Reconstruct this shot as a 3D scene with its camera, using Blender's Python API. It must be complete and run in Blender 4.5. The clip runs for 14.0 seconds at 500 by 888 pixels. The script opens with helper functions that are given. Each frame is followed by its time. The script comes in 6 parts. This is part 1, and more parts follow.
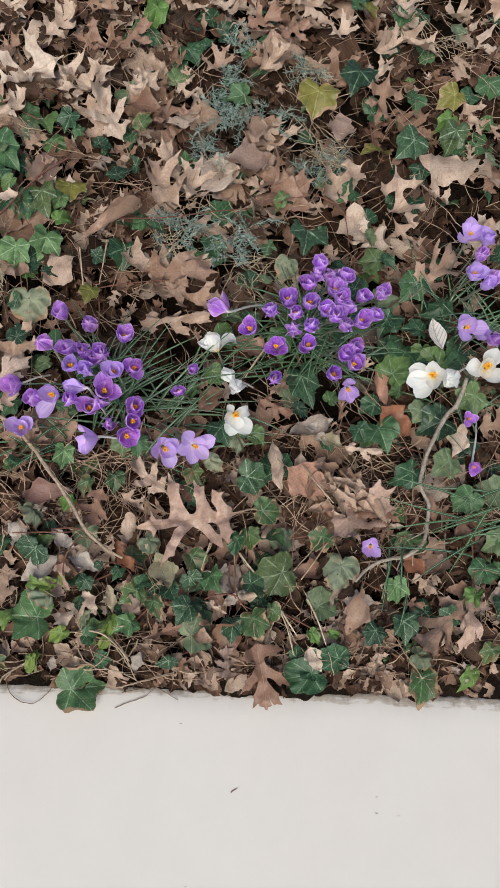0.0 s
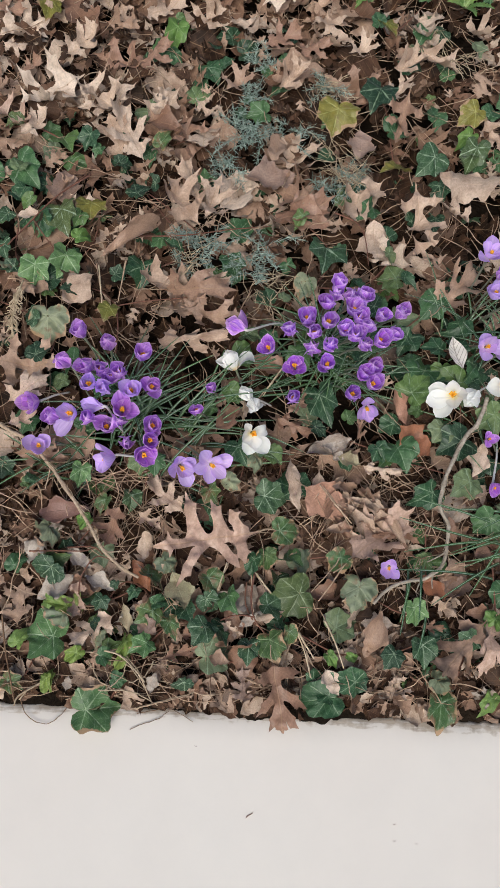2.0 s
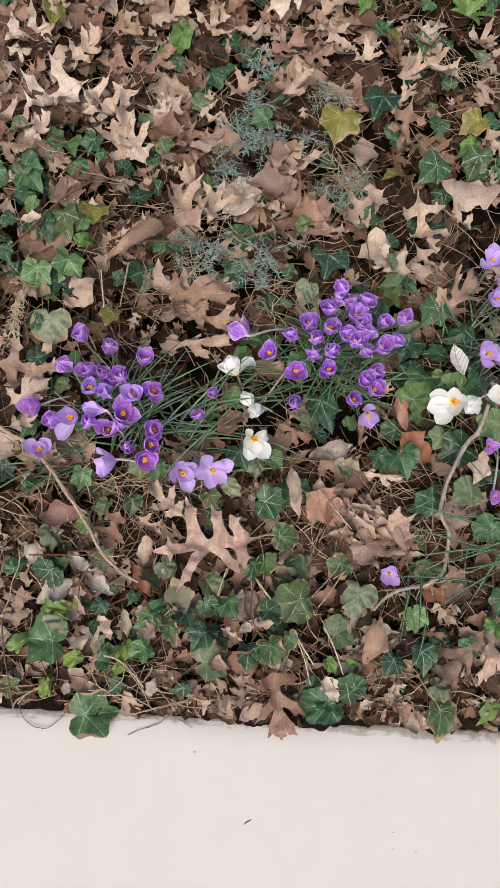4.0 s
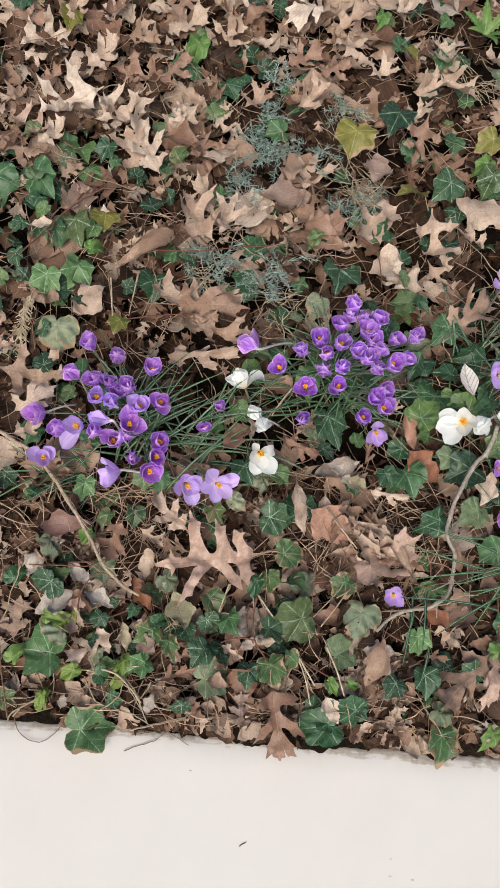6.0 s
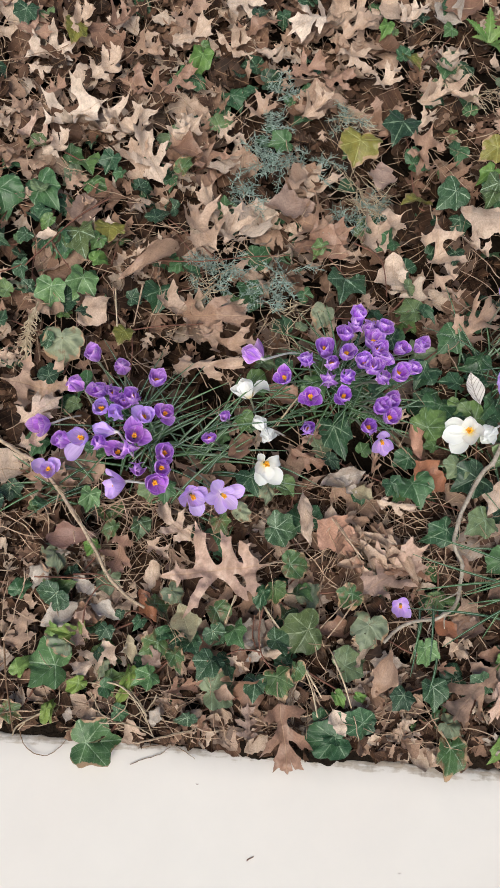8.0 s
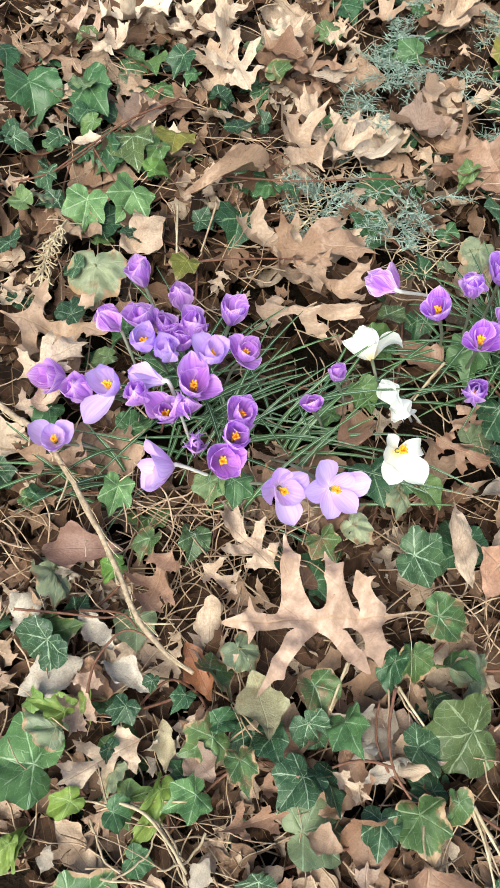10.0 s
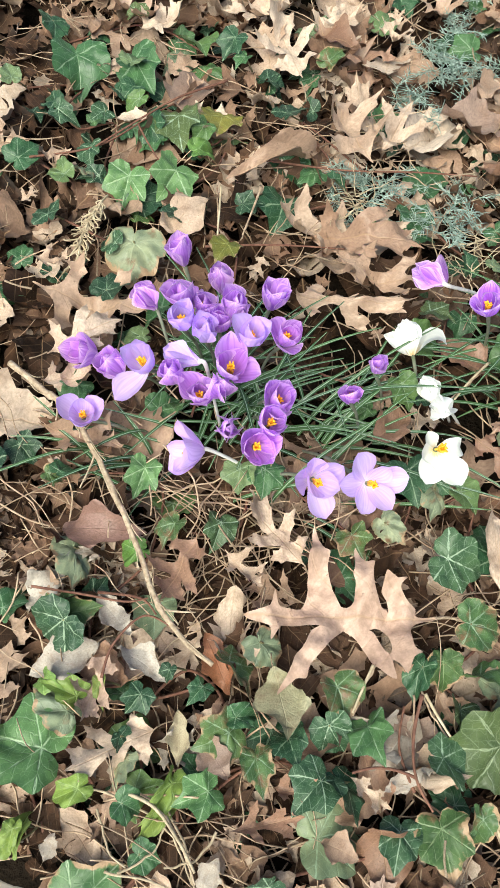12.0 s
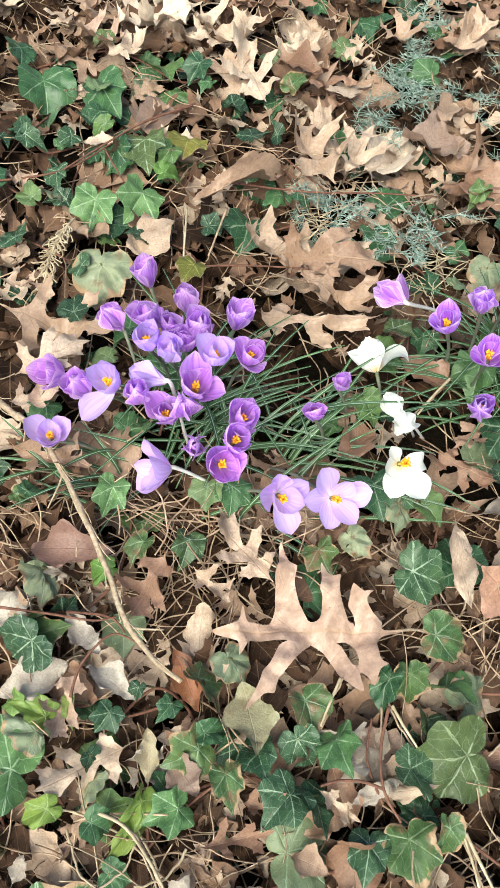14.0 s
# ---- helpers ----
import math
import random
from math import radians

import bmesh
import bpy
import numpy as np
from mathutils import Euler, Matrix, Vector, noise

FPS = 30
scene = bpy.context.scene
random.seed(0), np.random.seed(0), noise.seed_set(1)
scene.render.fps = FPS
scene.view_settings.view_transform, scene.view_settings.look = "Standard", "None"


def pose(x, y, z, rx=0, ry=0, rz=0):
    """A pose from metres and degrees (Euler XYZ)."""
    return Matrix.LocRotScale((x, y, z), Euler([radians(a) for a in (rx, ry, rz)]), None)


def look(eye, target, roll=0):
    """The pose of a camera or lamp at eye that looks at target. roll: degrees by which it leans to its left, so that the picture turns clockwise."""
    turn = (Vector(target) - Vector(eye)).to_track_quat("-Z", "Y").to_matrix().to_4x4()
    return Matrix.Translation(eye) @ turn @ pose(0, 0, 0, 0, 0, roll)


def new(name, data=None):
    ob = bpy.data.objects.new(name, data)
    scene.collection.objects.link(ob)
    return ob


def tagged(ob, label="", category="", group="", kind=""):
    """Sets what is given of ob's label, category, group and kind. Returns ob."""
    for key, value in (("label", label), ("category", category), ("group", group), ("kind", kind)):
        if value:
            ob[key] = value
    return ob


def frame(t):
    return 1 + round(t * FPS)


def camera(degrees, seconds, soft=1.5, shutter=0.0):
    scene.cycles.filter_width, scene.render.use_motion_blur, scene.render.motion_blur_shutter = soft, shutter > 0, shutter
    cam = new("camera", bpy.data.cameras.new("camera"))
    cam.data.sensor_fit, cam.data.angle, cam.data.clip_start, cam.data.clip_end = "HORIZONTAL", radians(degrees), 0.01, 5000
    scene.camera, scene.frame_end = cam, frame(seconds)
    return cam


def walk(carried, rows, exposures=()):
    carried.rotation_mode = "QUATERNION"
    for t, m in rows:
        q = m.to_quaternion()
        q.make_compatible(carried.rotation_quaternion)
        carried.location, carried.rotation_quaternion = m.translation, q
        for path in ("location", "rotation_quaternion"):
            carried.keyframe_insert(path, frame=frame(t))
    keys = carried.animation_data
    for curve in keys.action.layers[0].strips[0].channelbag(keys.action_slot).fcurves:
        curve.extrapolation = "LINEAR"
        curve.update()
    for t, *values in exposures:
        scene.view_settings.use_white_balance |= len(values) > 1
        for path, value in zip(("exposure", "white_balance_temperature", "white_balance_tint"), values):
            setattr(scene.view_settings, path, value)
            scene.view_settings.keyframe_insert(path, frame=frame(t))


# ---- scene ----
cam = camera(35.86, 14.0)
ROWS = [
    (0, 0.0002, 0.0003, 1.0500, 18.36, -5.67, 0.00),
    (0.5, 0.0058, 0.0069, 1.0584, 19.09, -5.03, 0.64),
    (1, -0.0023, 0.0072, 1.0543, 19.86, -4.65, 1.16),
    (1.5, 0.0038, 0.0140, 1.0446, 18.26, -4.40, 0.63),
    (2, -0.0008, 0.0131, 1.0468, 19.11, -4.61, 0.76),
    (2.5, 0.0012, 0.0111, 1.0434, 19.13, -4.41, 1.16),
    (3, -0.0048, 0.0083, 1.0463, 19.21, -4.95, 1.00),
    (5.3, -0.0006, 0.0187, 1.0428, 19.80, -4.83, 2.64),
    (5.5, -0.0159, 0.0184, 1.0353, 19.79, -5.22, 3.06),
    (6, -0.0137, 0.0239, 1.0361, 19.99, -5.53, 2.78),
    (6.5, -0.0100, 0.0308, 1.0401, 20.74, -5.78, 2.40),
    (7, -0.0172, 0.0333, 1.0382, 20.85, -5.79, 2.57),
    (7.5, -0.0198, 0.0310, 1.0378, 20.70, -5.98, 2.54),
    (8, -0.0111, 0.0286, 1.0342, 20.58, -4.92, 2.67),
    (8.5, -0.0169, 0.0391, 0.8846, 23.86, -6.51, 4.04),
    (8.8, -0.0264, 0.0556, 0.7858, 27.83, -6.08, 4.97),
    (9, -0.0311, 0.0669, 0.7211, 23.81, -6.07, 4.98),
    (9.2, -0.0339, 0.0678, 0.6732, 24.94, -2.93, 5.16),
    (11.3, -0.0557, 0.0499, 0.6100, 28.64, -3.50, 10.40),
    (11.5, -0.0633, 0.0511, 0.6112, 28.21, -3.56, 10.52),
    (12, -0.0527, 0.0581, 0.5987, 27.92, -3.55, 10.35),
    (12.5, -0.0432, 0.0593, 0.5998, 28.10, -5.29, 8.79),
    (13, -0.0439, 0.0590, 0.6013, 27.73, -4.50, 9.43),
    (13.5, -0.0417, 0.0588, 0.6056, 28.37, -3.79, 9.69),
    (14, -0.0420, 0.0560, 0.6068, 29.31, -4.43, 8.81),
]
EXPOSURES = [(0, 0.17, 6280, 5), (2, 0.2, 6300, 6), (3, 0.25, 6450, 8), (7.5, 0.4, 6390, 5), (8.0, 0.4, 6390, 5), (8.5, 0.47, 6500, 2), (9, 0.97, 6480, -2), (11.3, 1.11, 6470, -5), (14, 1.13, 6470, -5)]
walk(cam, [(t, pose(*row)) for t, *row in ROWS], EXPOSURES)

# ---- sky and light: a bright overcast day ----
world = bpy.data.worlds.new("overcast_sky")
scene.world = world
world.use_nodes = True
wn, wl = world.node_tree.nodes, world.node_tree.links
sky = wn.new("ShaderNodeTexSky")
sky.sky_type, sky.sun_disc = "NISHITA", False
sky.sun_elevation, sky.sun_rotation = radians(52), radians(200)
sky.air_density, sky.dust_density, sky.ozone_density = 1.0, 4.0, 1.0
wl.new(sky.outputs["Color"], wn["Background"].inputs["Color"])
wn["Background"].inputs["Strength"].default_value = 0.085

sun_data = bpy.data.lights.new("sun", "SUN")
sun_data.energy, sun_data.angle, sun_data.color = 2.0, radians(40), (1.0, 0.95, 0.88)
sun = new("sun", sun_data)
SUN_WAY = Vector((math.sin(radians(200)) * math.cos(radians(52)), math.cos(radians(200)) * math.cos(radians(52)), math.sin(radians(52))))
sun.matrix_world = look(SUN_WAY * 20, (0, 0, 0))


# ---- material tools ----
def material(name):
    mat = bpy.data.materials.new(name)
    mat.use_nodes = True
    return mat, mat.node_tree.nodes, mat.node_tree.links, mat.node_tree.nodes["Principled BSDF"]


def calc(nodes, links, operation, a, b=None, c=None):
    """A math node; each operand is a number or a socket."""
    n = nodes.new("ShaderNodeMath")
    n.operation = operation
    for k, v in enumerate((a, b, c)):
        if v is None:
            continue
        if isinstance(v, (int, float)):
            n.inputs[k].default_value = v
        else:
            links.new(v, n.inputs[k])
    return n.outputs[0]


def ramp(nodes, links, fac, stops, interpolation="LINEAR"):
    n = nodes.new("ShaderNodeValToRGB")
    n.color_ramp.interpolation = interpolation
    while len(n.color_ramp.elements) < len(stops):
        n.color_ramp.elements.new(0.5)
    for e, (p, col) in zip(n.color_ramp.elements, stops):
        e.position, e.color = p, (*col, 1) if len(col) == 3 else col
    links.new(fac, n.inputs["Fac"])
    return n.outputs["Color"]


def mix(nodes, links, fac, a, b, blend="MIX"):
    n = nodes.new("ShaderNodeMix")
    n.data_type, n.blend_type = "RGBA", blend
    for sock, v in ((n.inputs[0], fac), (n.inputs[6], a), (n.inputs[7], b)):
        if isinstance(v, (int, float)):
            sock.default_value = v
        elif isinstance(v, tuple):
            sock.default_value = (*v, 1)
        else:
            links.new(v, sock)
    return n.outputs[2]


def grain(nodes, links, scale, detail=4.0, vector=None, rough=0.6):
    n = nodes.new("ShaderNodeTexNoise")
    n.inputs["Scale"].default_value, n.inputs["Detail"].default_value, n.inputs["Roughness"].default_value = scale, detail, rough
    if vector is None:
        vector = nodes.new("ShaderNodeTexCoord").outputs["Object"]
    links.new(vector, n.inputs["Vector"])
    return n.outputs["Fac"]


def bump(nodes, links, height, strength, distance, bsdf):
    n = nodes.new("ShaderNodeBump")
    n.inputs["Strength"].default_value, n.inputs["Distance"].default_value = strength, distance
    links.new(height, n.inputs["Height"])
    links.new(n.outputs["Normal"], bsdf.inputs["Normal"])


def chance(nodes, island):
    """A random number for each object, or for each loose piece of a joined mesh."""
    if island:
        return nodes.new("ShaderNodeNewGeometry").outputs["Random Per Island"]
    return nodes.new("ShaderNodeObjectInfo").outputs["Random"]


def uv_xy(nodes, links):
    """Leaf coordinates: x across from the midrib, y along it, in leaf lengths."""
    uv = nodes.new("ShaderNodeUVMap")
    sep = nodes.new("ShaderNodeSeparateXYZ")
    links.new(uv.outputs["UV"], sep.inputs[0])
    return uv.outputs["UV"], calc(nodes, links, "SUBTRACT", sep.outputs["X"], 0.5), sep.outputs["Y"]


def jump(nodes, links, r, factor):
    """Another random number out of one."""
    return calc(nodes, links, "FRACT", calc(nodes, links, "MULTIPLY", r, factor))


def soft_line(nodes, links, distance, width):
    """1 on a line, falling to 0 at the given distance."""
    return calc(nodes, links, "MAXIMUM", calc(nodes, links, "SUBTRACT", 1.0, calc(nodes, links, "DIVIDE", distance, width)), 0.0)


def shifted(nodes, links, vector, r):
    """The vector moved by a random step, so that no two pieces share their stains."""
    n = nodes.new("ShaderNodeVectorMath")
    n.operation = "MULTIPLY_ADD"
    comb = nodes.new("ShaderNodeCombineXYZ")
    for k, f in enumerate((37.0, 91.0, 53.0)):
        links.new(calc(nodes, links, "MULTIPLY", r, f), comb.inputs[k])
    n.inputs[1].default_value = (1, 1, 1)
    links.new(vector, n.inputs[0])
    links.new(comb.outputs[0], n.inputs[2])
    return n.outputs[0]


def dead_leaf_material(name, stops, island, vein=(0.42, 0.27, 0.16), rough=0.42, gloss=0.4):
    mat, n, l, b = material(name)
    r = chance(n, island)
    uv, x, y = uv_xy(n, l)
    ax = calc(n, l, "ABSOLUTE", x)
    where = shifted(n, l, uv, r)
    base = ramp(n, l, r, stops)
    stain = grain(n, l, 4.0, 5, where)
    base = mix(n, l, calc(n, l, "MULTIPLY", ramp(n, l, stain, [(0.46, (0, 0, 0)), (0.72, (1, 1, 1))]), 0.5), base, (0.17, 0.085, 0.048))
    fine = grain(n, l, 34.0, 3, where)
    base = mix(n, l, 0.55, base, ramp(n, l, fine, [(0.3, (0.62, 0.6, 0.58)), (0.7, (1.3, 1.3, 1.3))]), "MULTIPLY")
    specks = ramp(n, l, grain(n, l, 26.0, 2, where), [(0.68, (0, 0, 0)), (0.73, (1, 1, 1))])
    base = mix(n, l, calc(n, l, "MULTIPLY", specks, 0.55), base, (0.09, 0.045, 0.028))
    rib = soft_line(n, l, ax, 0.012)
    side = calc(n, l, "FRACT", calc(n, l, "MULTIPLY", calc(n, l, "SUBTRACT", y, calc(n, l, "MULTIPLY", ax, 0.9)), 6.0))
    side = soft_line(n, l, calc(n, l, "ABSOLUTE", calc(n, l, "SUBTRACT", side, 0.5)), 0.05)
    veins = calc(n, l, "MAXIMUM", rib, calc(n, l, "MULTIPLY", side, 0.45))
    base = mix(n, l, calc(n, l, "MULTIPLY", veins, 0.5), base, vein)
    l.new(base, b.inputs["Base Color"])
    b.inputs["Roughness"].default_value = rough
    b.inputs["Specular IOR Level"].default_value = gloss
    height = calc(n, l, "ADD", calc(n, l, "MULTIPLY", veins, -0.6), fine)
    bump(n, l, calc(n, l, "ADD", height, calc(n, l, "MULTIPLY", stain, 1.5)), 0.5, 0.0012, b)
    return mat


OAK_TONES = [(0.0, (0.016, 0.009, 0.006)), (0.3, (0.06, 0.032, 0.021)), (0.44, (0.2, 0.115, 0.078)), (0.6, (0.31, 0.2, 0.143)), (0.76, (0.45, 0.315, 0.237)), (0.92, (0.6, 0.47, 0.37)), (1.0, (0.38, 0.31, 0.265))]
M_OAK = dead_leaf_material("fallen_oak_leaf", OAK_TONES, False)
M_OAK_LITTER = dead_leaf_material("oak_leaf_litter", OAK_TONES, True, rough=0.55, gloss=0.14)
M_OAK_PALE = dead_leaf_material("pale_oak_leaf", [(0.0, (0.48, 0.345, 0.26)), (0.6, (0.58, 0.445, 0.35)), (1.0, (0.68, 0.55, 0.45))], False)
M_OAK_TAN = dead_leaf_material("tan_oak_leaf", [(0.0, (0.28, 0.168, 0.117)), (0.5, (0.45, 0.31, 0.228)), (1.0, (0.58, 0.44, 0.34))], False)
M_OAK_PINK = dead_leaf_material("pinkish_oak_leaf", [(0.0, (0.47, 0.315, 0.245)), (1.0, (0.52, 0.36, 0.285))], False)
M_OAK_DARK = dead_leaf_material("dark_oak_leaf", [(0.0, (0.22, 0.12, 0.08)), (1.0, (0.35, 0.21, 0.15))], False)
M_TAUPE_LEAF = dead_leaf_material("taupe_dead_leaf", [(0.0, (0.24, 0.16, 0.125)), (1.0, (0.36, 0.255, 0.21))], False, (0.2, 0.12, 0.1))
M_GREY_LEAF = dead_leaf_material("weathered_grey_leaf", [(0.0, (0.32, 0.265, 0.22)), (1.0, (0.5, 0.435, 0.38))], False, (0.5, 0.45, 0.42))
M_RUST = dead_leaf_material("rust_dead_leaf", [(0.0, (0.2, 0.075, 0.04)), (1.0, (0.33, 0.14, 0.075))], False, (0.2, 0.08, 0.05), 0.38, 0.4)
M_RUST_PINK = dead_leaf_material("reddish_tan_leaf", [(0.0, (0.4, 0.22, 0.155)), (1.0, (0.5, 0.29, 0.21))], False, (0.3, 0.15, 0.1))
M_KHAKI = dead_leaf_material("khaki_faded_leaf", [(0.0, (0.27, 0.25, 0.15)), (1.0, (0.4, 0.33, 0.22))], False, (0.42, 0.38, 0.25))
M_MAUVE = dead_leaf_material("mauve_dead_leaf", [(0.0, (0.25, 0.145, 0.12)), (1.0, (0.33, 0.2, 0.165))], False, (0.2, 0.11, 0.09))
# rotting leaves, their tones pushed near black to deepen the shade under other leaves
M_OLD_LITTER = dead_leaf_material("shade_darkened_rotting_litter", [(0.0, (0.014, 0.009, 0.006)), (0.5, (0.04, 0.023, 0.016)), (0.85, (0.1, 0.062, 0.044)), (1.0, (0.2, 0.15, 0.125))], True, rough=0.8, gloss=0.06)


def ivy_material(name, stops, island=False, vein=(0.3, 0.39, 0.26), spread=0.78, brown=0.0):
    mat, n, l, b = material(name)
    r = chance(n, island)
    uv, x, y = uv_xy(n, l)
    ax = calc(n, l, "ABSOLUTE", x)
    where = shifted(n, l, uv, r)
    base = ramp(n, l, r, stops)
    blotch = grain(n, l, 3.2, 4, where)
    base = mix(n, l, 0.8, base, ramp(n, l, blotch, [(0.3, (0.55, 0.6, 0.6)), (0.7, (1.4, 1.3, 1.2))]), "MULTIPLY")
    if brown:
        base = mix(n, l, ramp(n, l, grain(n, l, 2.2, 4, where), [(0.97 - brown, (0, 0, 0)), (1.12 - brown, (1, 1, 1))]), base, (0.17, 0.095, 0.05))
    # five main veins out of the stalk, each with side veins that slant outwards
    near = along = None
    for a in (0.0, 50.0, 108.0):
        co, si = math.cos(radians(a)), math.sin(radians(a))
        d = calc(n, l, "ABSOLUTE", calc(n, l, "SUBTRACT", calc(n, l, "MULTIPLY", ax, co), calc(n, l, "MULTIPLY", y, si)))
        u = calc(n, l, "ADD", calc(n, l, "MULTIPLY", ax, si), calc(n, l, "MULTIPLY", y, co))
        if near is None:
            near, along = d, u
        else:
            first = calc(n, l, "LESS_THAN", d, near)
            along = calc(n, l, "ADD", calc(n, l, "MULTIPLY", first, u), calc(n, l, "MULTIPLY", calc(n, l, "SUBTRACT", 1.0, first), along))
            near = calc(n, l, "MINIMUM", near, d)
    wobble = calc(n, l, "MULTIPLY", calc(n, l, "SUBTRACT", grain(n, l, 5.0, 3, where), 0.5), 0.16)
    main = soft_line(n, l, calc(n, l, "ABSOLUTE", calc(n, l, "ADD", near, calc(n, l, "MULTIPLY", wobble, 0.6))), 0.021)
    side = calc(n, l, "FRACT", calc(n, l, "ADD", calc(n, l, "MULTIPLY", calc(n, l, "ADD", calc(n, l, "SUBTRACT", along, calc(n, l, "MULTIPLY", near, 0.85)), wobble), 4.3), jump(n, l, r, 5.7)))
    side = soft_line(n, l, calc(n, l, "ABSOLUTE", calc(n, l, "SUBTRACT", side, 0.5)), 0.065)
    cells = n.new("ShaderNodeTexVoronoi")
    cells.feature = "DISTANCE_TO_EDGE"
    cells.inputs["Scale"].default_value = 9.0
    l.new(where, cells.inputs["Vector"])
    net = soft_line(n, l, cells.outputs["Distance"], 0.03)
    veins = calc(n, l, "MAXIMUM", main, calc(n, l, "MAXIMUM", calc(n, l, "MULTIPLY", side, 0.42), calc(n, l, "MULTIPLY", net, 0.24)))
    base = mix(n, l, calc(n, l, "MULTIPLY", veins, spread), base, vein)
    if brown:
        rim = n.new("ShaderNodeAttribute")
        rim.attribute_name = "rim"
        dry = calc(n, l, "ADD", rim.outputs["Fac"], calc(n, l, "MULTIPLY", calc(n, l, "SUBTRACT", grain(n, l, 2.6, 3, where), 0.5), 1.1))
        base = mix(n, l, ramp(n, l, dry, [(0.92, (0, 0, 0)), (1.04, (1, 1, 1))]), base, (0.36, 0.235, 0.14))
    fine = grain(n, l, 60.0, 2, where)
    base = mix(n, l, 0.35, base, ramp(n, l, fine, [(0.3, (0.7, 0.7, 0.7)), (0.7, (1.25, 1.25, 1.25))]), "MULTIPLY")
    l.new(base, b.inputs["Base Color"])
    l.new(ramp(n, l, blotch, [(0.2, (0.28,) * 3), (0.8, (0.48,) * 3)]), b.inputs["Roughness"])
    b.inputs["Specular IOR Level"].default_value = 0.36
    bump(n, l, calc(n, l, "ADD", calc(n, l, "MULTIPLY", veins, -0.8), calc(n, l, "MULTIPLY", blotch, 1.2)), 0.45, 0.0014, b)
    return mat


IVY_TONES = [(0.0, (0.018, 0.044, 0.024)), (0.35, (0.03, 0.082, 0.038)), (0.7, (0.056, 0.13, 0.052)), (0.86, (0.1, 0.17, 0.05)), (1.0, (0.16, 0.2, 0.12))]
M_IVY = ivy_material("ivy_leaf_green", IVY_TONES)
M_IVY_LITTER = ivy_material("ivy_leaf_undergrowth", IVY_TONES, True)
M_IVY_BRIGHT = ivy_material("ivy_leaf_fresh", [(0.0, (0.095, 0.19, 0.045)), (1.0, (0.17, 0.26, 0.07))], vein=(0.36, 0.5, 0.22), spread=0.5)
M_IVY_LIME = ivy_material("ivy_leaf_young", [(0.0, (0.16, 0.235, 0.05)), (1.0, (0.25, 0.31, 0.09))], vein=(0.42, 0.52, 0.24), spread=0.5)
M_IVY_YELLOW = ivy_material("ivy_leaf_yellowing", [(0.0, (0.12, 0.13, 0.025)), (1.0, (0.2, 0.18, 0.04))], vein=(0.4, 0.4, 0.15), brown=0.36)
M_IVY_PALE = ivy_material("ivy_leaf_faded", [(0.0, (0.16, 0.2, 0.13)), (1.0, (0.25, 0.28, 0.18))], vein=(0.34, 0.38, 0.26), spread=0.4, brown=0.4)
M_IVY_VEINED = ivy_material("ivy_leaf_veined", [(0.0, (0.028, 0.066, 0.034)), (0.6, (0.046, 0.098, 0.046)), (1.0, (0.085, 0.115, 0.042))], vein=(0.4, 0.5, 0.36), spread=0.88)
M_IVY_OLIVE = ivy_material("ivy_leaf_olive", [(0.0, (0.055, 0.09, 0.034)), (1.0, (0.085, 0.115, 0.045))], vein=(0.36, 0.42, 0.27), spread=0.7)
M_IVY_WALL = ivy_material("ivy_leaf_on_wall", [(0.0, (0.06, 0.13, 0.05)), (1.0, (0.08, 0.15, 0.055))], vein=(0.4, 0.5, 0.32), spread=0.75, brown=0.3)
M_IVY_BRIGHT2 = ivy_material("ivy_leaf_mid_green", [(0.0, (0.085, 0.18, 0.065)), (1.0, (0.12, 0.22, 0.085))], vein=(0.42, 0.54, 0.34), spread=0.8)
M_IVY_EDGE = ivy_material("ivy_leaf_browning_rim", [(0.0, (0.055, 0.105, 0.035)), (1.0, (0.085, 0.14, 0.045))], vein=(0.3, 0.38, 0.2), spread=0.6, brown=0.38)
M_IVY_MIXED = ivy_material("ivy_leaf_browning", [(0.0, (0.05, 0.11, 0.04)), (1.0, (0.1, 0.15, 0.05))], brown=0.46)


def stem_material(name, low, high, scale=120.0):
    mat, n, l, b = material(name)
    coarse, g = grain(n, l, scale * 0.3, 3), grain(n, l, scale * 2.2, 5)
    base = ramp(n, l, g, [(0.32, low), (0.66, high)])
    base = mix(n, l, 0.75, base, ramp(n, l, coarse, [(0.34, (0.72, 0.69, 0.66)), (0.6, (1.14, 1.13, 1.12))]), "MULTIPLY")
    l.new(base, b.inputs["Base Color"])
    b.inputs["Roughness"].default_value = 0.9
    b.inputs["Specular IOR Level"].default_value = 0.2
    bump(n, l, calc(n, l, "ADD", g, coarse), 0.8, 0.0016, b)
    return mat


M_TWIG = stem_material("pale_twig_bark", (0.27, 0.19, 0.13), (0.55, 0.43, 0.32))
M_ROOT_DARK = stem_material("brown_root", (0.11, 0.062, 0.038), (0.28, 0.18, 0.115))
M_TWIG_GREY = stem_material("grey_twig_bark", (0.28, 0.235, 0.185), (0.5, 0.44, 0.37))
M_ROOT = stem_material("pale_root", (0.3, 0.23, 0.16), (0.52, 0.42, 0.3))
M_TWIG_RED = stem_material("reddish_vine_bark", (0.13, 0.06, 0.045), (0.24, 0.12, 0.085))
M_PETIOLE = stem_material("ivy_petiole", (0.17, 0.16, 0.08), (0.32, 0.28, 0.16))
M_STRAW = stem_material("dry_straw", (0.3, 0.19, 0.13), (0.62, 0.47, 0.34), 60)
M_STRAW_PALE = stem_material("bleached_dry_grass", (0.4, 0.31, 0.2), (0.66, 0.55, 0.4), 60)
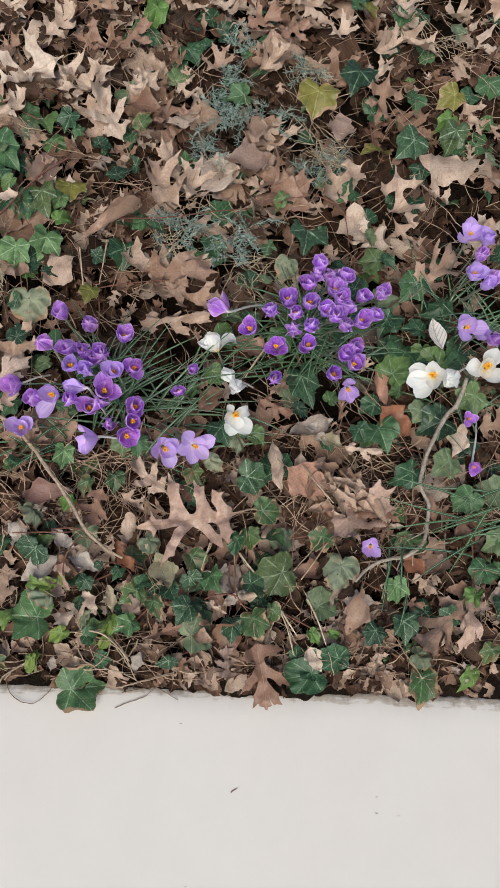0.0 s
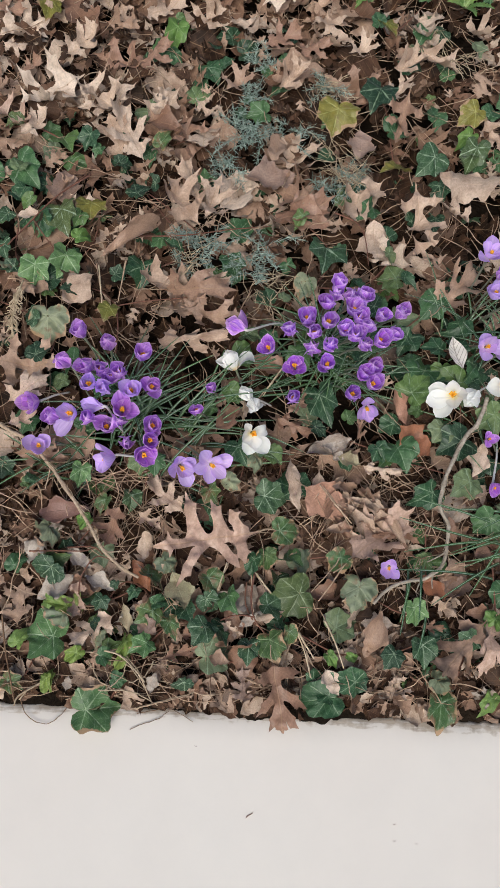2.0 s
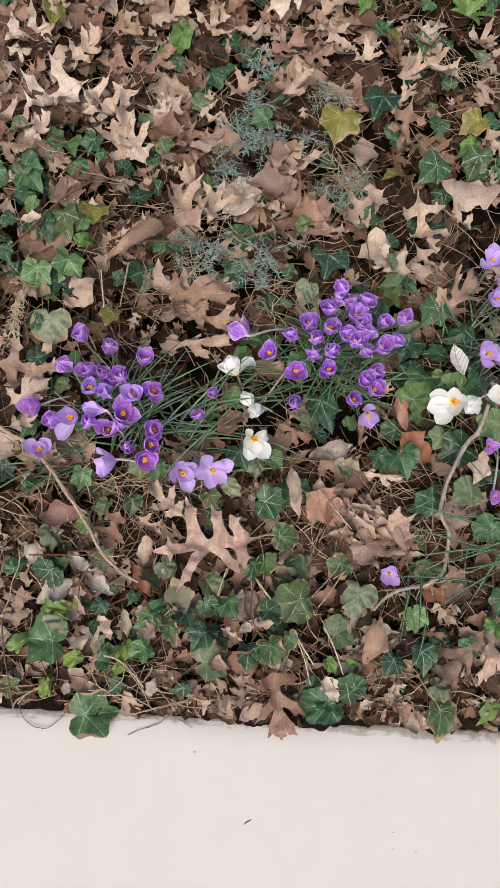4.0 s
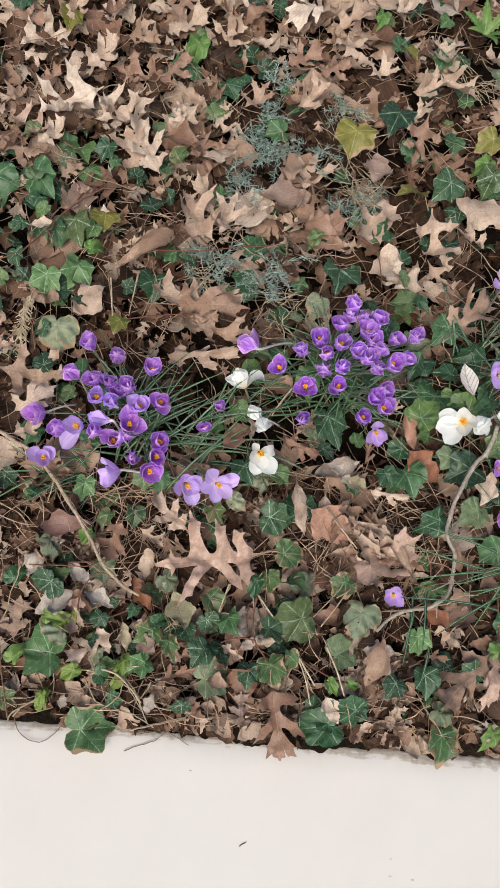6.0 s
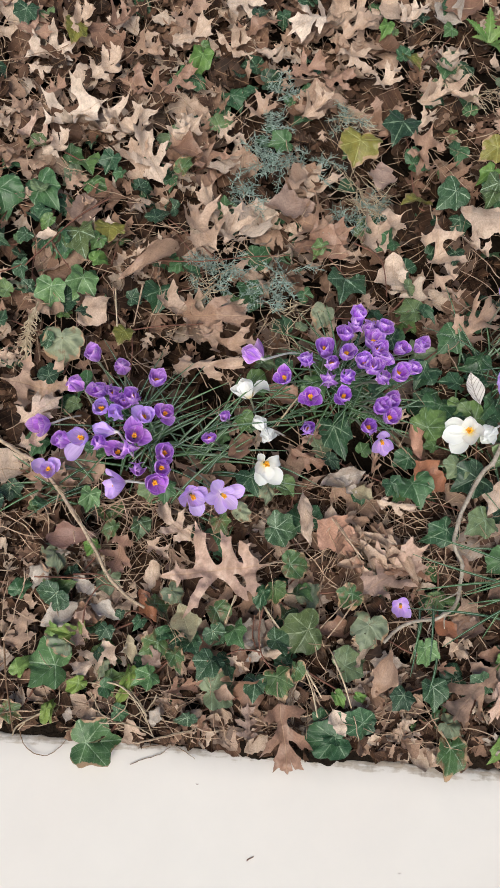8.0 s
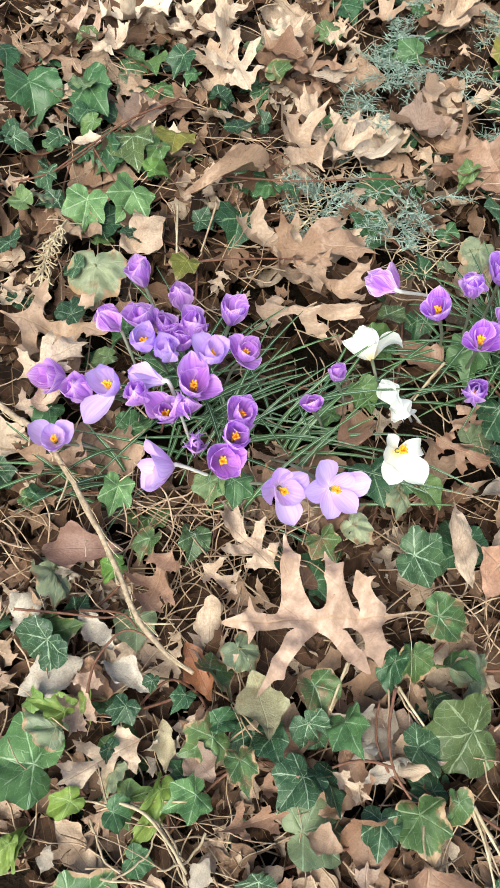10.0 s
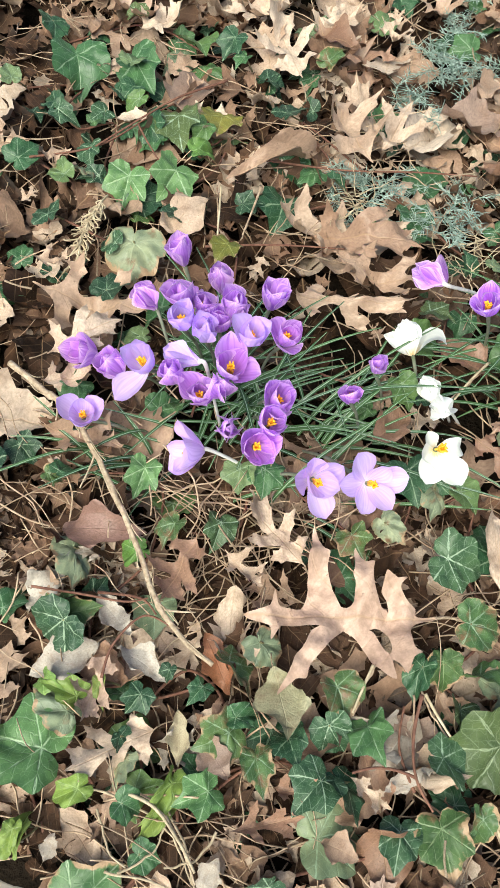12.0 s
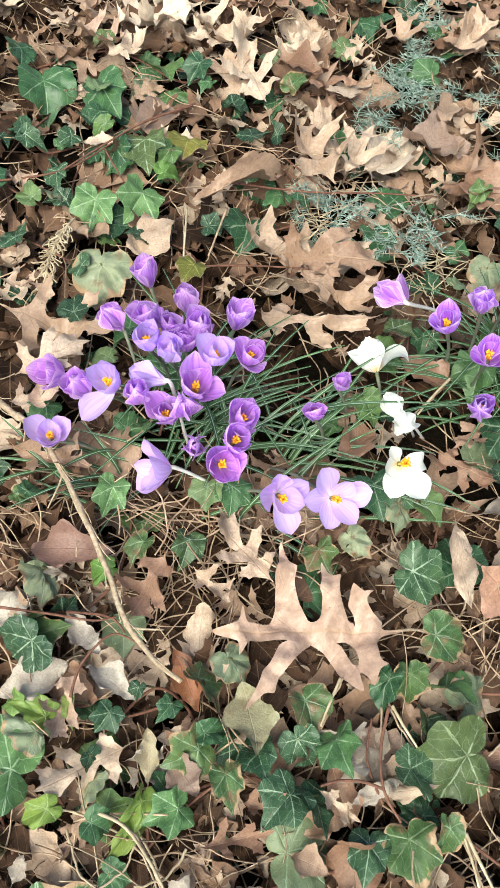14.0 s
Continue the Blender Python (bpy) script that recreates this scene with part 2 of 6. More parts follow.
M_NEEDLE = stem_material("grey_green_needle", (0.09, 0.16, 0.125), (0.5, 0.6, 0.54), 90)


def soil_material():
    mat, n, l, b = material("gap_shaded_soil")
    a, c = grain(n, l, 22.0, 6), grain(n, l, 160.0, 4)
    # dark soil, taken down to near black so its colour deepens the gaps' shade
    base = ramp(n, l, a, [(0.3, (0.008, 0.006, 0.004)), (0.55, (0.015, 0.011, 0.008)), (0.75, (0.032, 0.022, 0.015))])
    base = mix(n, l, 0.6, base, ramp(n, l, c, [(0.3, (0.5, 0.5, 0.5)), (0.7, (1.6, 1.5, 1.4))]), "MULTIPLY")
    l.new(base, b.inputs["Base Color"])
    b.inputs["Roughness"].default_value = 0.95
    b.inputs["Specular IOR Level"].default_value = 0.05
    bump(n, l, calc(n, l, "ADD", a, c), 0.9, 0.006, b)
    return mat


def paint_material():
    mat, n, l, b = material("cream_masonry_paint")
    big, mid, fine = grain(n, l, 2.2, 3), grain(n, l, 14.0, 4), grain(n, l, 260.0, 3)
    base = ramp(n, l, big, [(0.3, (0.715, 0.655, 0.607)), (0.7, (0.73, 0.685, 0.64))])
    base = mix(n, l, 0.35, base, ramp(n, l, mid, [(0.3, (0.93, 0.93, 0.93)), (0.7, (1.04, 1.03, 1.02))]), "MULTIPLY")
    # paint worn off where the masonry is chipped: carried by the faces of the broken edge
    worn = n.new("ShaderNodeAttribute")
    worn.attribute_name = "chipped"
    where = n.new("ShaderNodeTexCoord").outputs["Object"]
    along = n.new("ShaderNodeMapping")
    along.inputs["Scale"].default_value = (26.0, 190.0, 60.0)
    l.new(where, along.inputs["Vector"])
    streak = n.new("ShaderNodeTexNoise")
    streak.inputs["Scale"].default_value, streak.inputs["Detail"].default_value = 1.0, 5.0
    l.new(along.outputs[0], streak.inputs["Vector"])
    flake = calc(n, l, "ADD", calc(n, l, "MULTIPLY", grain(n, l, 70.0, 5), 0.4), calc(n, l, "MULTIPLY", streak.outputs["Fac"], 0.6))
    bare = ramp(n, l, calc(n, l, "ADD", calc(n, l, "MULTIPLY", worn.outputs["Fac"], 0.5), calc(n, l, "MULTIPLY", flake, 0.9)), [(0.86, (0, 0, 0)), (0.96, (1, 1, 1))])
    base = mix(n, l, calc(n, l, "MULTIPLY", bare, 0.85), base, ramp(n, l, streak.outputs["Fac"], [(0.35, (0.2, 0.145, 0.1)), (0.55, (0.42, 0.34, 0.265)), (0.7, (0.58, 0.51, 0.43))]))
    l.new(base, b.inputs["Base Color"])
    b.inputs["Roughness"].default_value = 0.6
    b.inputs["Specular IOR Level"].default_value = 0.2
    bump(n, l, calc(n, l, "ADD", mid, calc(n, l, "MULTIPLY", fine, 0.5)), 0.12, 0.0015, b)
    return mat


def petal_material(name, foot, middle, rim, streak, rough=0.5):
    """Petal coordinates: y runs from the foot to the tip, x across."""
    mat, n, l, b = material(name)
    uv, x, y = uv_xy(n, l)
    r = chance(n, False)
    base = ramp(n, l, y, [(0.0, foot), (0.32, middle), (0.75, tuple(0.85 * m + 0.15 * r for m, r in zip(middle, rim))), (1.0, rim)])
    margin = calc(n, l, "MULTIPLY", calc(n, l, "ABSOLUTE", x), 2.0)
    margin = calc(n, l, "MAXIMUM", calc(n, l, "POWER", margin, 3.4), calc(n, l, "POWER", y, 9.0))
    base = mix(n, l, calc(n, l, "MULTIPLY", margin, 0.9), base, tuple(min(0.95, c * 1.12 + 0.04) for c in rim))
    n_w = n.new("ShaderNodeTexNoise")
    n_w.inputs["Scale"].default_value, n_w.inputs["Detail"].default_value = 1.0, 3.0
    sc = n.new("ShaderNodeMapping")
    sc.inputs["Scale"].default_value = (15.0, 1.1, 1.0)
    l.new(shifted(n, l, uv, r), sc.inputs["Vector"])
    l.new(sc.outputs[0], n_w.inputs["Vector"])
    base = mix(n, l, calc(n, l, "MULTIPLY", ramp(n, l, n_w.outputs["Fac"], [(0.42, (0, 0, 0)), (0.64, (1, 1, 1))]), 0.7), base, streak)
    hs = n.new("ShaderNodeHueSaturation")
    l.new(base, hs.inputs["Color"])
    l.new(calc(n, l, "ADD", 0.49, calc(n, l, "MULTIPLY", r, 0.02)), hs.inputs["Hue"])
    l.new(calc(n, l, "ADD", 0.95, calc(n, l, "MULTIPLY", jump(n, l, r, 7.3), 0.4)), hs.inputs["Value"])
    l.new(hs.outputs[0], b.inputs["Base Color"])
    b.inputs["Roughness"].default_value = rough
    b.inputs["Specular IOR Level"].default_value = 0.3
    b.inputs["Sheen Weight"].default_value = 0.08
    thin = n.new("ShaderNodeBsdfTranslucent")
    l.new(hs.outputs[0], thin.inputs["Color"])
    both = n.new("ShaderNodeMixShader")
    both.inputs["Fac"].default_value = 0.42
    l.new(b.outputs[0], both.inputs[1])
    l.new(thin.outputs[0], both.inputs[2])
    l.new(both.outputs[0], n["Material Output"].inputs["Surface"])
    bump(n, l, n_w.outputs["Fac"], 0.25, 0.0006, b)
    return mat


def striped_material():
    """Bleached leaf with dark veins running out from the midrib."""
    mat, n, l, b = material("bleached_striped_leaf")
    uv, x, y = uv_xy(n, l)
    ax = calc(n, l, "ABSOLUTE", x)
    side = calc(n, l, "FRACT", calc(n, l, "MULTIPLY", calc(n, l, "SUBTRACT", y, calc(n, l, "MULTIPLY", ax, 1.3)), 6.0))
    dark = soft_line(n, l, calc(n, l, "ABSOLUTE", calc(n, l, "SUBTRACT", side, 0.5)), 0.14)
    dark = calc(n, l, "MAXIMUM", dark, soft_line(n, l, ax, 0.03))
    l.new(mix(n, l, calc(n, l, "MULTIPLY", dark, 0.8), (0.62, 0.58, 0.53), (0.14, 0.11, 0.09)), b.inputs["Base Color"])
    b.inputs["Roughness"].default_value = 0.7
    return mat


M_STRIPED = striped_material()
M_SOIL = soil_material()
M_PAINT = paint_material()
M_PURPLE = petal_material("purple_crocus_petal", (0.56, 0.26, 0.72), (0.48, 0.15, 0.79), (0.82, 0.6, 0.95), (0.31, 0.07, 0.54))
M_VIOLET = petal_material("violet_crocus_petal", (0.74, 0.5, 0.82), (0.58, 0.25, 0.8), (0.82, 0.58, 0.92), (0.42, 0.14, 0.64))
M_LILAC = petal_material("lilac_crocus_petal", (0.92, 0.87, 0.8), (0.71, 0.55, 0.88), (0.6, 0.42, 0.84), (0.57, 0.39, 0.77))
M_WHITE = petal_material("white_crocus_petal", (0.88, 0.6, 0.06), (0.9, 0.9, 0.87), (0.92, 0.92, 0.9), (0.84, 0.85, 0.84))


def plain_material(name, low, high, scale=200.0, rough=0.6):
    mat, n, l, b = material(name)
    l.new(ramp(n, l, grain(n, l, scale, 3), [(0.3, low), (0.7, high)]), b.inputs["Base Color"])
    b.inputs["Roughness"].default_value = rough
    return mat


M_STIGMA = plain_material("orange_stigma", (0.92, 0.4, 0.015), (0.96, 0.56, 0.04))
M_ANTHER = plain_material("yellow_anther", (0.78, 0.42, 0.02), (0.88, 0.58, 0.06))
M_TUBE_PALE = plain_material("white_flower_tube", (0.62, 0.58, 0.56), (0.78, 0.75, 0.72), 90)
M_TUBE = plain_material("pale_flower_tube", (0.12, 0.15, 0.08), (0.27, 0.26, 0.22), 90)


def blade_material():
    """Narrow crocus leaf: dark green with a pale stripe down the middle."""
    mat, n, l, b = material("crocus_leaf_blade")
    uv, x, y = uv_xy(n, l)
    r = chance(n, False)
    stripe = calc(n, l, "LESS_THAN", calc(n, l, "ABSOLUTE", x), 0.09)
    base = ramp(n, l, r, [(0.0, (0.028, 0.075, 0.028)), (1.0, (0.075, 0.155, 0.05))])
    base = mix(n, l, calc(n, l, "MULTIPLY", stripe, 0.75), base, (0.45, 0.54, 0.44))
    l.new(base, b.inputs["Base Color"])
    b.inputs["Roughness"].default_value = 0.4
    return mat


M_BLADE = blade_material()


# ---- mesh tools ----
def mesh_of(name, verts, faces, uvs=None, mat=None, smooth=True):
    """A mesh from arrays; uvs: one pair for each vertex."""
    me = bpy.data.meshes.new(name)
    me.from_pydata([tuple(map(float, v)) for v in verts], [], [tuple(map(int, f)) for f in faces])
    if uvs is not None:
        layer = me.uv_layers.new(name="UVMap")
        idx = np.empty(len(me.loops), int)
        me.loops.foreach_get("vertex_index", idx)
        layer.data.foreach_set("uv", np.asarray(uvs, float)[idx].ravel())
    if smooth:
        me.polygons.foreach_set("use_smooth", [True] * len(me.polygons))
    if mat:
        me.materials.append(mat)
    me.update()
    return me


def part(name, me, parent, label="", m=None):
    ob = new(name, me)
    ob.parent = parent
    if m is not None:
        ob.matrix_basis = m
    return tagged(ob, label)


def thing(name, label, category, group="", at=None, kind="", me=None):
    ob = new(name, me)
    if at is not None:
        ob.matrix_basis = at
    return tagged(ob, label, category, group, kind)


def tube(points, radii, sides=6):
    """Vertices and faces of a round stem along a line of points."""
    pts = [Vector(p) for p in points]
    verts, faces = [], []
    for i, p in enumerate(pts):
        way = (pts[min(i + 1, len(pts) - 1)] - pts[max(i - 1, 0)]).normalized()
        side = way.cross(Vector((0.13, 0.21, 1.0))).normalized()
        up = side.cross(way)
        for k in range(sides):
            a = 2 * math.pi * k / sides
            verts.append(p + (side * math.cos(a) + up * math.sin(a)) * radii[i])
    for i in range(len(pts) - 1):
        for k in range(sides):
            a, b = i * sides + k, i * sides + (k + 1) % sides
            faces.append((a, b, b + sides, a + sides))
    faces.append(tuple(range(sides))[::-1])
    faces.append(tuple(range((len(pts) - 1) * sides, len(pts) * sides)))
    return verts, faces


def bent(length, knots, wobble, rng, droop=0.0):
    """A wandering line along +x from the origin."""
    out, y, z = [], 0.0, 0.0
    for k in range(knots + 1):
        f = k / knots
        out.append(Vector((f * length, y, z - droop * length * f * f)))
        y += rng.uniform(-1, 1) * wobble * length / knots
        z += rng.uniform(-0.4, 0.4) * wobble * length / knots
    return out


def curve_through(points, steps=8):
    """A smooth line through a few points (Catmull-Rom)."""
    p = [Vector(points[0])] + [Vector(q) for q in points] + [Vector(points[-1])]
    out = []
    for i in range(1, len(p) - 2):
        for s in range(steps):
            t = s / steps
            out.append(0.5 * (2 * p[i] + (p[i + 1] - p[i - 1]) * t + (2 * p[i - 1] - 5 * p[i] + 4 * p[i + 1] - p[i + 2]) * t * t + (3 * p[i] - p[i - 1] - 3 * p[i + 1] + p[i + 2]) * t ** 3))
    out.append(p[-2])
    return out


def outline_mesh(outline, cuts=1):
    """Fills a flat outline and divides it, so that it can be curled. Returns vertices and triangles as arrays."""
    bm = bmesh.new()
    face = bm.faces.new([bm.verts.new((x, y, 0)) for x, y in outline])
    face.normal_update()
    bmesh.ops.triangulate(bm, faces=[face], ngon_method="BEAUTY")
    for _ in range(cuts):
        bmesh.ops.subdivide_edges(bm, edges=[e for e in bm.edges if e.calc_length() > 0.06], cuts=1, use_grid_fill=True)
        bmesh.ops.triangulate(bm, faces=bm.faces[:])
    bm.verts.index_update()
    v = np.array([tuple(q.co) for q in bm.verts])
    f = np.array([[q.index for q in t.verts] for t in bm.faces])
    bm.free()
    if len(f):
        a, b, c = v[f[:, 0]], v[f[:, 1]], v[f[:, 2]]
        flip = np.cross(b - a, c - a)[:, 2] < 0
        f[flip] = f[flip][:, ::-1]
    return v, f


def curled(v, fold, bend, twist, crumple, rng, scale=3.0):
    """Folds a flat leaf along its midrib, rolls it along its length, twists and crumples it."""
    x, y = v[:, 0].copy(), v[:, 1].copy()
    z = fold * np.abs(x) ** 1.3 + 0.0 * x
    off = Vector((rng.uniform(0, 90), rng.uniform(0, 90), rng.uniform(0, 90)))
    z = z + crumple * np.array([noise.noise(Vector((a * scale, b * scale, 0)) + off) + 0.5 * noise.noise(Vector((a * scale * 2.7, b * scale * 2.7, 5)) + off) for a, b in zip(x, y)])
    ang = twist * (y - 0.5)
    x, z = x * np.cos(ang) - z * np.sin(ang), x * np.sin(ang) + z * np.cos(ang)
    if abs(bend) > 1e-3:
        a = bend * (y - 0.5)
        y = 0.5 + np.sin(a) / bend - z * np.sin(a) * 0.6
        z = (1 - np.cos(a)) / bend + z * np.cos(a)
    return np.stack([x, y, z], 1)


def lobed_outline(rng, right, left, stem=0.05, flare=0.08):
    """A leaf with narrow pointed lobes and round bays between them, 1 long, its stalk at the origin.
    right, left: for each lobe where it leaves the midrib, its angle to it in degrees, its length."""
    sides = []
    for sign, lobes in ((1, right), (-1, left)):
        side = [(0.006, -0.01), (0.012, 0.03), (0.022, 0.09)]
        for k, (yb, angle, ln) in enumerate(lobes):
            a = radians(angle)
            d, q = (math.sin(a), math.cos(a)), (math.cos(a), -math.sin(a))
            w = stem * rng.uniform(0.85, 1.15)
            fl = flare * rng.uniform(0.75, 1.25)
            start = (stem * 0.85, yb - w * 1.15)
            side.append(start)
            low = [(0.3, w * 0.86), (0.55, w * 0.72), (0.66, w * 0.85), (0.74, fl), (0.8, fl * 0.42), (1.05, 0.0)]
            for s, t in low:
                side.append((d[0] * ln * s + q[0] * t, yb + d[1] * ln * s + q[1] * t))
            up = [(0.84, -fl * 0.34), (0.72, -fl * rng.uniform(0.45, 1.0)), (0.63, -w * 0.82), (0.5, -w * 0.7), (0.28, -w * 0.9)]
            for s, t in up:
                side.append((d[0] * ln * s + q[0] * t, yb + d[1] * ln * s + q[1] * t))
            side.append((stem * 0.8, yb + w * 1.5))
        top = max(lobes[-1][0] + stem * 2, 0.82)
        side += [(stem * 0.75, top), (stem * 1.0, top + 0.03), (stem * 1.9, top + 0.07), (stem * 0.8, top + 0.08)]
        sides.append([(sign * max(x, 0.006), y) for x, y in side])
    return sides[0] + [(0.0, 1.04)] + sides[1][::-1]


def rounded(outline, steps=3):
    """The same outline with its bays and flanks drawn as curves."""
    n, out = len(outline), []
    p = [Vector((x, y, 0)) for x, y in outline]
    for i in range(n):
        a, b, c, d = p[i - 1], p[i], p[(i + 1) % n], p[(i + 2) % n]
        for s in range(steps):
            t = s / steps
            h1, h2, h3 = 3 * t * t - 2 * t ** 3, t ** 3 - 2 * t * t + t, t ** 3 - t * t
            q = b + (c - b) * h1 + (c - a) * 0.42 * h2 + (d - b) * 0.42 * h3
            out.append((q.x, q.y))
    return out


def oak_outline(rng, lobes=3, slim=1.0):
    sides = []
    for _ in (0, 1):
        row = []
        for k in range(lobes):
            f = (k + 0.5) / lobes
            row.append((0.13 + 0.6 * f + rng.uniform(-0.03, 0.03), 84 - 40 * f + rng.uniform(-10, 10), (0.22 + 0.27 * math.sin(math.pi * (0.2 + 0.62 * f))) * slim * rng.uniform(0.85, 1.15)))
        sides.append(row)
    return lobed_outline(rng, *sides, 0.1 * rng.uniform(0.85, 1.2), 0.115 * rng.uniform(0.8, 1.2))


def spiky_outline(rng, slim=1.0):
    """A leaf with three tapering, bristle-pointed lobes a side and rounded bays, 1 long."""
    sides = []
    for sign in (1, -1):
        side = [(0.008, -0.01), (0.014, 0.05)]
        for k in range(3):
            yb = (0.2, 0.44, 0.68)[k] + rng.uniform(-0.03, 0.03)
            a = radians((82, 64, 44)[k] + rng.uniform(-9, 9))
            ln = (0.3, 0.42, 0.33)[k] * slim * rng.uniform(0.85, 1.15)
            dx, dy = math.sin(a), math.cos(a)
            bay = rng.uniform(0.06, 0.1)
            side.append((bay, yb - 0.085))
            for s, t in ((0.45, 0.075), (0.68, 0.085), (0.72, 0.05), (1.06, 0.0), (0.8, -0.04), (0.74, -0.085), (0.5, -0.06)):
                side.append((dx * ln * s + dy * t, yb + dy * ln * s - dx * t))
            side.append((bay * 0.95, yb + 0.1))
        side += [(0.1, 0.9), (0.035, 0.93)]
        sides.append([(sign * max(x, 0.006), y) for x, y in side])
    return sides[0] + [(0.0, 1.06)] + sides[1][::-1]


def simple_outline(wide=0.3, point=0.5, waves=0.0):
    """An unlobed leaf, 1 long."""
    def rim(phase):
        out = []
        for k in range(1, 18):
            f = k / 18
            w = wide * math.sin(math.pi * f ** (0.75 + point * 0.4)) ** (0.7 + point * 0.5)
            out.append((w * (1 + waves * math.sin(11 * f + phase) + 0.5 * waves * math.sin(29 * f + 2 * phase)), f))
        return out

    right, left = rim(point * 9), rim(point * 17 + 2)
    stalk = [(0.006, -0.01)]
    return stalk + right + [(0.0, 1.02)] + [(-x, y) for x, y in reversed(left)] + [(-x, y) for x, y in reversed(stalk)]


def oak_leaf_mesh(name, mat, seed, kind="oak", fold=0.25, bend=0.6, twist=0.3, crumple=0.06, lobes=3, slim=1.0, smooth=False):
    rng = random.Random(seed)
    out = (spiky_outline(rng, slim) if seed % 2 else oak_outline(rng, 2, slim * 0.95)) if kind == "oak" else simple_outline(0.34 * slim, rng.uniform(0.2, 0.7), 0.2)
    v, f = outline_mesh(rounded(out, 2) if kind == "oak" and smooth else out)
    uv = np.stack([v[:, 0] + 0.5, v[:, 1]], 1)
    v = curled(v, fold, bend, twist, crumple, rng)
    v[:, 1] -= 0.45
    v[:, 2] -= np.percentile(v[:, 2], 15)
    return mesh_of(name, v, f, uv, mat), (v, f, uv)


def ivy_arrays(seed, deep=0.5, slim=1.0, cup=0.12, crumple=0.035, bend=0.3):
    """A five-lobed ivy leaf about its stalk at the origin; from there to the tip it is 0.72 long."""
    rng = random.Random(seed)
    keys = [(0, 1.0), (24, 0.60 + 0.22 * (1 - deep)), (50, 0.84), (77, 0.52 + 0.2 * (1 - deep)), (108, 0.66), (140, 0.52), (166, 0.36), (180, 0.16)]
    ring, rings = 44, (0.3, 0.6, 0.85, 1.0)
    verts, uv = [(0.0, 0.0, 0.0)], [(0.5, 0.0)]
    wob = [rng.uniform(0.92, 1.08) for _ in range(16)]
    for fr in rings:
        for k in range(ring):
            a = 360 * k / ring - 180
            aa = abs(a)
            for (a0, r0), (a1, r1) in zip(keys, keys[1:]):
                if a0 <= aa <= a1:
                    t = (aa - a0) / (a1 - a0)
                    sharp = 0.75 if r0 > r1 else 1.35
                    t = t ** sharp
                    rad = r0 + (r1 - r0) * (t * 0.55 + 0.45 * (3 * t * t - 2 * t ** 3))
            rad *= wob[int(aa // 24) + (8 if a > 0 else 0)] if aa > 12 else 1.0
            rad *= 1 + 0.05 * noise.noise(Vector((math.sin(radians(a)) * 3.1, math.cos(radians(a)) * 3.1, seed)))
            rad *= fr * 0.72
            x, y = math.sin(radians(a)) * rad * slim, math.cos(radians(a)) * rad
            verts.append((x, y, 0.0))
            uv.append((x / 0.72 + 0.5, y / 0.72))
    faces = [(0, 1 + (k + 1) % ring, 1 + k) for k in range(ring)]
    for q in range(len(rings) - 1):
        a0, b0 = 1 + q * ring, 1 + (q + 1) * ring
        for k in range(ring):
            k2 = (k + 1) % ring
            faces.append((a0 + k, a0 + k2, b0 + k2))
            faces.append((a0 + k, b0 + k2, b0 + k))
    faces = [fc[::-1] for fc in faces]
    v = np.array(verts)
    rad = np.hypot(v[:, 0], v[:, 1])
    off = Vector((rng.uniform(0, 90), rng.uniform(0, 90), 0))
    z = cup * np.abs(v[:, 0]) - bend * v[:, 1] ** 2 * 0.8 - 0.1 * rad ** 2
    th = np.degrees(np.arctan2(np.abs(v[:, 0]), v[:, 1]))
    for a in (25, 78):
        z = z + 0.06 * rad * np.exp(-((th - a) / 16) ** 2)
    z = z + crumple * np.array([noise.noise(Vector((p[0] * 5, p[1] * 5, 0)) + off) for p in v])
    v[:, 2] = z
    v[:, 1] -= 0.2
    f = np.array(faces)
    a, b, c = v[f[:, 0]], v[f[:, 1]], v[f[:, 2]]
    flip = np.cross(b - a, c - a)[:, 2] < 0
    f[flip] = f[flip][:, ::-1]
    return v, f, np.array(uv)


IVY_RIM = np.repeat((0.0, 0.3, 0.6, 0.85, 1.0), (1, 44, 44, 44, 44))


def scatter(name, variants, placements, mat):
    """One mesh of many leaves: placements are (variant, x, y, z, yaw, tilt, tilt way, size)."""
    vs, fs, us, n = [], [], [], 0
    for which, x, y, z, yaw, tilt, way, size in placements:
        v, f, uv = variants[which]
        m = np.array(Matrix.Rotation(way, 3, "Z") @ Matrix.Rotation(tilt, 3, "X") @ Matrix.Rotation(yaw - way, 3, "Z"))
        vs.append(v @ m.T * size + (x, y, z))
        fs.append(f + n)
        us.append(uv)
        n += len(v)
    return mesh_of(name, np.concatenate(vs), np.concatenate(fs), np.concatenate(us), mat)


# ---- the ground and the painted wall top ----
def rise(x, y):
    """The uneven surface of the bed."""
    return 0.009 * noise.noise(Vector((x * 4.1, y * 4.1, 3.0))) + 0.004 * noise.noise(Vector((x * 13, y * 13, 8.0)))


EDGE = 0.0160  # where the wall's back edge crosses x = 0


def edge_y(x):
    return EDGE - 0.027 * x


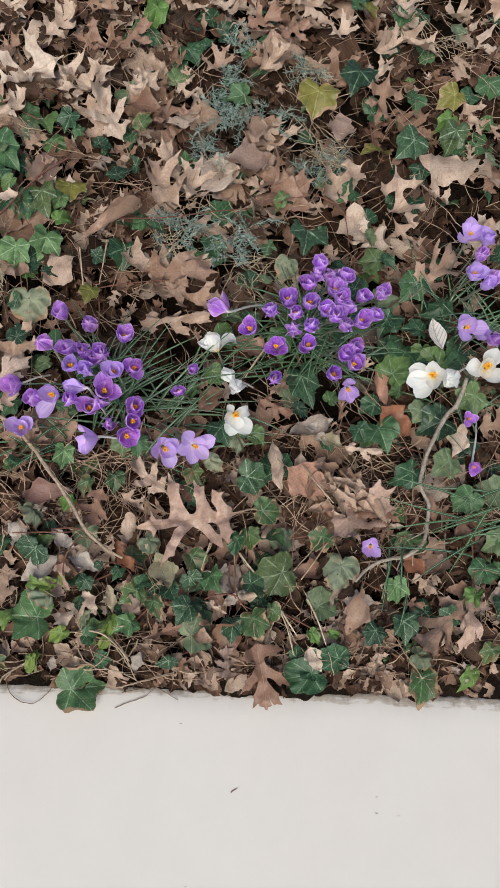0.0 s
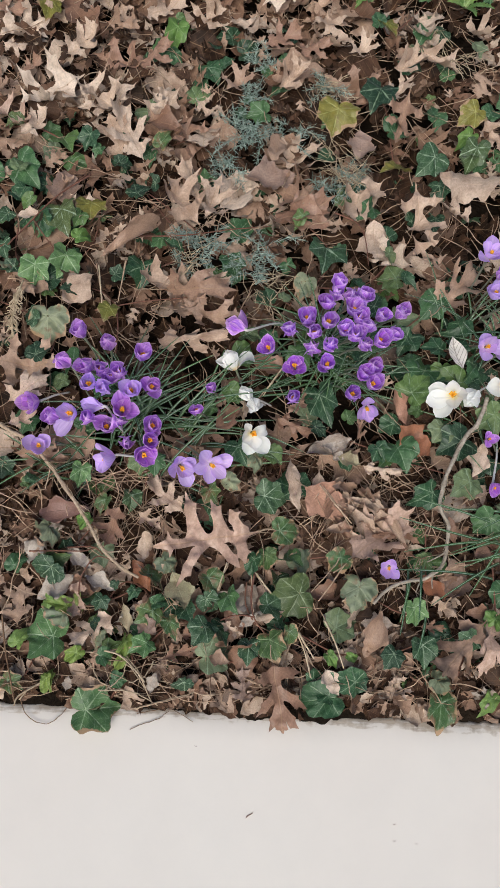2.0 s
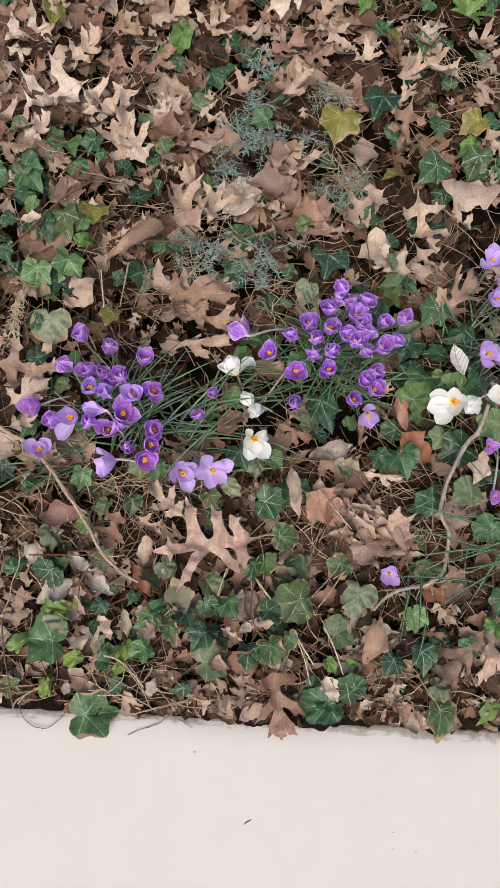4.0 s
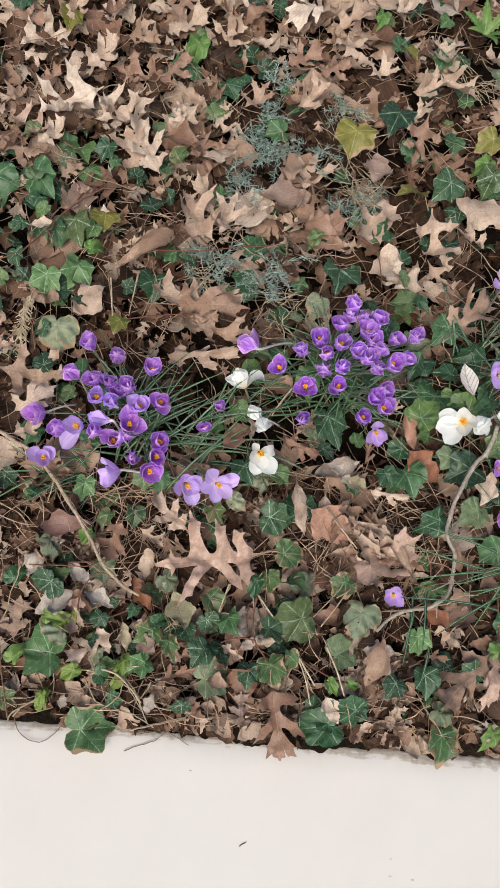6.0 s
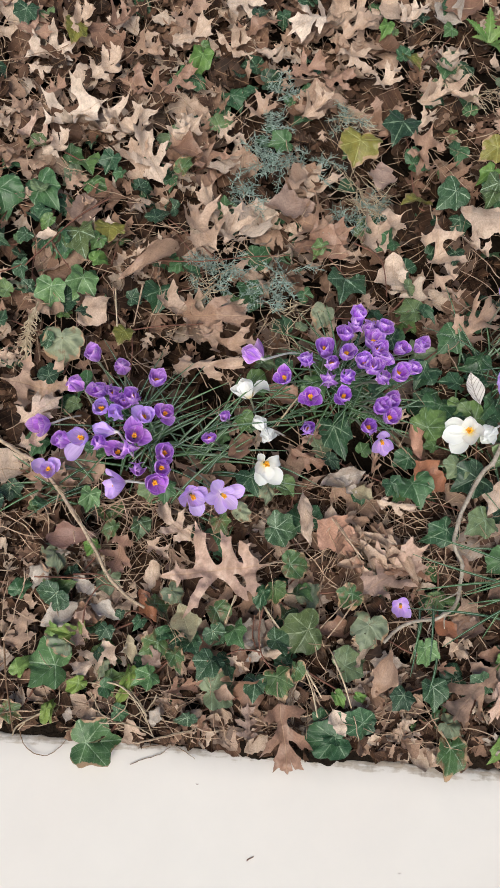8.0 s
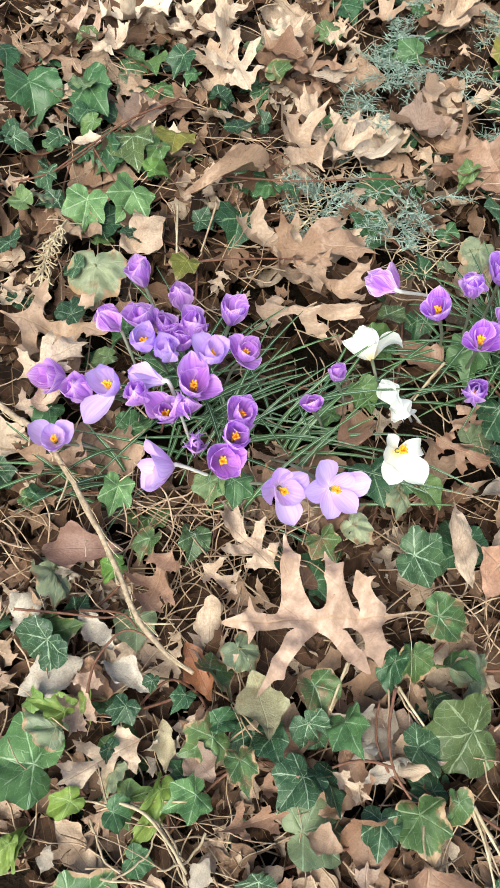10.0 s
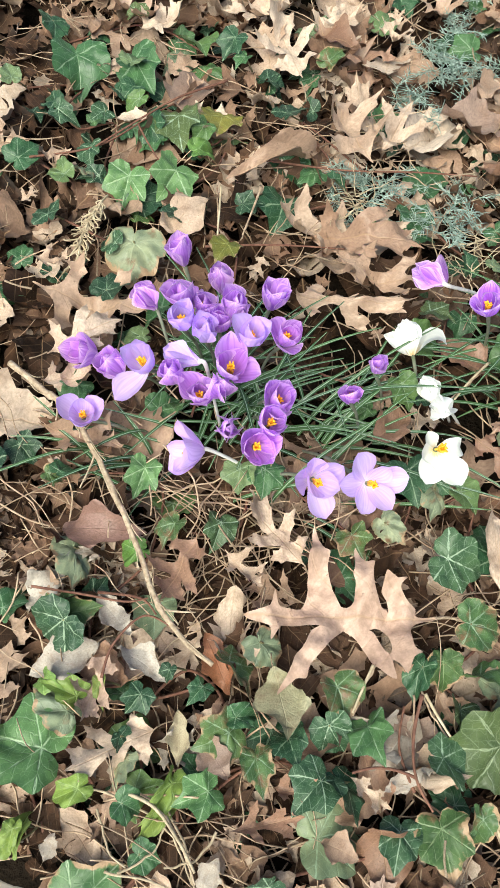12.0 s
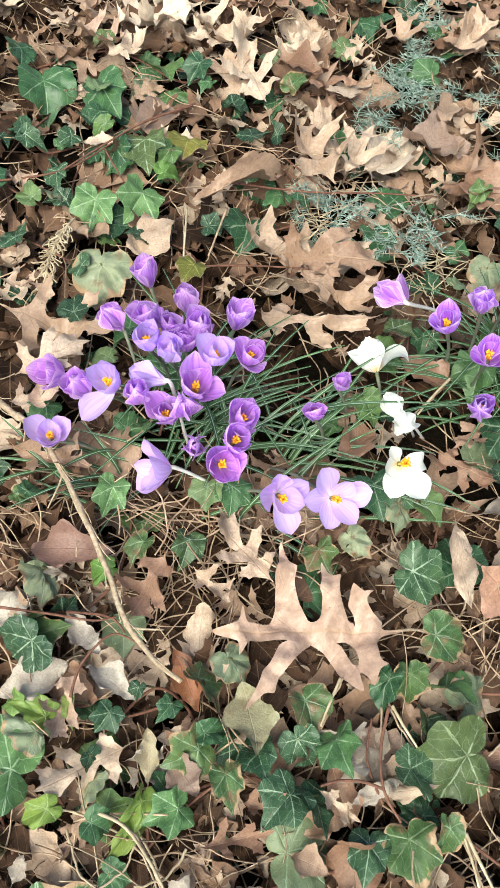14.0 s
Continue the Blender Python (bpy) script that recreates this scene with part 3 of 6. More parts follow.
def build_ground():
    xs = [-900, -60, -8, -4, -3.85, -2.5] + [-1.4 + 0.035 * k for k in range(81)] + [2.5, 3.85, 4, 8, 60, 900]
    ys = [-900, -60, -8, -1.6, -0.75] + [-0.6 + 0.035 * k for k in range(90)] + [3.4, 8, 60, 900]
    verts = [(x, y, (-0.05 if y > 0.11 else -0.012 if y > 0.05 else -0.004) + (rise(x, y) if -1.5 < x < 1.5 and y < 2.7 else 0)- (0.25 if -0.44 < y < -0.02 and abs(x) < 3.9 else 0)) for y in ys for x in xs]
    w = len(xs)
    faces = [(j * w + i, j * w + i + 1, (j + 1) * w + i + 1, (j + 1) * w + i) for j in range(len(ys) - 1) for i in range(w - 1)]
    thing("ground", "dark garden soil under fallen leaves and ivy, gap shade in its colour", "ground", kind="structure", me=mesh_of("ground", verts, faces, None, M_SOIL))


def build_wall():
    """A low masonry wall; its cream-painted top is smooth, its back edge chipped."""
    n = 640
    xs = [-4.0, -3.0, -2.0] + [-1.3 + 2.6 * k / (n - 6) for k in range(n - 5)] + [2.0, 3.0, 4.0]
    verts, faces, chip = [], [], []
    cols = 12
    for x in xs:
        e = edge_y(x)
        bite = 0.0035 * noise.noise(Vector((x * 21, 0, 1))) + 0.0022 * noise.noise(Vector((x * 75, 3, 1))) + 0.001 * noise.noise(Vector((x * 240, 5, 2)))
        low = 0.0016 + 0.0022 * abs(noise.noise(Vector((x * 48, 9, 4))))
        right = 0.004 * max(0.0, min(1.0, (x - 0.1) / 0.3))
        wave = 0.0012 * noise.noise(Vector((x * 5, 4, 4)))
        ring = [(e + 0.001 + bite * 0.5, -0.30), (e + 0.001 + bite * 0.5, -0.02), (e + bite, -low - 0.004), (e - 0.003 + bite * 0.8 - right * 0.4, -low), (e - 0.011 + bite * 1.1 - right, -low * 0.5), (e - 0.016 + bite * 1.0 - right * 1.2, 0.0002 + wave), (e - 0.036, wave), (-0.3, 0.0), (-0.44, 0.0), (-0.452, -0.003), (-0.46, -0.012), (-0.46, -0.30)]
        verts += [(x, y, z) for y, z in ring]
        chip += [1, 1, 1, 1, 0.85, 0.5, 0, 0, 0, 0, 0, 0]
    for i in range(n):
        for k in range(cols - 1):
            a = i * cols + k
            faces.append((a, a + 1, a + cols + 1, a + cols))
    faces.append(tuple(range(cols))[::-1])
    faces.append(tuple(range(n * cols, (n + 1) * cols)))
    me = mesh_of("garden_wall", verts, faces, None, M_PAINT)
    layer = me.attributes.new("chipped", "FLOAT", "POINT")
    layer.data.foreach_set("value", chip)
    thing("garden_wall", "low masonry wall with cream painted top and chipped edge", "wall", kind="structure", me=me)


build_ground()
build_wall()


# ---- undergrowth: countless old leaves, ivy and straw that cover the soil ----
def ivy_share(x, y):
    """How much of the cover is ivy rather than oak leaves."""
    s = 0.2
    for cx, cy, rx, ry, a in IVY_PATCHES:
        s += a * math.exp(-((x - cx) / rx) ** 2 - ((y - cy) / ry) ** 2)
    return min(s, 0.9)


IVY_PATCHES = [
    (0.05, 0.1, 0.5, 0.12, 0.3), (-0.28, 0.68, 0.12, 0.13, 0.55), (0.4, 0.5, 0.12, 0.2, 0.5), (0.45, 0.85, 0.12, 0.16, 0.45),
    (0.4, 0.22, 0.12, 0.12, 0.4), (0.12, 0.5, 0.12, 0.1, 0.3), (-0.1, 0.85, 0.14, 0.06, 0.25), (0.0, 1.05, 0.1, 0.14, 0.25),
    (0.5, 1.3, 0.12, 0.1, 0.35), (0.24, 0.9, 0.16, 0.22, 0.22), (0.15, 0.62, 0.12, 0.06, 0.3),
]
OAK_KINDS = [oak_leaf_mesh("oak_variant", M_OAK, 40 + k, "oak" if k < 8 else "simple", *c)[1] for k, c in enumerate([
    (0.55, 0.9, 0.5, 0.15), (0.3, -1.0, 0.8, 0.14), (0.8, 1.6, -0.6, 0.14), (0.3, 0.6, 1.2, 0.13), (0.9, 0.5, -1.0, 0.16), (-0.6, 1.3, 0.4, 0.15), (0.4, -0.6, -0.6, 0.12), (1.1, 1.9, 0.9, 0.14),
    (0.7, 1.1, 0.6, 0.14), (0.4, 1.8, -0.8, 0.15), (0.9, -0.9, 0.7, 0.16)])]
OAK_ROUGH = []
for seed in (41, 44, 47, 50, 53, 56):
    flat, tris = outline_mesh(oak_outline(random.Random(seed)) if seed != 53 else simple_outline(0.33, 0.4, 0.14), 0)
    OAK_ROUGH.append((curled(flat, 0.5, 0.9, 0.5, 0.14, random.Random(seed)) - np.array((0, 0.45, 0)), tris, np.stack([flat[:, 0] + 0.5, flat[:, 1]], 1)))
IVY_KINDS = [ivy_arrays(70 + k, *c) for k, c in enumerate([(0.3, 1.0, 0.25, 0.1, 0.5), (0.24, 0.95, -0.2, 0.13, 0.4), (0.65, 1.0, 0.3, 0.1, 0.5), (0.2, 1.1, 0.45, 0.11, 0.8), (0.5, 0.9, 0.4, 0.12, 1.0), (0.34, 1.0, 0.2, 0.11, 0.4)])]


def sown(rng, count, x0, x1, y0, y1):
    """Places spread evenly but without order, denser where the camera passes near."""
    for _ in range(count):
        x, y = rng.uniform(x0, x1), rng.uniform(y0, y1)
        if y > edge_y(x) + 0.012:
            yield x, y


BARE_SPOTS = [(-0.085, 0.285, 0.1, 0.042), (0.33, 0.5, 0.07, 0.06), (-0.09, 0.44, 0.08, 0.07), (0.19, 0.49, 0.08, 0.07), (0.28, 0.395, 0.07, 0.035)]


def bare(x, y):
    """Where few leaves have fallen: under the flower clumps and where straw shows."""
    return any(((x - cx) / rx) ** 2 + ((y - cy) / ry) ** 2 < 1 for cx, cy, rx, ry in BARE_SPOTS)


def build_undergrowth():
    rng = random.Random(5)
    old, oak, ivy = [], [], []
    for x, y in sown(rng, 2400, -1.1, 1.2, 0.0, 2.2):
        s = rng.uniform(0.03, 0.09)
        if y < 0.07:
            s *= 0.6
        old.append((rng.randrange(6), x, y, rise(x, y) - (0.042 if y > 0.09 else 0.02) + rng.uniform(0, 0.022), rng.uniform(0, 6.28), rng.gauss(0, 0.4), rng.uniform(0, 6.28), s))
    for x, y in sown(rng, 2500, -1.1, 1.2, 0.01, 2.2):
        share = ivy_share(x, y)
        if rng.random() < share:
            ivy.append((rng.randrange(6), x, y, rise(x, y) + rng.uniform(-0.012, 0.016), rng.uniform(0, 6.28), rng.gauss(0, 0.35), rng.uniform(0, 6.28), rng.uniform(0.022, 0.05)))
        elif not bare(x, y):
            s = rng.uniform(0.055, 0.1) * (0.65 if y < 0.08 else 1.0)
            oak.append((rng.randrange(11), x, y, rise(x, y) - 0.03 + rng.uniform(0, 0.034), rng.uniform(0, 6.28), rng.gauss(0, 0.35), rng.uniform(0, 6.28), s))
    for _ in range(520):
        x = rng.uniform(-0.6, 0.8)
        y = edge_y(x) + 0.006 + 0.07 * rng.random() ** 1.3
        s = rng.uniform(0.018, 0.042)
        bit = rng.random() < 0.2
        (old if bit else oak).append((4 if bit else rng.randrange(8, 11), x, y, rng.uniform(-0.006, 0.007), rng.uniform(0, 6.28), rng.gauss(0, 0.35), rng.uniform(0, 6.28), s))
    for x, y in sown(rng, 420, -0.35, 0.55, 0.04, 0.36):
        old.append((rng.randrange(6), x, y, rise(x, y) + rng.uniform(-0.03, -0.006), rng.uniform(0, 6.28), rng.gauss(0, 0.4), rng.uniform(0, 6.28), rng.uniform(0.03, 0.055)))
    for x, y in sown(rng, 520, -0.4, 0.6, 0.05, 0.36):
        if bare(x, y):
            continue
        oak.append((rng.randrange(11), x, y, rise(x, y) + rng.uniform(-0.022, 0.004), rng.uniform(0, 6.28), rng.gauss(0, 0.4), rng.uniform(0, 6.28), rng.uniform(0.03, 0.06)))
    for x, y in sown(rng, 260, -0.55, 0.15, 0.6, 1.5):
        if rng.random() > ivy_share(x, y):
            oak.append((rng.randrange(11), x, y, rise(x, y) + rng.uniform(-0.012, 0.008), rng.uniform(0, 6.28), rng.gauss(0, 0.45), rng.uniform(0, 6.28), rng.uniform(0.05, 0.085)))
    for x, y in sown(rng, 800, -0.6, 0.7, 0.35, 1.7):
        if bare(x, y):
            continue
        oak.append((rng.randrange(11), x, y, rise(x, y) + rng.uniform(-0.016, 0.012), rng.uniform(0, 6.28), rng.gauss(0, 0.55), rng.uniform(0, 6.28), rng.uniform(0.02, 0.05)))
    # the lowest layer carries part of the shade between leaves in its colour
    thing("old_leaf_litter", "rotting broken leaves covering the soil, darkened for shade under the top leaves", "leaf litter", kind="stuff", me=scatter("old_leaf_litter", OAK_ROUGH, old, M_OLD_LITTER))
    thing("oak_leaf_litter", "dry brown fallen oak leaves lying thickly", "leaf litter", kind="stuff", me=scatter("oak_leaf_litter", OAK_KINDS, oak, M_OAK_LITTER))
    thing("ivy_undergrowth", "small dark green ivy leaves creeping through fallen leaves", "ivy", kind="stuff", me=scatter("ivy_undergrowth", IVY_KINDS, ivy, M_IVY_LITTER))
    wide = []
    for _ in range(7000):
        x, y = rng.uniform(-4.5, 4.5), 0.03 + 5.5 * rng.random()
        if not (-0.95 < x < 1.05 and y < 2.05):
            wide.append((rng.randrange(6), x, y - 0.03 * x, rng.uniform(-0.045, -0.005), rng.uniform(0, 6.28), rng.gauss(0, 0.35), rng.uniform(0, 6.28), rng.uniform(0.08, 0.16)))
    thing("outer_leaf_litter", "dry brown oak leaves covering the bed further off", "leaf litter", kind="stuff", me=scatter("outer_leaf_litter", OAK_ROUGH, wide, M_OAK_LITTER))
    # dry grass and thin straw
    vs, fs, n = [], [], 0
    for x, y in sown(rng, 2500, -0.6, 0.7, 0.01, 1.5):
        ln = rng.uniform(0.02, 0.1)
        line = bent(ln, 4, 0.3, rng)
        m = Matrix.Translation((x, y, rise(x, y) + rng.uniform(-0.02, 0.02))) @ Matrix.Rotation(rng.uniform(0, 6.28), 4, "Z") @ Matrix.Rotation(rng.gauss(0, 0.15), 4, "Y")
        r = rng.uniform(0.0004, 0.0009)
        if min((m @ p).y - edge_y(x) for p in line) < 0.006:
            continue
        v, f = tube(curve_through([m @ p for p in line], 3), [r] * 13, 3)
        vs += v
        fs += [tuple(k + n for k in q) for q in f]
        n += len(v)
    for k in range(760):
        cx, cy, rx, ry = ((-0.08, 0.285, 0.1, 0.035), (0.3, 0.27, 0.09, 0.05), (-0.03, 0.05, 0.13, 0.028), (0.2, 0.05, 0.2, 0.028))[k % 4]
        x, y = rng.gauss(cx, rx), max(rng.gauss(cy, ry), 0.03)
        line = bent(rng.uniform(0.03, 0.09), 4, 0.28, rng)
        m = Matrix.Translation((x, y, rng.uniform(-0.012, 0.018))) @ Matrix.Rotation(rng.uniform(0, 6.28), 4, "Z") @ Matrix.Rotation(rng.gauss(0, 0.18), 4, "Y")
        if min((m @ p).y - edge_y(x) for p in line) < 0.003:
            continue
        v, f = tube(curve_through([m @ p for p in line], 3), [rng.uniform(0.0004, 0.0009)] * 13, 3)
        vs += v
        fs += [tuple(i + n for i in q) for q in f]
        n += len(v)
    thing("straw_litter", "thin dry straw and stalks strewn among leaves", "straw", kind="stuff", me=mesh_of("straw_litter", vs, fs, None, M_STRAW))


build_undergrowth()


# ---- fallen leaves that lie on top ----
LEAF_LOOK = {
    "pale": (M_OAK_PALE, "pale tan dry fallen oak leaf, curled"),
    "tan": (M_OAK_TAN, "tan brown dry fallen oak leaf with pointed lobes"),
    "dark": (M_OAK_DARK, "dark reddish brown fallen leaf on leaf litter"),
    "taupe": (M_TAUPE_LEAF, "dull taupe dead leaf lying on leaf litter"),
    "grey": (M_GREY_LEAF, "weathered grey crumpled papery dead leaf"),
    "pink": (M_OAK_PINK, "pinkish tan dry fallen oak leaf with curled lobes"),
    "rust": (M_RUST, "glossy rust-red curled dead leaf on leaf litter"),
    "rustpink": (M_RUST_PINK, "reddish tan crumpled dead leaf on leaf litter"),
    "khaki": (M_KHAKI, "dull khaki faded leaf turning brown"),
    "mauve": (M_MAUVE, "dull mauve-brown smooth dead leaf"),
}
leaf_rng = random.Random(21)
leaf_meshes = {}


LEAF_STALK = mesh_of("leaf_stalk", *tube(curve_through([(0, -0.43, 0.02), (0.01, -0.54, 0.03), (-0.015, -0.66, 0.01)], 4), [0.011, 0.010, 0.009, 0.009, 0.008, 0.008, 0.009, 0.010, 0.012], 6), None, M_TWIG)


def oak_leaf(kind, tone, x, y, yaw, size, wide=1.0, z=0.022, tilt=None):
    mat, label = LEAF_LOOK[tone]
    which = leaf_rng.randrange(10)
    if (kind, tone, which) not in leaf_meshes:
        fold, bend, twist = ((0.55, 0.7, 0.4), (0.3, -0.6, 0.6), (0.7, 1.1, -0.5), (0.35, 0.9, 0.8), (0.85, 0.5, -0.7), (-0.35, 1.0, 0.3), (0.45, 1.3, 0.2), (0.6, -0.8, -0.5), (0.9, 0.8, 0.6), (0.2, 0.5, -0.9))[which]
        more = 1.4 if kind == "oak" else 1.25
        leaf_meshes[kind, tone, which] = oak_leaf_mesh("fallen_leaf", mat, 300 + which * 7, kind, fold * more, bend * more, twist * more, 0.22 if tone == "grey" else 0.16 if kind == "oak" else 0.15, smooth=True)[0]
    lean = tilt if tilt is not None else leaf_rng.gauss(0, 9)
    m = pose(x, y, z + rise(x, y) + leaf_rng.uniform(0, 0.006), lean, leaf_rng.gauss(0, 9), yaw) @ Matrix.Diagonal((size * wide, size, size, 1))
    leaf = thing("oak_leaf" if kind == "oak" else "dead_leaf", label if kind == "oak" or tone not in ("pale", "tan") else "smooth-edged curled tan dead leaf on leaf litter", "leaf", "fallen leaves on top of the litter", m, me=leaf_meshes[kind, tone, which])
    part("leaf_stalk", LEAF_STALK, leaf, "thin brown leaf stalk")


def large_oak_leaf():
    """The large leaf in front of the flowers, whose lobes lift and curl."""
    rng = random.Random(8)
    right = [(0.16, 66, 0.24), (0.36, 80, 0.36), (0.60, 82, 0.46)]
    left = [(0.2, 92, 0.3), (0.42, 118, 0.36), (0.55, 52, 0.5)]
    v, f = outline_mesh(rounded(lobed_outline(rng, right, left, 0.066, 0.085)), 2)
    uv = np.stack([v[:, 0] + 0.5, v[:, 1]], 1)
    v = curled(v, 0.38, 0.35, 0.2, 0.17, rng, 3.2)
    v[:, 1] -= 0.45
    me = mesh_of("large_oak_leaf", v, f, uv, M_OAK_PINK)
    m = pose(0.029, 0.232, 0.03, 3, -2, 100.4) @ Matrix.Diagonal((0.138, 0.138, 0.138, 1))
    leaf = thing("oak_leaf", "large light tan fallen oak leaf with curled lobes", "leaf", "fallen leaves on top of the litter", m, me=me)
    part("leaf_stalk", LEAF_STALK, leaf, "thin brown leaf stalk")


oak_leaf("simple", "rust", -0.064, 0.183, -146, 0.052, .62)
oak_leaf("simple", "khaki", -0.014, 0.163, -159, 0.053, .95)
oak_leaf("simple", "khaki", -0.080, 0.127, -166, 0.040, .55)
oak_leaf("oak", "tan", -0.121, 0.111, 127, 0.068, .8)
oak_leaf("oak", "pink", -0.146, 0.150, 172, 0.058, .7)
oak_leaf("simple", "grey", -0.148, 0.203, -128, 0.041, .7)
oak_leaf("simple", "grey", -0.120, 0.171, -111, 0.044, .6)
oak_leaf("simple", "grey", 0.079, 0.127, -58, 0.040, .5)
oak_leaf("simple", "grey", 0.105, 0.136, -105, 0.025, .6)
oak_leaf("simple", "mauve", -0.177, 0.266, -82, 0.070, .62)
oak_leaf("oak", "dark", -0.106, 0.248, 165, 0.065, .9)
oak_leaf("oak", "pale", -0.036, 0.289, 48, 0.074, .75)
oak_leaf("oak", "pale", -0.060, 0.257, -125, 0.042, .8)
oak_leaf("oak", "tan", -0.217, 0.343, -91, 0.073, .7)
oak_leaf("oak", "tan", -0.249, 0.478, -92, 0.113, .9)
oak_leaf("oak", "pale", -0.239, 0.434, -53, 0.071, .9)
oak_leaf("oak", "tan", -0.292, 0.516, -77, 0.041, .9)
oak_leaf("oak", "tan", -0.239, 0.393, -56, 0.051, .8)
oak_leaf("simple", "dark", 0.105, 0.488, 63, 0.056, .9)
oak_leaf("oak", "tan", -0.014, 0.527, -78, 0.118, .42)
oak_leaf("oak", "tan", -0.013, 0.610, -91, 0.118, .7)
oak_leaf("oak", "tan", 0.011, 0.571, -91, 0.106, .6)
oak_leaf("oak", "pale", 0.021, 0.630, -108, 0.052, .8)
oak_leaf("oak", "tan", -0.017, 0.584, -156, 0.041, .9)
oak_leaf("simple", "pale", -0.180, 0.599, -42, 0.069, .9)
oak_leaf("simple", "tan", -0.102, 0.699, 131, 0.118, .34)
oak_leaf("oak", "tan", -0.029, 0.762, 33, 0.099, .9)
oak_leaf("oak", "pale", 0.010, 0.763, -16, 0.094, .8)
oak_leaf("simple", "taupe", 0.104, 0.824, 111, 0.103, .7)
oak_leaf("simple", "taupe", -0.215, 0.774, 10, 0.058, 1.25)
oak_leaf("simple", "dark", -0.070, 0.910, -103, 0.059, .9)
oak_leaf("oak", "pale", -0.076, 0.956, 42, 0.041, 1)
oak_leaf("oak", "pale", -0.122, 0.890, 25, 0.118, .7)
oak_leaf("simple", "pale", -0.313, 0.797, -65, 0.031, .8)
oak_leaf("oak", "tan", -0.184, 0.960, -121, 0.102, .8)
oak_leaf("oak", "pale", -0.275, 0.898, -40, 0.073, .9)
oak_leaf("oak", "tan", -0.325, 0.647, -141, 0.051, .8)
oak_leaf("oak", "dark", -0.013, 0.082, -69, 0.055, .6)
oak_leaf("oak", "dark", 0.009, 0.106, -91, 0.044, .6)
oak_leaf("oak", "pale", 0.054, 0.116, -117, 0.036, .5)
oak_leaf("simple", "tan", 0.039, 0.077, -104, 0.027, 1)
oak_leaf("simple", "taupe", -0.054, 0.119, -133, 0.037, .9)
oak_leaf("oak", "pink", 0.251, 0.237, -50, 0.118, .8)
oak_leaf("simple", "rustpink", 0.180, 0.293, -124, 0.076, 1.0)
oak_leaf("simple", "pale", 0.140, 0.314, -171, 0.079, .4)
oak_leaf("simple", "grey", 0.185, 0.369, -70, 0.071, .6)
oak_leaf("simple", "grey", 0.191, 0.362, -119, 0.040, .8)
oak_leaf("simple", "khaki", 0.215, 0.352, -101, 0.036, .9)
oak_leaf("simple", "rust", 0.311, 0.386, -130, 0.066, 1)
oak_leaf("simple", "rustpink", 0.297, 0.443, -165, 0.06, .5, 0.014)
oak_leaf("simple", "rust", 0.325, 0.174, -143, 0.048, .7)
oak_leaf("oak", "tan", 0.357, 0.094, 137, 0.110, .8)
oak_leaf("oak", "pink", 0.395, 0.105, 160, 0.087, .6)
oak_leaf("simple", "tan", 0.243, 0.116, 164, 0.068, .6)
oak_leaf("oak", "dark", 0.116, 0.036, -169, 0.092, .9)
oak_leaf("simple", "pale", 0.184, 0.053, -153, 0.036, .9)
oak_leaf("simple", "pale", 0.406, 0.360, 159, 0.054, .8)
oak_leaf("oak", "tan", 0.343, 0.767, -167, 0.115, .8)
oak_leaf("oak", "tan", 0.401, 0.773, 65, 0.067, .8)
oak_leaf("oak", "tan", 0.327, 0.962, 165, 0.099, .8)
oak_leaf("oak", "pale", 0.250, 0.792, 134, 0.106, .8)
oak_leaf("oak", "dark", 0.147, 0.756, -62, 0.118, .6)
oak_leaf("oak", "tan", 0.391, 0.630, -42, 0.113, .8)
oak_leaf("oak", "tan", 0.344, 0.692, -146, 0.075, .8)
oak_leaf("simple", "taupe", 0.254, 0.898, -179, 0.070, .9)
oak_leaf("simple", "tan", 0.115, 0.883, 168, 0.072, .7)
oak_leaf("oak", "pale", 0.141, 1.217, 127, 0.118, .9)
oak_leaf("oak", "pale", 0.004, 1.248, -59, 0.082, 1)
oak_leaf("oak", "tan", 0.216, 1.221, -62, 0.090, .8)
oak_leaf("oak", "pink", -0.318, 0.909, -112, 0.090, .8)
oak_leaf("oak", "pale", -0.248, 0.967, 122, 0.118, .8)
oak_leaf("oak", "pale", -0.153, 0.957, 113, 0.118, .7)
oak_leaf("oak", "pale", -0.070, 0.958, 139, 0.082, .8)
oak_leaf("oak", "tan", -0.213, 1.067, -41, 0.084, .9)
oak_leaf("oak", "pale", -0.321, 1.052, -105, 0.050, .9)
oak_leaf("oak", "dark", -0.347, 1.126, -93, 0.068, .7)
oak_leaf("oak", "tan", -0.152, 1.118, -106, 0.068, .9)
oak_leaf("oak", "dark", -0.093, 1.048, -38, 0.078, .8)
oak_leaf("oak", "tan", -0.005, 0.950, -128, 0.054, .9)
oak_leaf("oak", "tan", 0.045, 1.007, -37, 0.075, .9)
oak_leaf("oak", "pale", 0.057, 1.139, -131, 0.074, .8)
oak_leaf("oak", "dark", 0.122, 1.106, -60, 0.075, .9)
oak_leaf("oak", "tan", -0.274, 1.168, -47, 0.078, .9)
oak_leaf("oak", "dark", -0.202, 1.179, -42, 0.070, .9)
oak_leaf("oak", "tan", -0.086, 1.204, -36, 0.083, .9)
oak_leaf("oak", "pale", 0.312, 1.263, -47, 0.082, .9)
oak_leaf("oak", "tan", 0.139, 1.027, -47, 0.072, .9)
oak_leaf("oak", "dark", 0.177, 1.089, -56, 0.065, .9)
oak_leaf("oak", "tan", 0.257, 1.094, -48, 0.076, .8)
oak_leaf("oak", "tan", 0.342, 1.075, -61, 0.078, .8)
oak_leaf("oak", "pale", 0.393, 1.091, -117, 0.074, .8)
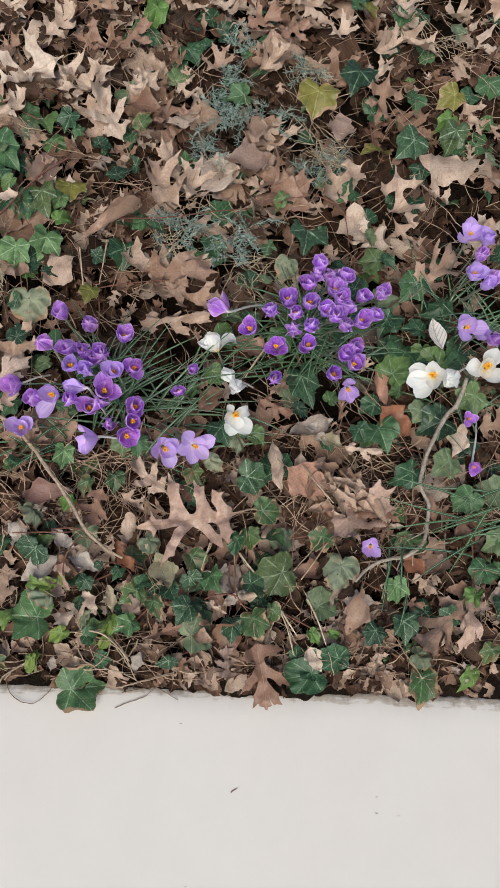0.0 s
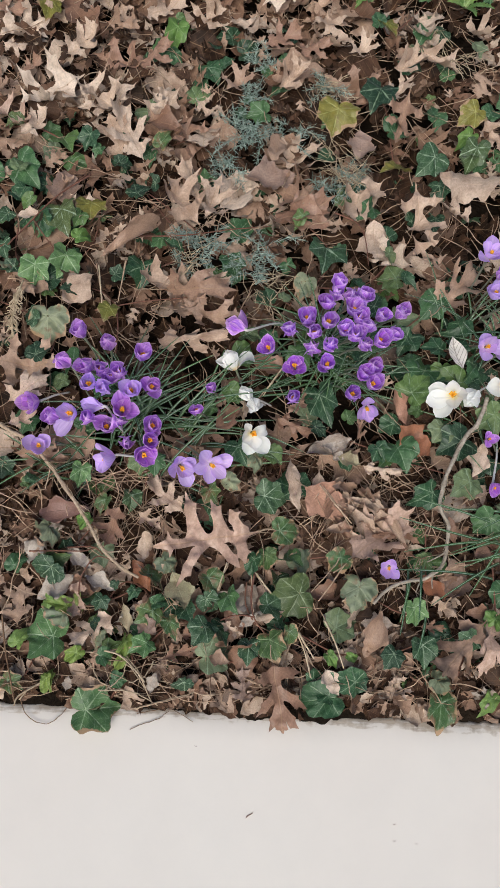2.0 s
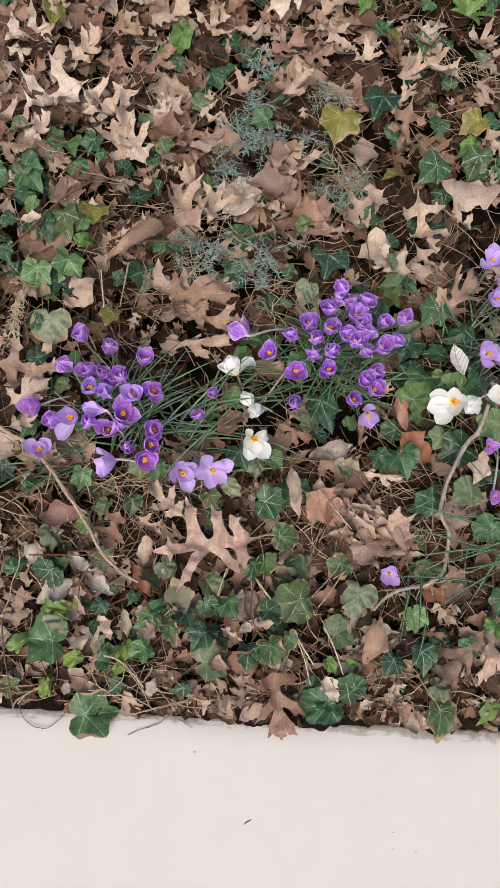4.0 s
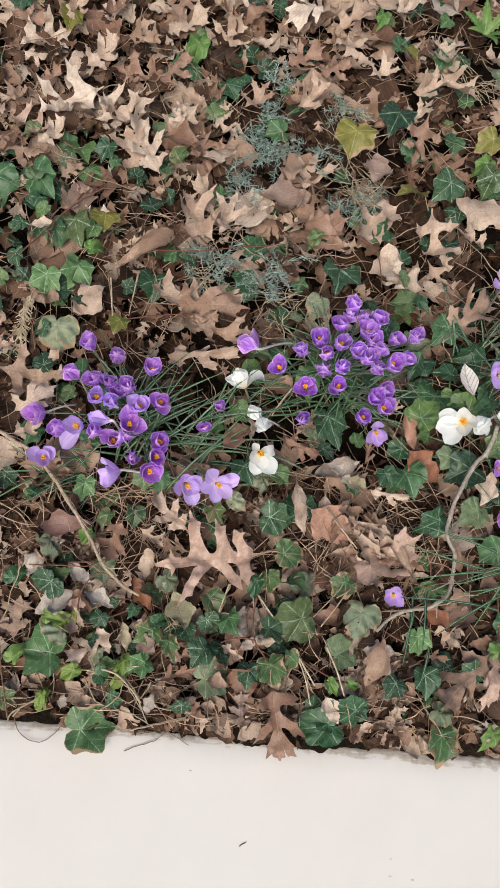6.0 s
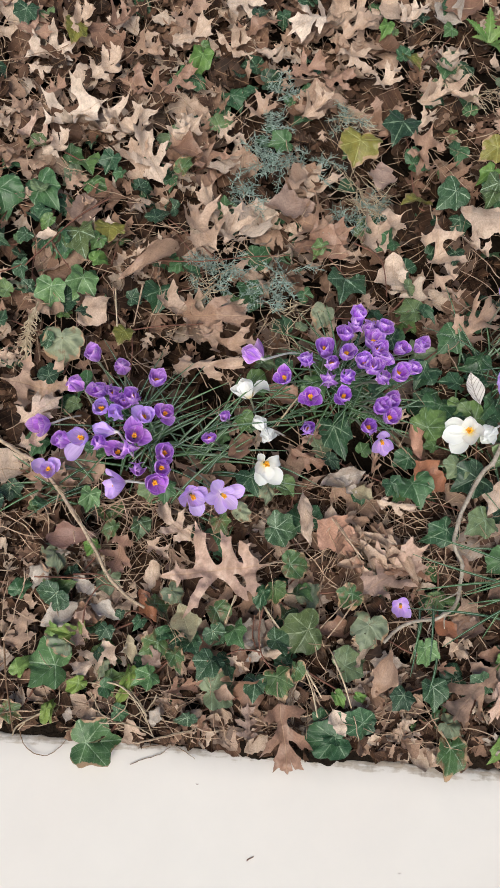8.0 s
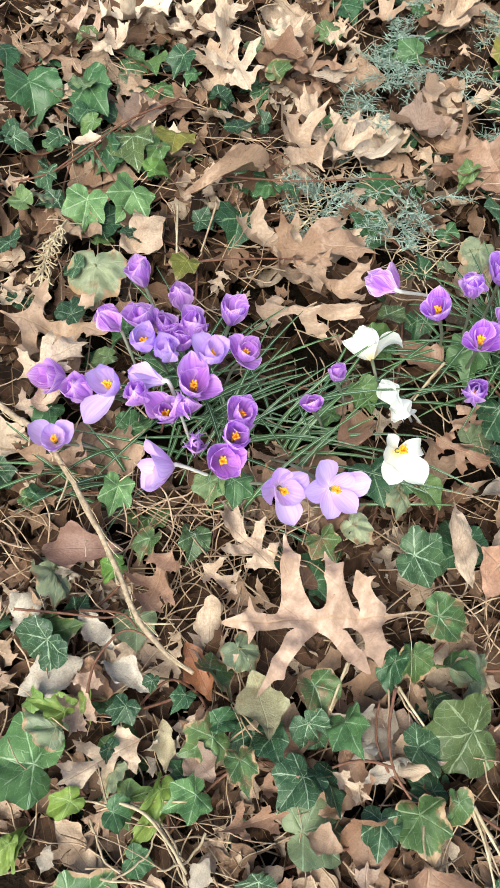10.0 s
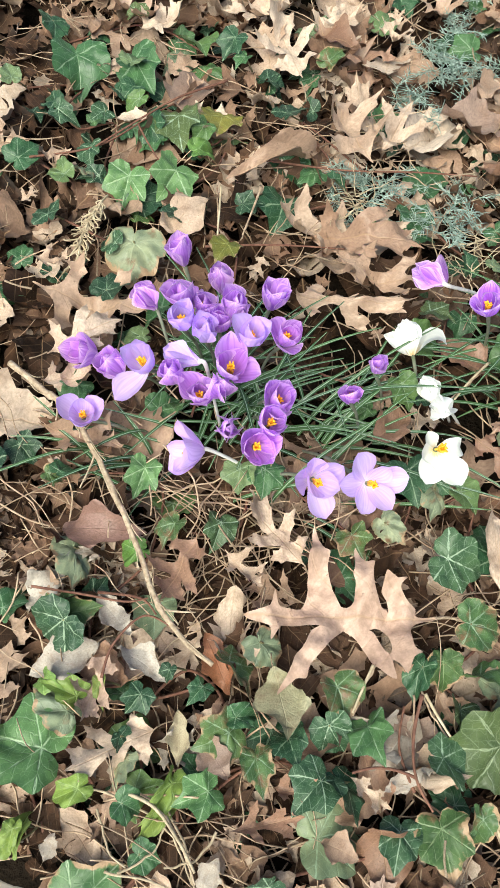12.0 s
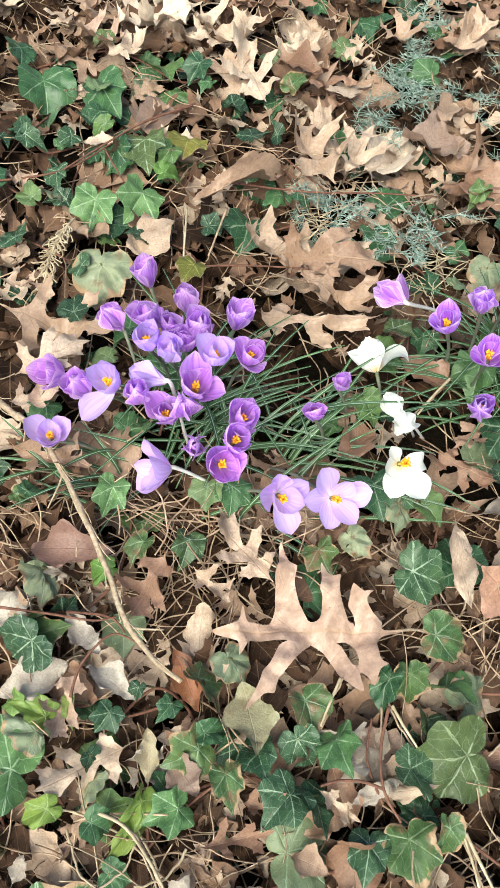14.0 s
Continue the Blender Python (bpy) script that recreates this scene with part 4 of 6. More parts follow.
oak_leaf("oak", "tan", -0.227, 0.773, -47, 0.059, .8)
oak_leaf("simple", "pale", -0.268, 0.726, -78, 0.037, .8)
oak_leaf("oak", "tan", -0.316, 0.798, -72, 0.028, .8)
oak_leaf("oak", "tan", -0.340, 0.968, -58, 0.048, .9)
oak_leaf("oak", "dark", -0.294, 1.005, -61, 0.054, .8)
oak_leaf("oak", "tan", 0.149, 0.437, 139, 0.054, .7)
oak_leaf("oak", "dark", 0.138, 0.398, -114, 0.058, .7)
oak_leaf("oak", "tan", 0.271, 0.467, -31, 0.036, .8)
oak_leaf("oak", "tan", 0.234, 0.396, -17, 0.045, .5)
oak_leaf("simple", "dark", 0.042, 0.403, -34, 0.059, .8)
oak_leaf("oak", "tan", 0.262, 0.337, -98, 0.061, .5)
oak_leaf("simple", "pale", 0.098, 0.130, -72, 0.046, .4)
oak_leaf("simple", "grey", -0.042, 0.047, -11, 0.029, .8)
oak_leaf("simple", "grey", -0.147, 0.044, -13, 0.019, .9)
large_oak_leaf()


def loose_leaves():
    """More leaves between them, sown by chance and thickest at the far side of the bed."""
    rng = random.Random(77)
    for _ in range(170):
        x, y = rng.uniform(-0.6, 0.7), 0.55 + 1.2 * rng.random() ** 0.75
        if rng.random() < ivy_share(x, y) or (abs(x - 0.17) < 0.14 and y < 0.68) or (abs(x + 0.11) < 0.12 and y < 0.55):
            continue
        oak_leaf("oak" if rng.random() < 0.75 else "simple", rng.choice(("pale", "pale", "tan", "tan", "dark")), x, y, rng.uniform(0, 360), rng.uniform(0.07, 0.12), rng.uniform(0.7, 1.0), 0.006, rng.gauss(0, 18))


def shredded_leaves():
    """Narrow pale shreds of dry leaf between the flowers and the curved twig."""
    rng = random.Random(64)
    for _ in range(26):
        x, y = rng.gauss(0.235, 0.035), rng.gauss(0.275, 0.03)
        oak_leaf("simple", rng.choice(("tan", "tan", "pale", "dark")), x, y, rng.gauss(60, 50), rng.uniform(0.035, 0.065), rng.uniform(0.3, 0.6), 0.018, rng.gauss(0, 20))


def front_leaves():
    """Small curled dead leaves between the ivy along the wall."""
    rng = random.Random(55)
    for _ in range(46):
        x, y = rng.uniform(-0.24, 0.46), rng.uniform(0.035, 0.26)
        if math.hypot(x - 0.025, y - 0.236) < 0.085:
            continue
        oak_leaf("oak" if rng.random() < 0.45 else "simple", rng.choice(("tan", "tan", "dark", "dark", "pale", "grey", "taupe")), x, y, rng.uniform(0, 360), rng.uniform(0.035, 0.06), rng.uniform(0.6, 1.0), 0.008, rng.gauss(0, 18))


loose_leaves()
shredded_leaves()
front_leaves()

# ---- ivy: leaves on creeping stems ----
IVY_LOOK = {
    "dark": (M_IVY, 0), "green": (M_IVY, 3), "veined": (M_IVY_VEINED, 2), "big": (M_IVY_VEINED, 5), "bigolive": (M_IVY_OLIVE, 5), "wall": (M_IVY_WALL, 2), "bright": (M_IVY_BRIGHT, 4),
    "bright2": (M_IVY_BRIGHT2, 2), "lime": (M_IVY_LIME, 4), "edge": (M_IVY_EDGE, 0), "pale": (M_IVY_PALE, 1), "yellow": (M_IVY_YELLOW, 0), "mixed": (M_IVY_MIXED, 3), "brown": (M_IVY_MIXED, 1),
}
IVY_WORDS = {"lime": "young yellow-green ivy leaf", "bright": "fresh bright green ivy leaf", "bright2": "fresh green ivy leaf", "pale": "faded grey-green ivy leaf", "yellow": "yellowing ivy leaf", "mixed": "green ivy leaf with brown patches", "brown": "half-brown ivy leaf", "veined": "dark ivy leaf with pale veins", "big": "large ivy leaf with pale veins", "wall": "green ivy leaf with browning rim on the wall edge", "bigolive": "large olive-green ivy leaf with pale veins"}
ivy_meshes, ivy_wait = {}, []
ivy_rng = random.Random(12)


def ivy_leaf(tone, x, y, yaw, size, wide=1.0):
    ivy_wait.append((tone, x, y, yaw, size, wide))


def grow_ivy():
    """Gathers the leaves into vines by where they stand; each vine has one stem that creeps from leaf to leaf."""
    beds = {}
    for leaf in ivy_wait:
        beds.setdefault((round(leaf[1] / 0.26), round(leaf[2] / 0.24)), []).append(leaf)
    for key in sorted(beds):
        leaves = beds[key]
        x0, y0 = sum(q[1] for q in leaves) / len(leaves), sum(q[2] for q in leaves) / len(leaves)
        vine = thing("ivy_vine", "creeping ivy with lobed leaves among fallen oak leaves", "ivy", "ivy creeping over the bed", pose(x0, y0, 0))
        left = sorted(leaves, key=lambda q: q[1])
        order = [left.pop(0)]
        while left:
            order.append(min(left, key=lambda q: (q[1] - order[-1][1]) ** 2 + (q[2] - order[-1][2]) ** 2))
            left.remove(order[-1])
        knots = [(q[1] - x0 + 0.012, q[2] - y0 + 0.008, 0.006 + rise(q[1], q[2]) + 0.004 * (k % 2)) for k, q in enumerate(order)]
        if len(knots) == 1:
            knots.append((knots[0][0] + 0.05, knots[0][1] + 0.03, 0.0))
        line = curve_through(knots, 6)
        part("stem", mesh_of("vine_stem", *tube(line, [0.0012] * len(line), 6), None, M_TWIG_RED), vine)
        for k, (tone, x, y, yaw, size, wide) in enumerate(order):
            mat, shape = IVY_LOOK[tone]
            shape = ivy_rng.choice((0, 2, 3, 4, 5)) if tone in ("dark", "green", "mixed", "veined", "brown") else shape
            if (tone, shape) not in ivy_meshes:
                v, f, uv = IVY_KINDS[shape]
                ivy_meshes[tone, shape] = mesh_of("ivy_leaf", v, f, uv, mat)
                ivy_meshes[tone, shape].attributes.new("rim", "FLOAT", "POINT").data.foreach_set("value", IVY_RIM)
            z = 0.026 + rise(x, y) + ivy_rng.uniform(-0.004, 0.008)
            lean = 1.0
            if y < edge_y(x) + 0.025:
                z, lean = 0.016, 0.35
            size = size * (1.0 if y < 0.5 else 0.84 if y < 0.75 else 0.74)
            m = pose(x - x0, y - y0, z, ivy_rng.gauss(0, 18) * lean, ivy_rng.gauss(0, 20) * lean, yaw) @ Matrix.Diagonal((size * wide, size, size, 1))
            leaf = part("leaf", ivy_meshes[tone, shape], vine, IVY_WORDS.get(tone, ""), m)
            foot = m.inverted() @ Vector(knots[k])
            start = Vector((0, -0.2, 0))
            mid = (foot + start) / 2 + Vector((0.05, -0.05, 0.02))
            r = 0.0009 / size
            stalk = curve_through([start, mid, foot], 4)
            part("petiole", mesh_of("petiole", *tube(stalk, [r] * len(stalk), 5), None, M_PETIOLE), leaf)


ivy_leaf("yellow", -0.174, 0.746, -179, 0.048, 1.25)
ivy_leaf("green", -0.101, 0.784, -31, 0.054, 1)
ivy_leaf("veined", -0.216, 0.724, -165, 0.071, .9)
ivy_leaf("bright2", -0.248, 0.628, 175, 0.057, 1)
ivy_leaf("bright2", -0.205, 0.645, 173, 0.060, 1)
ivy_leaf("bright", -0.180, 0.689, -60, 0.044, .8)
ivy_leaf("pale", -0.219, 0.538, -179, 0.072, 1.05)
ivy_leaf("pale", -0.293, 0.639, -146, 0.046, .6)
ivy_leaf("green", -0.342, 0.787, -149, 0.082, 1)
ivy_leaf("dark", -0.281, 0.809, -144, 0.096, .8)
ivy_leaf("green", -0.388, 0.845, -146, 0.055, 1)
ivy_leaf("yellow", -0.135, 0.565, 162, 0.038, 1)
ivy_leaf("bright2", -0.154, 0.317, 177, 0.037, .8)
ivy_leaf("bright", -0.146, 0.251, 115, 0.033, .75)
ivy_leaf("veined", -0.082, 0.284, -174, 0.031, 1.15)
ivy_leaf("mixed", -0.121, 0.277, 154, 0.032, .8)
ivy_leaf("pale", -0.186, 0.238, -168, 0.047, .8)
ivy_leaf("big", -0.185, 0.184, 140, 0.046, 1)
ivy_leaf("pale", -0.115, 0.100, 164, 0.028, .7)
ivy_leaf("lime", -0.143, 0.078, 123, 0.032, .7)
ivy_leaf("lime", -0.083, 0.073, 151, 0.039, .45)
ivy_leaf("bright2", -0.058, 0.092, 121, 0.035, .9)
ivy_leaf("pale", -0.030, 0.198, -130, 0.033, 1)
ivy_leaf("dark", -0.072, 0.158, 152, 0.020, 1)
ivy_leaf("dark", -0.114, 0.144, 162, 0.024, 1)
ivy_leaf("green", -0.097, 0.167, 164, 0.015, 1)
ivy_leaf("dark", -0.038, 0.147, -70, 0.028, .6)
ivy_leaf("mixed", 0.028, 0.173, -148, 0.036, .9)
ivy_leaf("veined", 0.027, 0.148, -144, 0.037, .85)
ivy_leaf("veined", 0.017, 0.110, 146, 0.038, .9)
ivy_leaf("green", 0.052, 0.150, -143, 0.039, .9)
ivy_leaf("dark", -0.002, 0.135, -149, 0.031, .8)
ivy_leaf("mixed", -0.022, 0.116, -159, 0.035, .7)
ivy_leaf("bigolive", 0.133, 0.158, 102, 0.064, 1)
ivy_leaf("veined", 0.106, 0.290, -100, 0.048, 1)
ivy_leaf("dark", 0.082, 0.198, 157, 0.036, .7)
ivy_leaf("edge", 0.101, 0.206, -162, 0.034, .9)
ivy_leaf("brown", 0.127, 0.245, -90, 0.044, .9)
ivy_leaf("dark", 0.133, 0.207, -140, 0.033, 1)
ivy_leaf("edge", 0.108, 0.093, -162, 0.044, .9)
ivy_leaf("veined", 0.078, 0.088, 175, 0.037, .8)
ivy_leaf("mixed", 0.131, 0.106, -170, 0.036, .7)
ivy_leaf("mixed", 0.025, 0.295, -147, 0.032, 1)
ivy_leaf("pale", 0.051, 0.310, -131, 0.032, .8)
ivy_leaf("pale", 0.085, 0.345, -180, 0.039, .8)
ivy_leaf("dark", 0.063, 0.355, -162, 0.040, 1)
ivy_leaf("green", 0.111, 0.352, -121, 0.029, 1)
ivy_leaf("veined", 0.076, 0.538, -103, 0.043, .9)
ivy_leaf("green", 0.052, 0.443, -144, 0.034, 1)
ivy_leaf("green", 0.148, 0.498, 154, 0.052, 1)
ivy_leaf("pale", 0.154, 0.624, 158, 0.045, 1)
ivy_leaf("dark", 0.126, 0.601, -38, 0.024, 1)
ivy_leaf("green", -0.076, 0.332, 178, 0.027, 1)
ivy_leaf("green", -0.055, 0.335, -174, 0.033, 1)
ivy_leaf("dark", -0.164, 0.219, -23, 0.022, .9)
ivy_leaf("green", -0.217, 0.308, -25, 0.020, 1)
ivy_leaf("bright", -0.179, 0.145, -110, 0.022, .9)
ivy_leaf("bright2", -0.182, 0.103, 84, 0.058, 1.2)
ivy_leaf("dark", -0.141, 0.383, 6, 0.019, 1)
ivy_leaf("mixed", -0.223, 0.302, -96, 0.020, 1)
ivy_leaf("dark", -0.315, 0.580, 26, 0.041, 1)
ivy_leaf("dark", -0.114, 0.468, -16, 0.023, 1)
ivy_leaf("green", -0.038, 0.680, -94, 0.033, .8)
ivy_leaf("dark", -0.117, 0.116, -123, 0.018, 1)
ivy_leaf("dark", -0.103, 0.077, -101, 0.022, 1)
ivy_leaf("green", -0.085, 0.050, -99, 0.022, 1)
ivy_leaf("yellow", 0.213, 0.948, 171, 0.082, 1.2)
ivy_leaf("green", 0.284, 0.996, 159, 0.086, 1)
ivy_leaf("veined", 0.369, 0.875, 143, 0.084, .9)
ivy_leaf("veined", 0.443, 0.892, 161, 0.078, .9)
ivy_leaf("yellow", 0.444, 0.974, 128, 0.066, 1)
ivy_leaf("bright", 0.435, 0.929, 132, 0.054, .8)
ivy_leaf("yellow", 0.306, 0.851, 124, 0.073, .8)
ivy_leaf("green", 0.263, 0.772, 131, 0.060, .9)
ivy_leaf("veined", 0.191, 0.684, 167, 0.083, .95)
ivy_leaf("pale", 0.158, 0.624, 165, 0.049, .9)
ivy_leaf("dark", 0.350, 0.600, 148, 0.058, 1)
ivy_leaf("dark", 0.388, 0.564, 150, 0.061, 1)
ivy_leaf("dark", 0.309, 0.541, 146, 0.051, 1)
ivy_leaf("dark", 0.332, 0.489, 149, 0.058, 1)
ivy_leaf("dark", 0.410, 0.498, 141, 0.062, 1)
ivy_leaf("dark", 0.361, 0.493, 163, 0.036, 1)
ivy_leaf("green", 0.181, 0.437, -164, 0.067, .7)
ivy_leaf("green", 0.261, 0.363, -153, 0.033, 1)
ivy_leaf("green", 0.270, 0.355, 144, 0.029, 1)
ivy_leaf("dark", 0.323, 0.300, 125, 0.048, 1)
ivy_leaf("dark", 0.383, 0.321, 128, 0.046, 1)
ivy_leaf("green", 0.407, 0.267, 141, 0.045, 1)
ivy_leaf("dark", 0.353, 0.400, 142, 0.031, 1.2)
ivy_leaf("pale", 0.224, 0.163, 168, 0.054, 1)
ivy_leaf("bright2", 0.300, 0.140, -165, 0.042, .8)
ivy_leaf("veined", 0.306, 0.091, -174, 0.040, .8)
ivy_leaf("green", 0.264, 0.082, 147, 0.032, 1)
ivy_leaf("bright", 0.185, 0.079, -146, 0.024, .8)
ivy_leaf("bright", 0.214, 0.082, -113, 0.024, .6)
ivy_leaf("dark", 0.170, 0.030, 99, 0.065, .75)
ivy_leaf("veined", -0.007, 0.045, 159, 0.030, 1)
ivy_leaf("bright", 0.404, 0.129, 150, 0.036, .9)
ivy_leaf("bright", 0.393, 0.028, 149, 0.037, .7)
ivy_leaf("bright", -0.058, 1.103, 176, 0.069, .9)
ivy_leaf("green", -0.051, 1.136, -94, 0.032, .8)
ivy_leaf("yellow", -0.277, 1.148, 179, 0.067, .9)
ivy_leaf("yellow", 0.311, 1.152, -147, 0.061, .8)
ivy_leaf("bright", 0.265, 1.225, 168, 0.046, .9)
ivy_leaf("green", -0.362, 1.165, 172, 0.058, 1)
ivy_leaf("green", 0.042, 1.226, -28, 0.054, .8)
ivy_leaf("green", -0.224, 0.868, -152, 0.059, 1)
ivy_leaf("green", -0.187, 0.870, 154, 0.052, .9)
ivy_leaf("mixed", -0.070, 0.880, -34, 0.048, 1)
ivy_leaf("dark", -0.243, 0.718, -146, 0.049, .9)
ivy_leaf("dark", -0.330, 0.817, 161, 0.038, .8)
ivy_leaf("dark", 0.080, 1.216, -151, 0.046, .9)
ivy_leaf("green", 0.151, 0.747, 153, 0.039, .8)
ivy_leaf("dark", 0.292, 1.164, 13, 0.042, .9)
ivy_leaf("green", 0.469, 1.123, -161, 0.055, 1)
ivy_leaf("dark", 0.386, 1.294, 153, 0.056, 1)
ivy_leaf("dark", 0.384, 1.243, 143, 0.041, 1)
ivy_leaf("green", 0.239, 0.634, -149, 0.035, .9)
ivy_leaf("dark", 0.102, 0.608, 34, 0.035, .9)
ivy_leaf("dark", 0.175, 0.395, -122, 0.030, .8)
ivy_leaf("green", 0.314, 0.642, -136, 0.040, .8)
ivy_leaf("green", 0.292, 0.684, -115, 0.042, .8)
ivy_leaf("wall", -0.110, 0.015, -84, 0.064, .95)
ivy_leaf("brown", 0.329, 0.017, 172, 0.055, .62)
ivy_leaf("green", 0.083, 0.356, -157, 0.036, .8)
for _ in range(14):
    ivy_leaf(ivy_rng.choice(("dark", "veined", "veined", "mixed", "pale", "brown", "edge")), ivy_rng.uniform(-0.24, 0.46), ivy_rng.uniform(0.04, 0.21), ivy_rng.uniform(0, 360), ivy_rng.uniform(0.03, 0.05), ivy_rng.uniform(0.8, 1.1))
for _ in range(20):
    ivy_leaf(ivy_rng.choice(("dark", "green", "green", "veined")), ivy_rng.gauss(-0.27, 0.07), ivy_rng.gauss(0.7, 0.1), ivy_rng.uniform(0, 360), ivy_rng.uniform(0.03, 0.048), ivy_rng.uniform(0.6, 1.0))
for _ in range(14):
    ivy_leaf(ivy_rng.choice(("dark", "green", "dark")), ivy_rng.gauss(0.36, 0.05), ivy_rng.gauss(0.5, 0.06), ivy_rng.uniform(0, 360), ivy_rng.uniform(0.035, 0.055), 1.0)
grow_ivy()
ivy_wait.clear()  # the youngest shoots, by the wall
ivy_leaf("lime", -0.171, 0.049, 5, 0.034, .65)
ivy_leaf("lime", -0.173, 0.046, 177, 0.022, .7)
ivy_leaf("lime", -0.163, 0.141, 81, 0.033, .8)
ivy_leaf("lime", -0.142, 0.147, -166, 0.025, .45)
ivy_leaf("bright", -0.211, 0.099, -22, 0.030, .9)
ivy_leaf("lime", -0.080, 0.088, 162, 0.040, .5)
grow_ivy()


# ---- crocuses ----
def petal_arrays(first, middle, last, cup, seed):
    """One petal, 1 long, standing at the flower's foot; first, middle and last: its lean from the axis at foot, middle and tip, in degrees."""
    rng = random.Random(seed)
    rows, cols = 11, 9
    verts, uv, faces = [], [], []
    r, h = 0.03, 0.0
    off = Vector((rng.uniform(0, 50), 0, 0))
    for i in range(rows + 1):
        s = i / rows
        lean = first + (middle - first) * min(1.0, s / 0.45) if s < 0.45 else middle + (last - middle) * ((s - 0.45) / 0.55) ** 1.3
        a = radians(lean)
        if i:
            r += math.sin(a) / rows
            h += math.cos(a) / rows
        w = 0.05 + 0.255 * math.sin(math.pi * min(1.0, 0.03 + s * 0.86) ** 1.25) ** 0.85
        if s > 0.74:
            w *= max(0.0, 1 - ((s - 0.74) / 0.26) ** 2.2) ** 0.62 * 0.97 + 0.03
        for j in range(cols):
            t = j / (cols - 1) * 2 - 1
            x = t * w
            back = cup * (abs(x) ** 1.7) * 3.0 + 0.016 * noise.noise(Vector((x * 7, s * 5, 0)) + off) * (0.4 + s)
            back += 0.012 * math.exp(-(x / 0.03) ** 2) * s
            verts.append((x, r - back * math.cos(a), h + back * math.sin(a)))
            uv.append((0.5 + t * 0.5, s))
    for i in range(rows):
        for j in range(cols - 1):
            q = i * cols + j
            faces.append((q, q + 1, q + cols + 1, q + cols))
    return verts, faces, uv


PETAL_FORMS = {
    "bud": ((30, 6, -30, 0.8), (22, 3, -24, 0.8)), "half": ((46, 12, -12, 0.75), (38, 7, -14, 0.8)), "cup": ((52, 25, 4, 0.65), (44, 16, -4, 0.75)),
    "open": ((62, 42, 26, 0.55), (52, 30, 12, 0.6)), "wide": ((72, 62, 58, 0.4), (58, 48, 40, 0.45)), "loose": ((44, 40, 150, 0.5), (34, 10, -6, 0.75)),
}
PETAL_COLOURS = {"purple": M_PURPLE, "violet": M_VIOLET, "lilac": M_LILAC, "white": M_WHITE}
CROCUS_WORDS = {"bud": "closed", "half": "half-open", "cup": "cup-shaped open", "open": "wide open", "wide": "fully spread", "loose": "half-open loosely curled"}
COLOUR_WORDS = {"purple": "rich purple", "violet": "violet purple", "lilac": "pale lilac", "white": "white"}
petal_meshes = {}
crocus_rng = random.Random(31)


def stigma_mesh():
    """Three branches that end in a frill of small lobes."""
    rng = random.Random(2)
    verts, faces = [], []

    def add(points, radii):
        v, f = tube(points, radii, 5)
        faces.extend(tuple(i + len(verts) for i in q) for q in f)
        verts.extend(v)

    for k in range(3):
        a = 2 * math.pi * k / 3
        d = Vector((math.cos(a), math.sin(a), 0))
        top = Vector((0, 0, 0.36)) + d * 0.02
        add([Vector((0, 0, 0)), Vector((0, 0, 0.22)) + d * 0.008, top], [0.014, 0.016, 0.02])
        for _ in range(7):
            b = a + rng.uniform(-1.1, 1.1)
            out = Vector((math.cos(b), math.sin(b), 0)) * rng.uniform(0.02, 0.075)
            tip = Vector((0, 0, rng.uniform(0.4, 0.5))) + out
            add([top * 0.97, (top + tip) / 2 + out * 0.2, tip], [0.014, 0.017, 0.012])
    return mesh_of("stigma", verts, faces, None, M_STIGMA)


def stamen_mesh():
    v, f = tube([(0, 0, 0), (0.03, 0, 0.14), (0.045, 0, 0.18), (0.06, 0, 0.28), (0.066, 0, 0.35)], [0.01, 0.012, 0.026, 0.026, 0.01], 6)
    return mesh_of("stamen", v, f, None, M_ANTHER)


STIGMA, STAMEN = stigma_mesh(), stamen_mesh()


